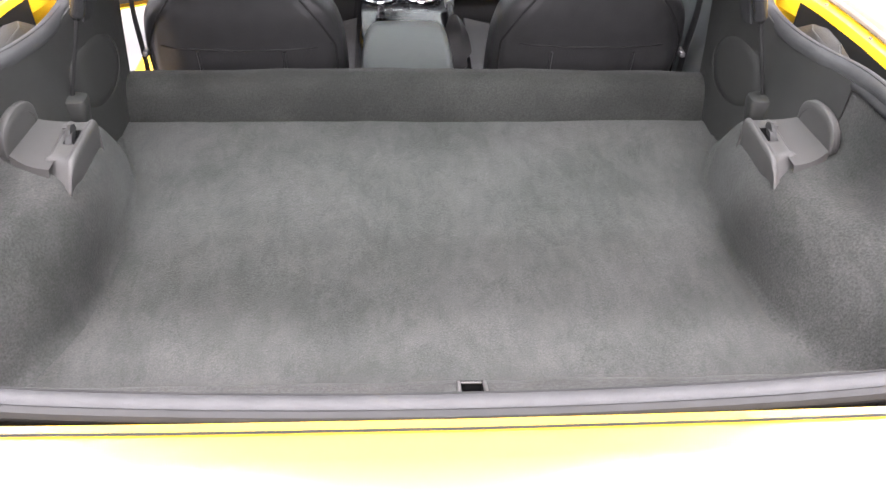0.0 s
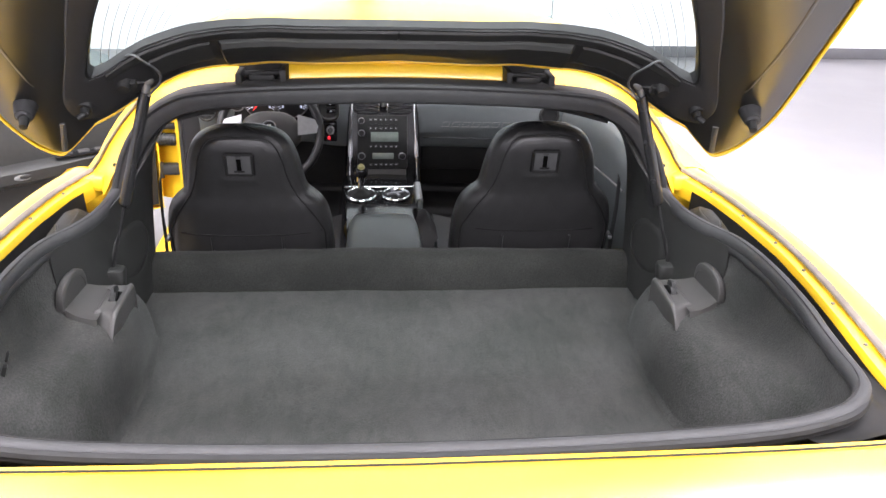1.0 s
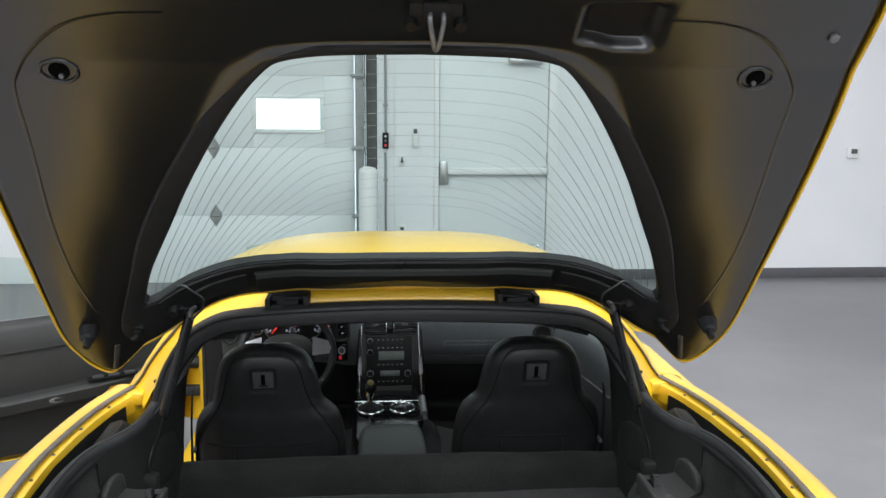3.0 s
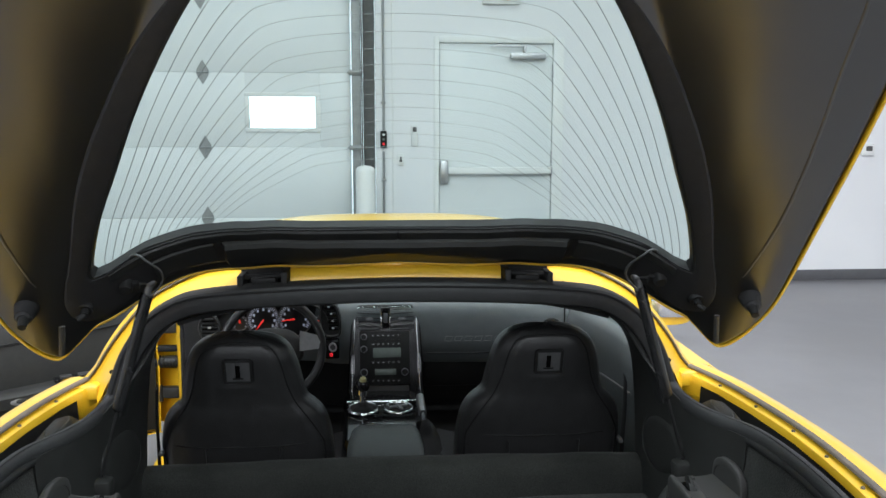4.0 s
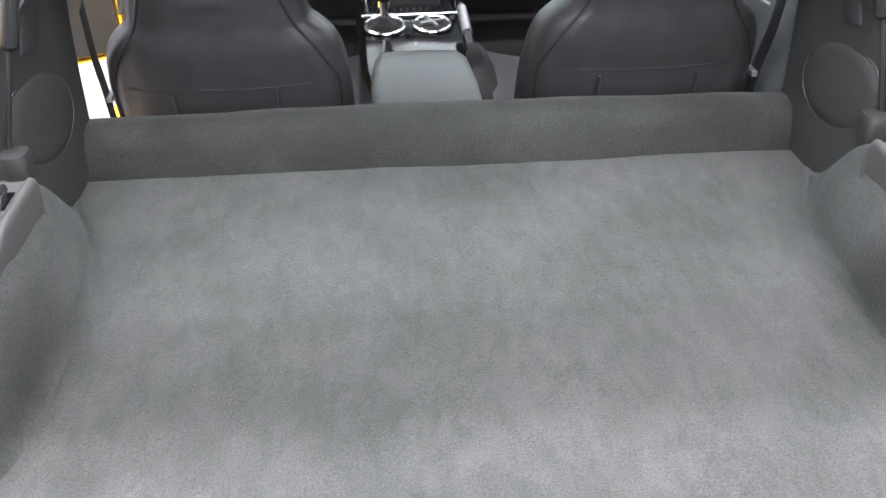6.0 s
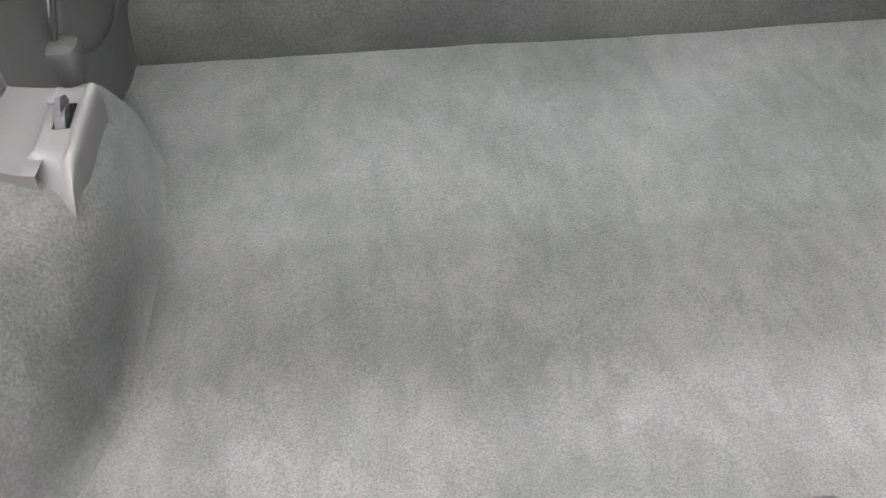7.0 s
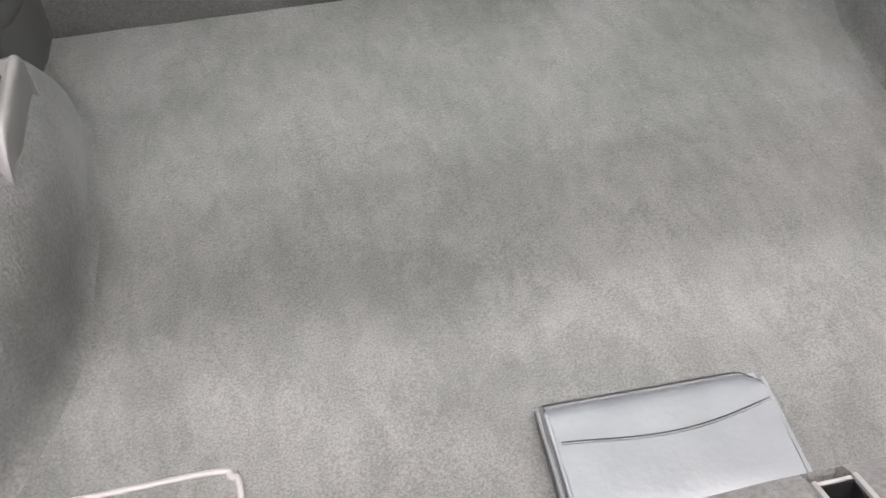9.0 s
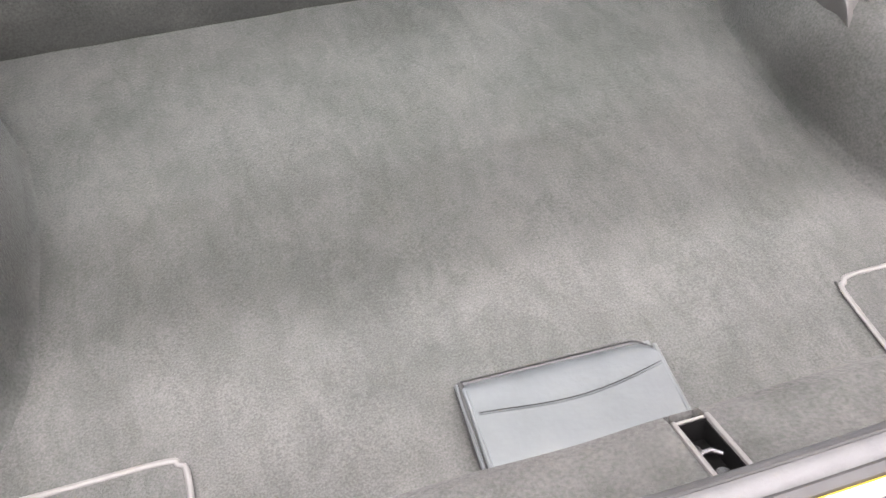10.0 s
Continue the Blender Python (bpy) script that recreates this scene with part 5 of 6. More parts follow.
        pts += [(-w1 + r - r * math.cos(a), top - r + r * math.sin(a)) for a in np.linspace(0, math.pi / 2, n)]
        return pts + [(-x, z) for x, z in reversed(pts)]
    bm = bmesh.new()
    loft(bm, [[lean @ Vector((x * f, d, z + dz)) for x, z in arch_line(0.146, 0.130, 0.343, 0.036)] for f, d, dz in ((0.93, -0.001, -0.006), (0.97, -0.002, -0.002), (1.0, 0.006, 0.0), (1.03, 0.09, 0.0))])
    st = part("centre_console", bm, GLOSS, CAR, "gloss black centre console with vents and radio", 30)
    bm = bmesh.new()
    face = [bm.verts.new(lean @ Vector((x, 0.0, z))) for x, z in arch_line(0.137, 0.122, 0.338, 0.032)]
    bm.faces.new(face)
    thick(bm, 0.004)
    part("stack_face", bm, GLOSS, st, "gloss black face plate")
    bm = bmesh.new()
    sweep(bm, [lean @ Vector((x, -0.004, z)) for x, z in arch_line(0.130, 0.116, 0.334, 0.030)], 0.0026, 8, up=(0, 1, 0))
    part("stack_edge", bm, CHROME, st, "thin bright arched edge")
    for cx in (-0.061, 0.061):
        side = 1 if cx > 0 else -1
        block("vent_back", cx - 0.045, cx + 0.045, -0.004, 0.002, 0.252, 0.320, RECESS_SHADE, st, m=lean, bevel=0.003)
        for i in range(4):
            bm = bmesh.new()
            z = 0.262 + i * 0.0165
            sweep(bm, [lean @ Vector((cx + u * 0.043, -0.009 + 0.004 * u * u, z + 0.003 * u * side)) for u in np.linspace(-1, 1, 7)], 0.004, shape=[(0.006, -0.001), (0.006, 0.001), (-0.006, 0.002), (-0.006, -0.002)], up=(0, 0, 1))
            part("vent_slat", bm, BLACK, st)
        block("vent_tab", cx - 0.013, cx + 0.013, -0.016, -0.006, 0.284, 0.295, STEEL, st, m=lean, bevel=0.003)
        bm = bmesh.new()
        sweep(bm, [lean @ Vector((cx + 0.047 * math.copysign(abs(math.cos(a)) ** 0.4, math.cos(a)), -0.006, 0.287 + 0.038 * math.copysign(abs(math.sin(a)) ** 0.4, math.sin(a)))) for a in np.linspace(0, 2 * math.pi, 32, endpoint=False)], 0.0022, 6, closed=True, up=(0, 1, 0))
        part("vent_surround", bm, GLOSS, st, "gloss black vent surround")
        # bright insert beside the radio
        bm = bmesh.new()
        ins = [(0.119, 0.165), (0.127, 0.155), (0.132, 0.12), (0.132, 0.09), (0.118, 0.085), (0.116, 0.12)]
        bm.faces.new([bm.verts.new(lean @ Vector((side * x, -0.003, z))) for x, z in ins])
        thick(bm, 0.003)
        part("side_insert", bm, STEEL, st, "satin insert beside the radio")
    for x in (-0.0155, 0.0155):
        block("post_edge", x - 0.0022, x + 0.0022, -0.015, 0.0, 0.254, 0.332, CHROME, st, m=lean, bevel=0.001)
    block("vent_post", -0.013, 0.013, -0.012, 0.0, 0.254, 0.332, GLOSS, st, m=lean, bevel=0.003)
    block("hazard_button", -0.008, 0.008, -0.017, -0.010, 0.275, 0.312, PLATE, st, m=lean, bevel=0.003)
    block("post_cap", -0.026, 0.026, -0.010, 0.004, 0.329, 0.339, CHROME, st, m=lean, bevel=0.004)
    radio = block("radio", -0.098, 0.090, -0.010, 0.004, 0.045, 0.245, BLACK, CAR, "dark radio and climate panel with knobs", 0.004, lean)
    for x, z, r in ((-0.082, 0.224, 0.012), (-0.082, 0.178, 0.013), (-0.082, 0.092, 0.014), (0.070, 0.092, 0.014)):
        bm = bmesh.new()
        rod(bm, lean @ Vector((x, -0.010, z)), lean @ Vector((x, -0.026, z)), r, r * 0.85, 18)
        part("knob", bm, STEEL, radio, "bright ringed knob")
        bm = bmesh.new()
        rod(bm, lean @ Vector((x, -0.026, z)), lean @ Vector((x, -0.029, z)), r * 0.80, r * 0.74, seg=18)
        part("knob_cap", bm, BLACK, radio)
    block("disc_slot", -0.055, 0.055, -0.0125, -0.009, 0.207, 0.211, BLACK, radio, m=lean)
    block("display", -0.048, 0.056, -0.0125, -0.009, 0.146, 0.182, DISPLAY, radio, "dim green display", 0.002, lean)
    block("display", -0.042, 0.038, -0.0125, -0.009, 0.081, 0.104, DISPLAY, radio, "dim green display", 0.002, lean)
    for z, n in ((0.228, 6), (0.196, 6), (0.128, 6), (0.060, 6)):
        for i in range(n):
            x = -0.048 + i * 0.019
            block("button", x - 0.006, x + 0.006, -0.013, -0.009, z - 0.0042, z + 0.0042, PLASTIC, radio, bevel=0.001, m=lean)
            block("button_mark", x - 0.0022, x + 0.0022, -0.0136, -0.0125, z - 0.0011, z + 0.0011, PANEL_MARK, radio, m=lean)
    block("ash_lid", -0.090, 0.085, -0.008, 0.004, -0.03, 0.042, GREY_PLASTIC, st, m=lean, bevel=0.004)
    # tunnel with shifter and cup holder
    bm = bmesh.new()
    rows = []
    for y, z, w in ((1.76, 0.50, 0.115), (2.05, 0.505, 0.115), (2.13, 0.515, 0.125), (2.25, 0.522, 0.128), (2.40, 0.515, 0.128), (2.55, 0.495, 0.13), (2.72, 0.46, 0.135), (2.80, 0.45, 0.14)):
        c0 = -0.026
        rows.append([Vector((c0 - w - 0.03, y, 0.22)), Vector((c0 - w, y, z - 0.03)), Vector((c0 - w + 0.015, y, z - 0.004)), Vector((c0, y, z)), Vector((c0 + w - 0.015, y, z - 0.004)), Vector((c0 + w, y, z - 0.03)), Vector((c0 + w + 0.03, y, 0.22))])
    loft(bm, rows)
    tn = part("tunnel_console", bm, GLOSS, CAR, "gloss black tunnel console", 50)
    for cx, r, nm in ((-0.093, 0.048, "shifter_ring"), (0.022, 0.044, "cup_ring")):
        bm = bmesh.new()
        ring = [Vector((cx + r * math.cos(a), 2.37 + r * 1.25 * math.sin(a), 0.522)) for a in np.linspace(0, 2 * math.pi, 32, endpoint=False)]
        sweep(bm, ring, 0.0042, 8, closed=True)
        part(nm, bm, CHROME, tn, "chrome ring")
        bm = bmesh.new()
        rod(bm, (cx, 2.37, 0.49), (cx, 2.37, 0.5225), r * 0.95, seg=28)
        part("well", bm, BLACK, tn)
    bm = bmesh.new()
    for i in range(4):
        a = i * math.pi / 2 + 0.4
        box(bm, 0.0, 0.03, -0.005, 0.005, 0.0, 0.008, 0.002, Matrix.Translation((0.022, 2.37, 0.523)) @ Matrix.Rotation(a, 4, "Z"))
    part("cup_grip", bm, STEEL, tn)
    block("chrome_bar", -0.15, 0.10, 2.455, 2.47, 0.510, 0.518, CHROME, tn, "thin chrome bar", 0.003)
    # gear lever
    bm = bmesh.new()
    rows = []
    for r, z in ((0.042, 0.521), (0.036, 0.530), (0.027, 0.533), (0.018, 0.538), (0.013, 0.544)):
        rows.append([Vector((-0.093 + r * (1 + 0.12 * math.sin(5 * a)) * math.cos(a), 2.37 + r * 1.15 * (1 + 0.12 * math.sin(4 * a)) * math.sin(a), z)) for a in np.linspace(0, 2 * math.pi, 28, endpoint=False)])
    loft(bm, rows, wrap=True, cap=True)
    lever = part("gear_lever", bm, BLACK, CAR, "black gaitered gear lever with a round knob", 60)
    bm = bmesh.new()
    rod(bm, (-0.093, 2.37, 0.540), (-0.0925, 2.366, 0.572), 0.0095, 0.010)
    rod(bm, (-0.0925, 2.366, 0.572), (-0.092, 2.362, 0.588), 0.0155, 0.0145)
    part("stem", bm, CHROME, lever, "chrome stem")
    bm = bmesh.new()
    bmesh.ops.create_uvsphere(bm, u_segments=24, v_segments=16, radius=0.0225, matrix=Matrix.Translation((-0.092, 2.36, 0.606)) @ Matrix.Diagonal((1, 1, 1.05, 1)))
    part("knob", bm, GLOSS, lever, "gloss black knob")
    bm = bmesh.new()
    rod(bm, (-0.092, 2.352, 0.623), (-0.092, 2.348, 0.631), 0.0125, 0.0085)
    part("knob_cap", bm, BRASS, lever, "pale yellowish knob insert")
    # armrest
    bm = bmesh.new()
    rows = []
    c0 = -0.026
    for y, z, w in ((1.735, 0.53, 0.098), (1.75, 0.575, 0.102), (1.80, 0.592, 0.104), (1.90, 0.597, 0.103), (2.0, 0.593, 0.098), (2.055, 0.582, 0.090), (2.085, 0.560, 0.080), (2.095, 0.52, 0.078)):
        rows.append([Vector((c0 - w, y, 0.48)), Vector((c0 - w, y, z - 0.022)), Vector((c0 - w + 0.006, y, z - 0.008)), Vector((c0 - w + 0.02, y, z - 0.002)), Vector((c0, y, z)), Vector((c0 + w - 0.02, y, z - 0.002)), Vector((c0 + w - 0.006, y, z - 0.008)), Vector((c0 + w, y, z - 0.022)), Vector((c0 + w, y, 0.48))])
    loft(bm, rows)
    part("armrest", bm, CONSOLE_LEATHER, CAR, "padded grey-green leather armrest lid", 50)
    # handbrake
    bm = bmesh.new()
    sweep(bm, curve([(0.098, 2.08, 0.52), (0.094, 2.18, 0.54), (0.092, 2.28, 0.556), (0.091, 2.36, 0.568)], 6), 0.010, 10)
    part_grip = bmesh.new()
    sweep(part_grip, curve([(0.093, 2.23, 0.549), (0.092, 2.28, 0.558), (0.091, 2.34, 0.567)], 5), 0.0125, 12)
    hb = part("handbrake", bm, GLOSS, CAR, "black handbrake lever with a gaiter")
    bm = bmesh.new()
    rows = []
    for r, y, z in ((0.035, 2.03, 0.50), (0.03, 2.06, 0.53), (0.022, 2.09, 0.545), (0.016, 2.12, 0.552)):
        rows.append([Vector((0.098 + r * (1 + 0.2 * math.sin(6 * a)) * math.cos(a), y + 0.4 * r * math.sin(a), z + r * math.sin(a))) for a in np.linspace(0, 2 * math.pi, 24, endpoint=False)])
    loft(bm, rows, wrap=True, cap=True)
    part("gaiter", bm, BLACK, hb, "crumpled black gaiter")
    part("grip", part_grip, STEEL, hb, "bright metal grip")
    # passenger door trim
    bm = bmesh.new()
    rows = []
    for y in np.linspace(1.74, 3.1, 16):
        belt = 0.738 + 0.09 * max(0.0, min(0.75, 2.91 - y))
        rows.append([Vector((0.70, y, 0.30)), Vector((0.66, y, 0.42)), Vector((0.655, y, 0.55)), Vector((0.668, y, belt - 0.07)), Vector((0.685, y, belt - 0.016)), Vector((0.70, y, belt)), Vector((0.74, y, belt)), Vector((0.84, y, belt - 0.01)), Vector((0.90, y, 0.62)), Vector((0.90, y, 0.36))])
    loft(bm, rows)
    pd = part("passenger_door", bm, DASH, CAR, "dark grey passenger door trim", 60)
    bm = bmesh.new()
    rows = []
    for y in np.linspace(1.74, 3.26, 16):
        belt = 0.738 + 0.09 * max(0.0, min(0.75, 2.91 - y))
        rows.append([Vector((0.765, y, belt + 0.003)), Vector((0.845, y, belt - 0.004)), Vector((0.895, y, belt - 0.06)), Vector((0.912, y, 0.56)), Vector((0.908, y, 0.42)), Vector((0.87, y, 0.28))])
    loft(bm, rows)
    part("door_skin", bm, YELLOW, pd, "yellow outer door skin", 30)
    cords("door_rail", [(0.660, 1.95, 0.690), (0.656, 2.10, 0.678), (0.652, 2.27, 0.660), (0.650, 2.40, 0.640)], 0.0035, SPOKE, pd, "thin bright line along the door")
    cords("armrest_edge", [(0.652, 2.05, 0.600), (0.648, 2.16, 0.622), (0.646, 2.24, 0.632)], 0.0035, SPOKE, pd)
    block("pillar_tweeter", 0.600, 0.668, 2.80, 2.86, 0.782, 0.812, BLACK, pd, "small black corner trim", 0.010)
    cords("end_gap", [(0.664, 2.80, 0.786), (0.666, 2.802, 0.74), (0.668, 2.806, 0.69)], 0.003, BLACK, dash, "dark gap at the end of the dash")
    bm = bmesh.new()
    rows = []
    for y in np.linspace(1.84, 3.1, 12):
        top = interp(y, [1.84, 2.3, 2.6, 3.1], [0.99, 1.06, 1.02, 0.84])
        rows.append([Vector((0.755, y, 0.69)), Vector((0.735, y, (0.75 + top) / 2)), Vector((0.66 + 0.04 * abs(y - 2.3), y, top))])
    loft(bm, rows)
    thick(bm, 0.004)
    g = part("side_window", bm, GLASS, pd, "side window pane")
    g.visible_shadow = False
    # seat belts beside the seats
    for s in (-1, 1):
        c1 = -0.384 if s < 0 else 0.374
        b = cords("seat_belt", [(s * 0.585, 1.755, 0.80), (s * 0.60, 1.80, 0.70), (s * 0.615, 1.86, 0.60), (s * 0.625, 1.90, 0.48), (s * 0.63, 1.92, 0.36)], 0.018, RUBBER, CAR, "dark grey seat belt beside the seat", flat=0.08, up=(1, 0, 0), seg=8)
        block("buckle", s * 0.60, s * 0.612, 1.84, 1.88, 0.588, 0.600, STEEL, b, "metal belt tongue", 0.003)
    # mirror on the passenger's side
    for s in (1,):
        bm = bmesh.new()
        rows = []
        for y, w, h in ((2.82, 0.02, 0.02), (2.80, 0.075, 0.045), (2.76, 0.095, 0.058), (2.70, 0.099, 0.062), (2.675, 0.097, 0.061), (2.674, 0.090, 0.054)):
            rows.append([Vector((s * (1.028 + w * math.copysign(abs(math.cos(a)) ** 0.7, math.cos(a))), y, 0.768 + h * math.copysign(abs(math.sin(a)) ** 0.7, math.sin(a)))) for a in np.linspace(0, 2 * math.pi, 28, endpoint=False)])
        loft(bm, rows, wrap=True, cap=True)
        mi = part("door_mirror", bm, YELLOW, CAR, "yellow door mirror", 50)
        bm = bmesh.new()
        box(bm, -0.072, 0.072, -0.003, 0.003, -0.038, 0.038, 0.002, pose(s * 1.028, 2.668, 0.776, 0, 0, -5 * s))
        part("mirror_glass", bm, CHROME, mi, "mirror glass")
        block("mirror_foot", s * 0.80, s * 0.97, 2.72, 2.79, 0.700, 0.745, YELLOW, mi, bevel=0.01)


def driver_door():
    """The driver's door stands open: built along its own length, then swung out."""
    hinge = Vector((-0.87, 3.06, 0))
    m = Matrix.Translation(hinge) @ Matrix.Rotation(radians(DOOR_ANGLE), 4, "Z")
    # local: -y runs along the door from its hinge, +x is the inner side

    def put(q):
        return m @ Vector(q)
    L = 1.22
    bm = bmesh.new()
    rows = []
    for t in np.linspace(0.062, 1, 16):
        y = -L * t
        top = 0.785 - 0.02 * t
        rows.append([put((0.05, y, 0.25)), put((0.075, y, 0.36)), put((0.085, y, 0.50)), put((0.078, y, 0.60)), put((0.062, y, 0.68)), put((0.05, y, top - 0.03)), put((0.035, y, top - 0.006)), put((0.0, y, top))])
    loft(bm, rows)
    thick(bm, 0.006)
    d = part("driver_door", bm, PLASTIC, CAR, "open driver's door with a black inner panel", 50)
    bm = bmesh.new()
    rows = []
    for t in np.linspace(0.045, 1.02, 16):
        y = -L * t
        top = 0.76 - 0.02 * t
        rows.append([put((0.06, y, 0.235)), put((-0.02, y, 0.215)), put((-0.07, y, 0.40)), put((-0.075, y, 0.60)), put((-0.05, y, 0.73)), put((-0.005, y, top))])
    loft(bm, rows)
    thick(bm, 0.004)
    part("door_skin", bm, YELLOW, d, "yellow outer door skin", 30)
    for t in (0.05, 1.012):
        bm = bmesh.new()
        y = -L * t
        pts = [(0.066, 0.24), (-0.02, 0.22), (-0.07, 0.40), (-0.075, 0.60), (-0.05, 0.72), (-0.005, 0.745), (0.045, 0.735), (0.068, 0.66), (0.09, 0.5), (0.08, 0.36)]
        bm.faces.new([bm.verts.new(put((x, y, z))) for x, z in pts])
        thick(bm, 0.006)
        part("door_end", bm, YELLOW, d, "yellow door edge")
    # armrest with pull handle, window switches and release
    bm = bmesh.new()
    rows = []
    for t, w in ((0.10, 0.02), (0.18, 0.05), (0.35, 0.065), (0.6, 0.065), (0.85, 0.055), (0.95, 0.02)):
        y = -L * t
        z = 0.485 + 0.07 * (1 - t) ** 2
        rows.append([put((0.07, y, z - 0.09)), put((0.085 + w, y, z - 0.05)), put((0.088 + w, y, z - 0.012)), put((0.075 + w, y, z)), put((0.06, y, z + 0.004))])
    loft(bm, rows)
    thick(bm, 0.004)
    part("door_armrest", bm, PLASTIC, d, "black door armrest", 40)
    bm = bmesh.new()
    box(bm, 0.10, 0.145, -0.44, -0.25, 0.522, 0.532, 0.003, m)
    part("window_switches", bm, GLOSS, d, "window switch panel")
    for i in range(3):
        bm = bmesh.new()
        box(bm, 0.108, 0.135, -0.42 + i * 0.06, -0.38 + i * 0.06, 0.530, 0.540, 0.003, m)
        part("switch", bm, GREY_PLASTIC, d)
    bm = bmesh.new()
    bmesh.ops.create_uvsphere(bm, u_segments=24, v_segments=14, radius=1.0, matrix=m @ Matrix.Translation((0.142, -0.56, 0.478)) @ Matrix.Diagonal((0.012, 0.048, 0.020, 1)))
    part("door_release", bm, SPOKE, d, "satin silver door release")
    bm = bmesh.new()
    bmesh.ops.create_uvsphere(bm, u_segments=16, v_segments=10, radius=1.0, matrix=m @ Matrix.Translation((0.1515, -0.552, 0.478)) @ Matrix.Diagonal((0.0035, 0.022, 0.009, 1)))
    part("release_recess", bm, PLASTIC, d, "dark recess of the release")
    cords("panel_crease", [put((0.066, -0.10, 0.70)), put((0.072, -0.4, 0.675)), put((0.076, -0.8, 0.66)), put((0.07, -1.2, 0.665))], 0.003, BLACK, d)
    # raised window
    bm = bmesh.new()
    rows = []
    for t in np.linspace(0.16, 1.0, 12):
        y = -L * t
        top = interp(t, [0.16, 0.4, 0.7, 1.0], [0.86, 1.0, 1.055, 0.99])
        rows.append([put((0.02, y, 0.785)), put((0.035, y, (0.785 + top) / 2)), put((0.06, y, top))])
    loft(bm, rows)
    thick(bm, 0.004)
    g = part("door_window", bm, GLASS, d, "green-tinted door window")
    g.visible_shadow = False
    # hinge pillar at the front of the opening
    bm = bmesh.new()
    rows = []
    for z in np.linspace(0.26, 0.80, 8):
        rows.append([Vector((-0.770, 2.90, z)), Vector((-0.783, 2.905, z)), Vector((-0.800, 2.925, z)), Vector((-0.815, 2.99, z)), Vector((-0.87, 3.03, z)), Vector((-0.96, 3.07, z))])
    loft(bm, rows)
    thick(bm, 0.006)
    hp = part("hinge_pillar", bm, YELLOW, CAR, "yellow hinge pillar", 30)
    block("kick_panel", -0.766, -0.69, 2.86, 3.2, 0.22, 0.80, BLACK, CAR, "black footwell side panel", 0.01)
    for z in (0.40, 0.66):
        bm = bmesh.new()
        box(bm, -0.89, -0.80, 2.96, 3.0, z - 0.022, z + 0.022, 0.008)
        rod(bm, (-0.885, 2.965, z - 0.032), (-0.885, 2.965, z + 0.032), 0.010, seg=12)
        part("door_hinge", bm, PLASTIC, hp)
    block("check_strap", -0.90, -0.80, 2.96, 2.985, 0.565, 0.59, BLACK, hp, "black door check strap", 0.008)
    cords("door_seal", [(-0.776, 2.885, 0.26), (-0.776, 2.89, 0.55), (-0.768, 2.885, 0.80), (-0.70, 2.82, 0.90)], 0.011, RUBBER, CAR, "black door seal")
    cords("cable_boot", [(-0.80, 2.985, 0.52), (-0.84, 2.975, 0.525), (-0.90, 2.98, 0.52)], 0.021, PLASTIC, hp, "ribbed grey cable boot")
    for k in range(6):
        x = -0.822 - 0.012 * k
        bm = bmesh.new()
        rod(bm, (x, 2.976, 0.523), (x - 0.006, 2.976, 0.523), 0.0255, seg=14)
        part("boot_rib", bm, PLASTIC, hp)


# ---- the car: tailgate ----
HINGE_Y, HINGE_Z, OPEN = 1.64, 1.12, 50.0
SWING = Matrix.Translation((0, HINGE_Y, HINGE_Z)) @ Matrix.Rotation(radians(-OPEN), 4, "X") @ Matrix.Translation((0, -HINGE_Y, -HINGE_Z))


def hatch_z(x, y):
    """Underside of the shut tailgate."""
    side = 0.90 - 0.03 * max(0.0, (0.75 - y) / 0.15)
    mid = interp(y, [0.5, 0.62, 0.8, 1.1, 1.4, 1.64, 1.75], [0.82, 0.865, 0.92, 1.01, 1.085, 1.13, 1.14])
    near = step(y, 0.95, 1.6)
    k = step(abs(x), 0.0, 0.58) * (1 - near) + step(abs(x), 0.25, 0.76) * near
    return mid * (1 - k) + side * k


def opened(x, y, dz=0.0):
    return SWING @ Vector((x, y, hatch_z(x, y) + dz))


GLASS_LINE = [(0.0, 0.716), (0.1, 0.719), (0.171, 0.724), (0.225, 0.736), (0.255, 0.756), (0.304, 0.820), (0.366, 0.921), (0.432, 1.045), (0.494, 1.18), (0.552, 1.308), (0.591, 1.416),
              (0.597, 1.446), (0.585, 1.455), (0.55, 1.438), (0.51, 1.421), (0.475, 1.417), (0.42, 1.421), (0.385, 1.434), (0.345, 1.451), (0.30, 1.471), (0.20, 1.487), (0.10, 1.491), (0.0, 1.492)]
FRAME_LINE = [(0.0, 0.698), (0.15, 0.703), (0.20, 0.713), (0.25, 0.736), (0.33, 0.812), (0.41, 0.915), (0.467, 1.01), (0.52, 1.11), (0.571, 1.228), (0.622, 1.385), (0.655, 1.48), (0.664, 1.535), (0.650, 1.580), (0.603, 1.592),
              (0.534, 1.562), (0.463, 1.546), (0.41, 1.562), (0.36, 1.588), (0.30, 1.605), (0.215, 1.618), (0.10, 1.592), (0.0, 1.578)]
HATCH_LINE = [(0.0, 0.501), (0.303, 0.512), (0.604, 0.536), (0.716, 0.561), (0.742, 0.6), (0.773, 0.815), (0.788, 1.028), (0.794, 1.29), (0.797, 1.48), (0.791, 1.56), (0.772, 1.622), (0.750, 1.664), (0.723, 1.690),
              (0.700, 1.678), (0.679, 1.657), (0.655, 1.635), (0.637, 1.619), (0.595, 1.610), (0.534, 1.590), (0.468, 1.582), (0.41, 1.602), (0.35, 1.638), (0.30, 1.654), (0.205, 1.664), (0.10, 1.660), (0.0, 1.652)]


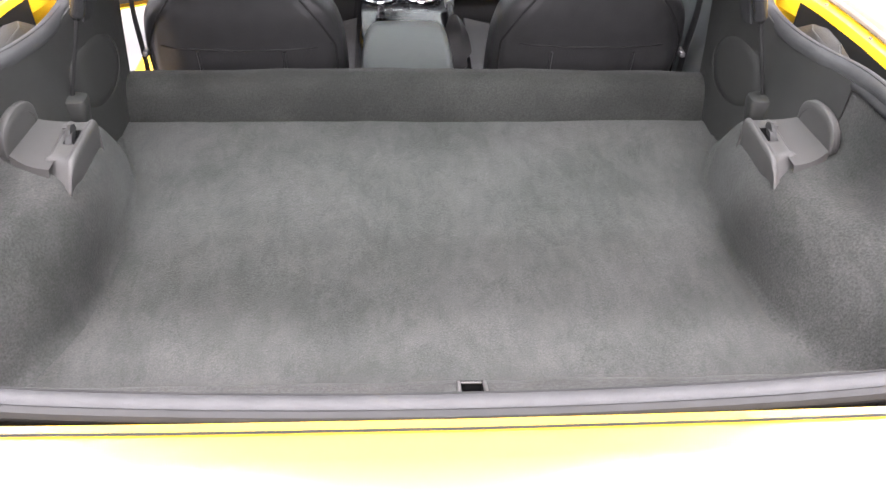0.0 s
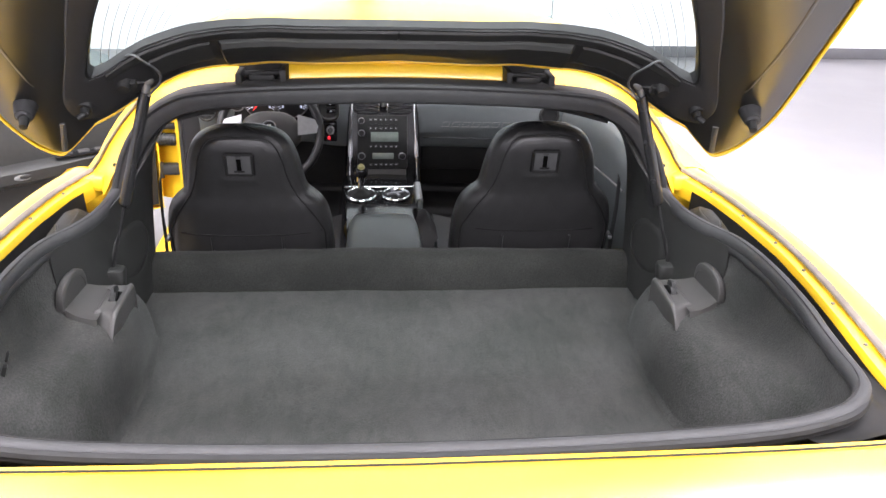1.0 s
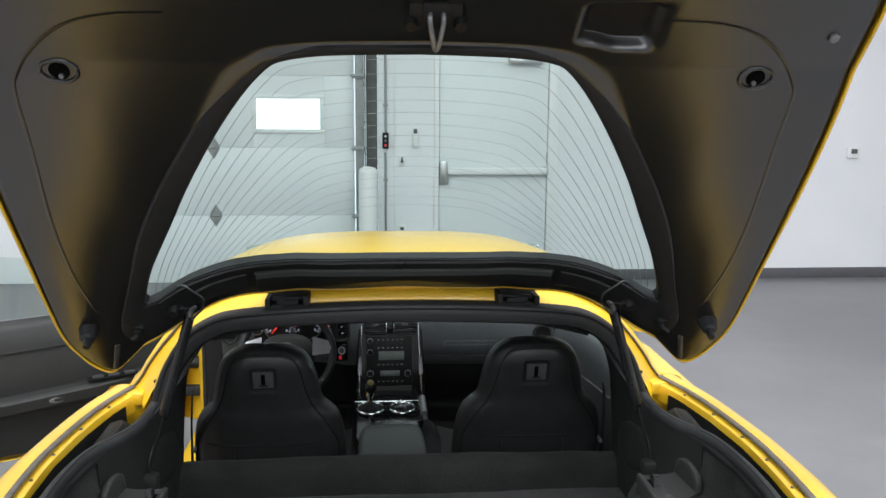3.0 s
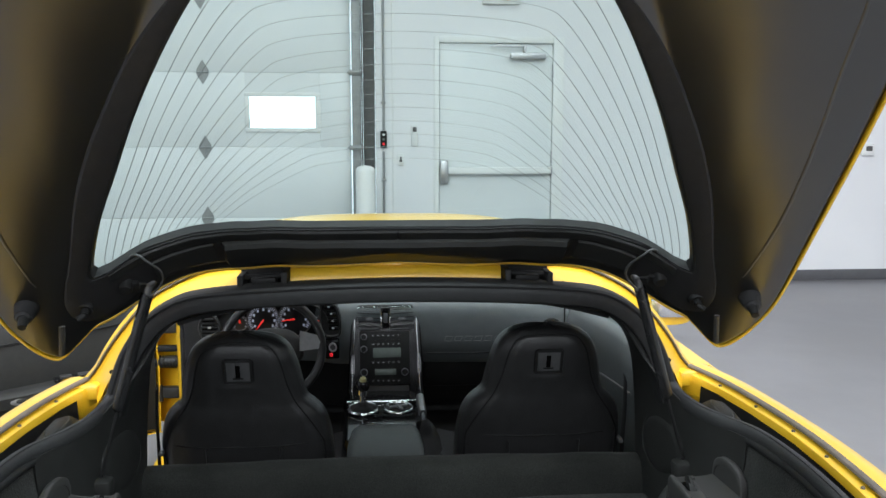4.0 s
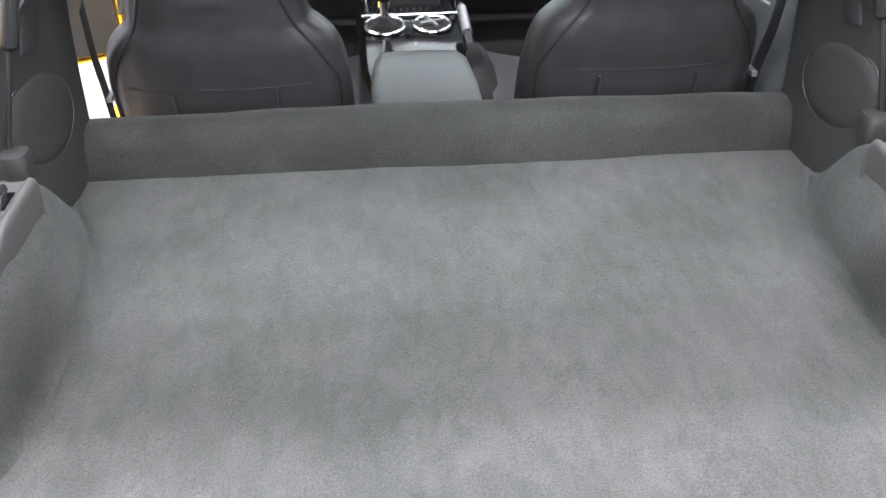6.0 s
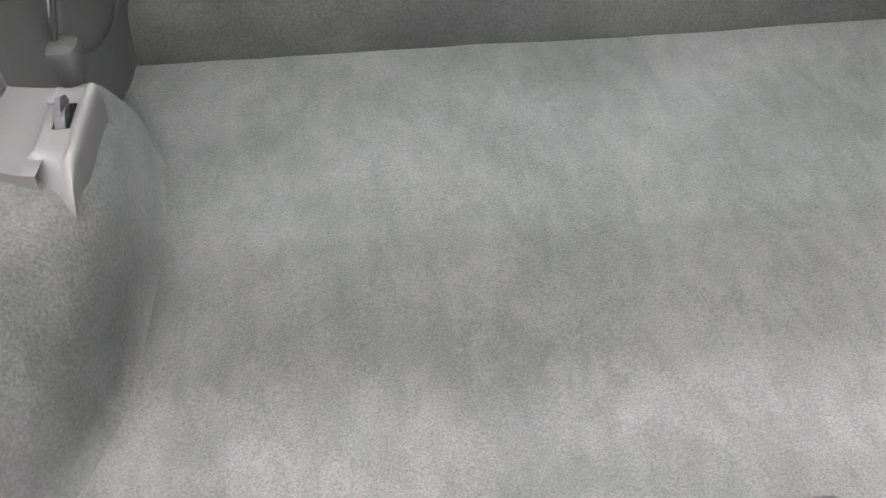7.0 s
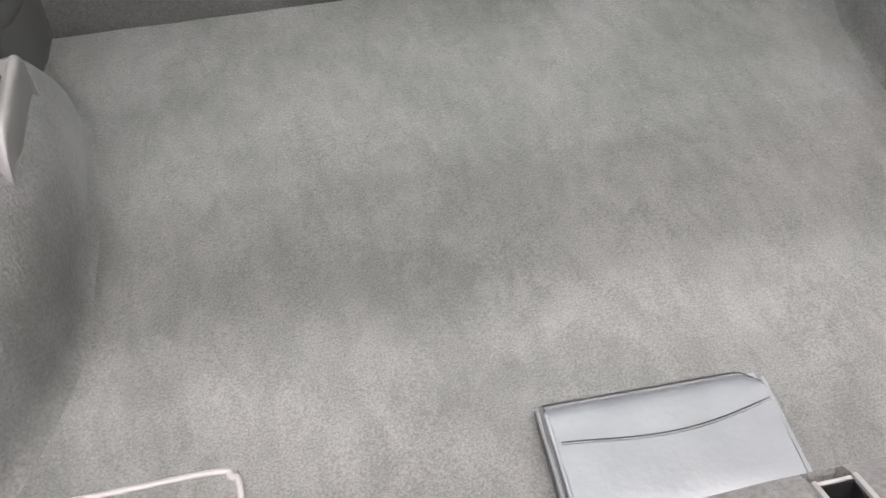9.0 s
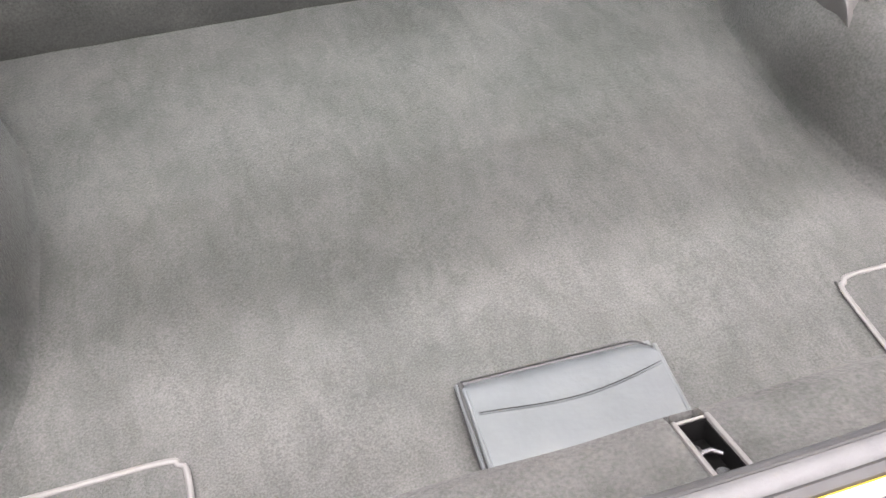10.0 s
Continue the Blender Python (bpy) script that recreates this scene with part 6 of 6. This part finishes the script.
# directions round the window, closer together at the pointed corners of the tailgate
DIRECTIONS = sorted([2 * math.pi * i / 420 for i in range(420)] + [math.pi + k * radians(a) for k in (-1, 1) for a in np.linspace(43.1, 46.5, 41)])


def by_angle(line):
    pts = curve([(x, y, 0) for x, y in line], 10)
    pts = pts + [Vector((-q.x, q.y, 0)) for q in reversed(pts[1:-1])]
    ang = [(math.atan2(q.x, 0.95 - q.y) % (2 * math.pi), q) for q in pts]
    ang.sort(key=lambda a: a[0])
    out = []
    for a in DIRECTIONS:
        k = next((j for j, w in enumerate(ang) if w[0] > a), 0)
        a0, q0 = ang[k - 1]
        a1, q1 = ang[k]
        span = (a1 - a0) % (2 * math.pi)
        f = ((a - a0) % (2 * math.pi)) / span if span > 1e-9 else 0.0
        out.append(q0.lerp(q1, f))
    return out


RECESS_LINE = [(0.40, 0.640), (0.49, 0.648), (0.56, 0.672), (0.62, 0.722), (0.660, 0.775), (0.678, 0.82), (0.690, 0.95), (0.711, 1.15), (0.715, 1.30), (0.704, 1.42), (0.698, 1.45)]


def hatch_relief(x, y):
    """The pressed grip pocket of the lining."""
    return 0.030 * step(x, 0.252, 0.276) * step(0.396 - x, 0, 0.024) * step(y, 0.598, 0.618) * step(0.714 - 0.012 * step(0.33 - x, 0, 0.05) - y, 0, 0.022)


def tailgate():
    n, m = len(DIRECTIONS), 80
    g, h = by_angle(GLASS_LINE), by_angle(HATCH_LINE)
    bm = bmesh.new()
    rows = []
    for j in range(m + 1):
        k = j / m
        row = []
        for i in range(n):
            q = g[i].lerp(h[i], k)
            edge = -0.012 * (1 - step(k, 0.02, 0.12)) + 0.010 * step(k, 0.965, 1.0)
            row.append(opened(q.x, q.y, hatch_relief(q.x, q.y) + edge))
        rows.append(row)
    loft(bm, rows, wrap=True)
    gate = part("tailgate", bm, HATCH_TRIM, CAR, "raised tailgate with a black lining and a curved rear window", 60)
    # yellow outer skin
    bm = bmesh.new()
    rows = []
    lap = [0.06 + 0.48 * step(q.y, 1.20, 1.40) for q in g]
    for k, dz in ((1.0, 0.004), (1.008, 0.016), (1.0, 0.030), (0.96, 0.038), (0.8, 0.044)):
        rows.append([opened(g[i].lerp(h[i], k).x, g[i].lerp(h[i], k).y, dz) for i in range(n)])
    for dk, dz in ((0.08, 0.042), (0.0, 0.020)):
        rows.append([opened(g[i].lerp(h[i], lap[i] + dk).x, g[i].lerp(h[i], lap[i] + dk).y, dz) for i in range(n)])
    loft(bm, rows, wrap=True)
    part("outer_skin", bm, YELLOW, gate, "glossy yellow outer skin", 40)
    bm = bmesh.new()
    sweep(bm, [opened(a.lerp(b, 1.008).x, a.lerp(b, 1.008).y, 0.004) for a, b in zip(g, h)], 0.0036, 8, closed=True)
    part("skin_hem", bm, YELLOW, gate, "yellow folded edge of the skin", 60)
    bm = bmesh.new()
    loft(bm, [[opened(x, y, 0.0285) for x in np.linspace(0.272, 0.378, 8)] for y in np.linspace(0.614, 0.696, 6)])
    thick(bm, 0.002)
    part("grip_pocket", bm, BLACK, gate, "matt black floor of the grip pocket")
    # rear window
    bm = bmesh.new()
    rows = []
    mid = Vector((0, 1.15, 0))
    for k in (0.001, 0.2, 0.4, 0.6, 0.8, 0.93, 1.02):
        rows.append([opened(mid.lerp(g[i], k).x, mid.lerp(g[i], k).y, 0.014) for i in range(0, n, 3)])
    rows.append([opened(g[i].lerp(h[i], lap[i] + 0.02).x, g[i].lerp(h[i], lap[i] + 0.02).y, 0.018) for i in range(0, n, 3)])
    low = loft(bm, rows, wrap=True)
    bm.faces.new(low[0])
    part("rear_window", bm, REAR_GLASS, gate, "green-tinted curved rear window with heating lines")
    # black frame round the window, widening into the corner plates
    f = by_angle(FRAME_LINE)
    bm = bmesh.new()
    rows = []
    for k, dz in ((-0.03, 0.013), (0.0, -0.004), (0.10, -0.013), (0.30, -0.014), (0.70, -0.013), (0.90, -0.012), (0.98, -0.008), (1.0, 0.002)):
        rows.append([opened(g[i].lerp(f[i], k).x, g[i].lerp(f[i], k).y, dz) for i in range(n)])
    loft(bm, rows, wrap=True)
    part("window_frame", bm, RUBBER, gate, "black plastic frame round the rear window", 35)
    # raised strip under the glass, in two halves that meet in the middle
    gx = sorted((q.x, q.y) for q in g if q.y > 1.405 and abs(q.x) < 0.585)
    for s in (-1, 1):
        bm = bmesh.new()
        rows = []
        for x in np.linspace(0.002, 0.57, 60):
            y0 = interp(s * x, [q[0] for q in gx], [q[1] for q in gx]) + 0.006
            w = interp(x, [0.0, 0.30, 0.42, 0.57], [0.034, 0.036, 0.028, 0.026])
            rows.append([opened(s * x, y0 + w * u, dz) for u, dz in ((-0.1, -0.004), (0.0, -0.011), (0.15, -0.0165), (0.8, -0.0185), (0.95, -0.017), (1.0, -0.008))])
        loft(bm, rows)
        part("edge_strip", bm, PLASTIC, gate, "smooth dark strip under the window glass", 30)
    # heating lines
    arch = [q for q in curve([(x, y, 0) for x, y in GLASS_LINE[:12]], 5)]
    arch = [Vector((-q.x, q.y, 0)) for q in reversed(arch[1:])] + arch
    foot = Vector((0, 1.50, 0))
    for i in range(14):
        kx, ky = 0.968 - 0.0225 * i, 0.955 - 0.050 * i
        bm = bmesh.new()
        sweep(bm, [opened(q.x * kx, foot.y + (q.y - foot.y) * ky, 0.0125) for q in arch], 0.0007, 4, flat=0.5)
        part("heating_line", bm, HEATER, gate)
    # stepped beam along the hinge edge, its lower lip arched in the middle
    bm = bmesh.new()
    rows = []
    for x in np.concatenate([np.linspace(-0.372, -0.358, 4), np.linspace(-0.34, 0.34, 50), np.linspace(0.358, 0.372, 4)]):
        ax = abs(x)
        drop = 0.014 + 0.020 * step(0.372 - ax, 0, 0.010)
        yb = interp(ax, [0, 0.10, 0.215, 0.30, 0.372], [1.583, 1.597, 1.624, 1.612, 1.592])
        ya = interp(ax, [0, 0.20, 0.30, 0.372], [1.524, 1.521, 1.508, 1.478])
        rows.append([opened(x, ya, -0.010), opened(x, ya + 0.005, -drop * 0.75), opened(x, ya + 0.014, -drop), opened(x, ya + (yb - ya) * 0.62, -drop), opened(x, yb - 0.012, -drop * 0.8), opened(x, yb, -0.004), opened(x, yb + 0.006, 0.012)])
    loft(bm, rows)
    part("hinge_beam", bm, PLASTIC, gate, "stepped black beam along the hinge edge", 30)
    for s in (-1, 1):
        bm = bmesh.new()
        loft(bm, [[opened(s * x, interp(x, [0.37, 0.41, 0.463, 0.505], [a0, b0, c0, d0]), dz) for x in np.linspace(0.385, 0.495, 10)]
                  for a0, b0, c0, d0, dz in ((1.482, 1.466, 1.458, 1.464, -0.012), (1.487, 1.471, 1.463, 1.469, -0.019), (1.560, 1.535, 1.522, 1.528, -0.019), (1.566, 1.541, 1.528, 1.534, -0.012))])
        part("end_panel", bm, PLASTIC, gate, "flush dark end panel of the beam", 30)
    # latch loop
    zz = hatch_z(0.02, 0.625)
    bm = bmesh.new()
    box(bm, -0.022, 0.060, 0.604, 0.650, zz - 0.008, zz - 0.002, 0.002)
    box(bm, -0.002, 0.040, 0.598, 0.636, zz - 0.016, zz - 0.008, 0.003)
    bmesh.ops.transform(bm, matrix=SWING, verts=bm.verts[:])
    part("latch_plate", bm, BLACK, gate, "black latch plate")
    bm = bmesh.new()
    sweep(bm, curve([(0.010, 0.616, zz - 0.012), (0.009, 0.622, zz - 0.026), (0.014, 0.650, zz - 0.032), (0.020, 0.672, zz - 0.033), (0.026, 0.650, zz - 0.032), (0.030, 0.622, zz - 0.026), (0.029, 0.616, zz - 0.012)], 5), 0.0042, 8, up=(0, 0, 1))
    bmesh.ops.transform(bm, matrix=SWING, verts=bm.verts[:])
    part("latch_loop", bm, STEEL, gate, "shiny steel latch loop")
    for x in (-0.012, 0.066):
        bm = bmesh.new()
        rod(bm, (x - 0.008, 0.638, zz - 0.010), (x - 0.008, 0.638, zz - 0.020), 0.012, 0.009, seg=14)
        bmesh.ops.transform(bm, matrix=SWING, verts=bm.verts[:])
        part("latch_screw", bm, BINDING, gate)
    for s in (-1, 1):
        def local(x, y, dz):
            return SWING @ Vector((s * x, y, hatch_z(x, y) + dz))
        # pressed ridge round the side panel
        bm = bmesh.new()
        sweep(bm, [local(q.x, q.y, 0.0006) for q in curve([(a, b, 0) for a, b in RECESS_LINE], 6)], 0.0050, 8, flat=0.24)
        part("lining_ridge", bm, HATCH_TRIM, gate, "pressed ridge of the lining", 60)
        # rubber stops, knobs, plugs and screws
        bm = bmesh.new()
        rod(bm, local(0.731, 1.508, 0.008), local(0.727, 1.500, -0.030), 0.025, 0.017, 20)
        rod(bm, local(0.727, 1.500, -0.029), local(0.726, 1.498, -0.036), 0.016, 0.011, 20)
        st = part("rubber_stop", bm, RUBBER, gate, "conical black rubber stop")
        bm = bmesh.new()
        rod(bm, local(0.725, 1.500, -0.034), local(0.723, 1.498, -0.056), 0.010, 0.008, 14)
        part("stop_tip", bm, BLACK, gate)
        bm = bmesh.new()
        rod(bm, local(0.630, 1.536, -0.008), local(0.630, 1.536, -0.018), 0.017, 0.015, 20)
        rod(bm, local(0.630, 1.536, -0.016), local(0.627, 1.534, -0.034), 0.0085, 0.008, 16)
        rod(bm, local(0.627, 1.534, -0.031), local(0.640, 1.536, -0.036), 0.006, 0.006, 12)
        part("guide_knob", bm, BLACK, gate, "black guide knob")
        bm = bmesh.new()
        ring = [local(0.594 + 0.030 * math.cos(a), 0.770 + 0.022 * math.sin(a), -0.001) for a in np.linspace(0, 2 * math.pi, 24, endpoint=False)]
        sweep(bm, ring, 0.0035, 8, closed=True)
        part("plug", bm, HATCH_TRIM, gate, "oval plug with a dark hole")
        bm = bmesh.new()
        rod(bm, local(0.594, 0.770, 0.008), local(0.594, 0.770, -0.0012), 0.017, 0.017, 20)
        part("plug_hole", bm, RECESS_SHADE, gate, "black disc standing for the shade in a round hole")
        bm = bmesh.new()
        rod(bm, local(0.592, 0.780, 0.002), local(0.592, 0.778, -0.006), 0.005, 0.004, 10)
        part("plug_screw", bm, STEEL, gate)
        bm = bmesh.new()
        rod(bm, local(0.690, 0.671, 0.012), local(0.690, 0.671, -0.006), 0.013, 0.009, 6)
        part("screw", bm, STEEL, gate, "steel screw head")
        # gas strut
        top = Vector((s * 0.516, 1.478, 1.114))
        low = Vector((s * 0.639, 1.479, 0.690))
        mid2 = top.lerp(low, 0.64)
        bm = bmesh.new()
        rod(bm, top.lerp(low, 0.06), mid2, 0.0124, seg=20)
        rod(bm, mid2, mid2 + (low - top).normalized() * 0.008, 0.0126, 0.007, 20)
        strut = part("gas_strut", bm, STRUT, CAR, "black gas strut holding the tailgate")
        bm = bmesh.new()
        rod(bm, mid2, low, 0.0038, seg=12)
        part("piston_rod", bm, BLACK, strut, "thin piston rod")
        bm = bmesh.new()
        rod(bm, top.lerp(low, 0.06), top, 0.008, 0.010, 14)
        bmesh.ops.create_uvsphere(bm, u_segments=14, v_segments=10, radius=0.013, matrix=Matrix.Translation(top))
        rod(bm, top, opened(s * 0.542, 1.510, -0.012), 0.006, seg=10)
        part("ball_socket", bm, STEEL, strut, "ball socket")
        bm = bmesh.new()
        base = opened(s * 0.546, 1.510, -0.017)
        rod(bm, opened(s * 0.550, 1.506, -0.012), opened(s * 0.550, 1.506, -0.030), 0.017, 0.012, 18)
        box(bm, -0.020, 0.020, -0.012, 0.012, -0.006, 0.006, 0.003, Matrix.Translation(base) @ Matrix.Rotation(radians(-OPEN), 4, "X"))
        part("ball_bracket", bm, BLACK, gate, "black strut bracket")
        bm = bmesh.new()
        loop = [(0.540, 1.398, 1.176), (0.512, 1.374, 1.186), (0.496, 1.380, 1.173), (0.480, 1.420, 1.146), (0.484, 1.450, 1.118), (0.503, 1.462, 1.096), (0.515, 1.464, 1.084)]
        sweep(bm, curve([(s * x, y, z) for x, y, z in loop], 8), 0.0026, 8)
        part("heater_wire", bm, PLATE, gate, "thin grey heater wire")
        # strip at the corner of the lining
        bm = bmesh.new()
        sweep(bm, [local(0.685, 1.580, -0.003), local(0.698, 1.630, -0.002), local(0.711, 1.678, 0.001)], 0.0062, 8, flat=0.35)
        part("corner_strip", bm, PLATE, gate, "pale strip at the corner of the lining")


# ---- loose things ----
def pouch():
    """Vinyl document wallet on the load floor."""
    m = Matrix.Translation((0.030, 0.836, 0.516)) @ Matrix.Rotation(radians(-1.5), 4, "Z")
    w, d = 0.115, 0.066
    th = holder("document_wallet", m.translation)
    tagged(th, "folded pale grey vinyl document wallet lying on the carpet", "wallet")

    def leaf(z0, z1, grow, puff, roll=0.0):
        bm = bmesh.new()
        rows = []
        for v in np.linspace(-1, 1, 36):
            row = []
            for u in np.linspace(-1, 1, 28):
                bul = puff * (1 - u ** 4) * (1 - v ** 4) - roll * max(0.0, (v - 0.70) / 0.30) ** 2.4
                # the far corner away from the spine is well rounded
                cut = 0.016 * max(0.0, (u - 0.80) / 0.20) ** 2 * max(0.0, (v - 0.5) / 0.5) * (roll > 0)
                row.append(m @ Vector((u * (w + grow), v * (d + grow) - cut, z1 + bul + 0.0012 * noise.noise(Vector((u * 2, v * 2, z0 * 50))))))
            rows.append(row)
        loft(bm, rows)
        out = bmesh.ops.extrude_face_region(bm, geom=bm.faces[:])["geom"]
        bmesh.ops.translate(bm, vec=(0, 0, z0 - z1), verts=[q for q in out if isinstance(q, bmesh.types.BMVert)])
        return bm
    part("back_cover", leaf(0.002, 0.005, 0.0, 0.0), POUCH, th, "pale grey vinyl cover", 50)
    part("pages", leaf(0.005, 0.012, -0.007, 0.0), BINDING, th, "folded papers inside", 50)
    top = part("front_cover", leaf(0.0125, 0.0185, 0.0, 0.005, 0.0125), POUCH, th, "pale grey vinyl cover", 50)
    # curved pocket edge
    pts = []
    for u in np.linspace(-0.93, 0.96, 14):
        v = 0.36 - 0.22 * math.cos((u - 0.15) * 1.7) * 1.0 + 0.12 * u
        pts.append(m @ Vector((u * w, v * d, 0.0190 + 0.005 * (1 - u ** 4) * (1 - v ** 4))))
    bm = bmesh.new()
    sweep(bm, curve(pts, 3), 0.0008, 6)
    part("pocket_edge", bm, BINDING, top, "dark curved pocket edge")
    bm = bmesh.new()
    sweep(bm, [q + Vector((0, -0.0022, 0)) for q in curve(pts, 3)], 0.0010, 6)
    part("pocket_hem", bm, POUCH, top, "raised hem of the pocket")
    # Dark cord in place of the shading where the cover rolls over.
    bm = bmesh.new()
    sweep(bm, curve([m @ Vector((u * w * 0.99, d * 1.0 - 0.016 * max(0.0, (u - 0.80) / 0.20) ** 2, 0.0065)) for u in np.linspace(1, -1, 15)], 3), 0.0040, 8)
    part("binding_and_fold_shade", bm, BINDING, top, "dark cord standing for the shade under the fold")
    for u in (-0.985, 0.985):
        bm = bmesh.new()
        sweep(bm, curve([m @ Vector((u * w, v * d, 0.0184 - 0.0125 * max(0.0, (v - 0.70) / 0.30) ** 2.4)) for v in np.linspace(-1, 0.80, 12)], 3), 0.0026, 8, flat=0.7)
        part("binding_and_fold_shade", bm, POUCH, top)
    for k, (z, mt) in enumerate(((0.006, POUCH), (0.014, POUCH), (0.010, BLACK))):
        cords("spine_layer", [m @ Vector((-w - 0.004 - 0.001 * k, v * d, z)) for v in (-1, -0.5, 0, 0.5, 0.95)], 0.0022, mt, th, "folded vinyl layer at the spine", seg=8)
    cords("spine_fold", [m @ Vector((-w - 0.001, v * d, 0.010 + 0.002 * math.sin(v * 3))) for v in (-1, -0.5, 0, 0.5, 0.97)], 0.0055, BLACK, th, "dark folded spine")


DOOR_ANGLE = -62.0
room()
overhead_door()
exit_door()
wall_bits()
set_wall_along(0.03)
load_space()
hoop()
quarter_panels()
brackets()
body()
front_end()
seats()
cabin()
driver_door()
tailgate()
pouch()
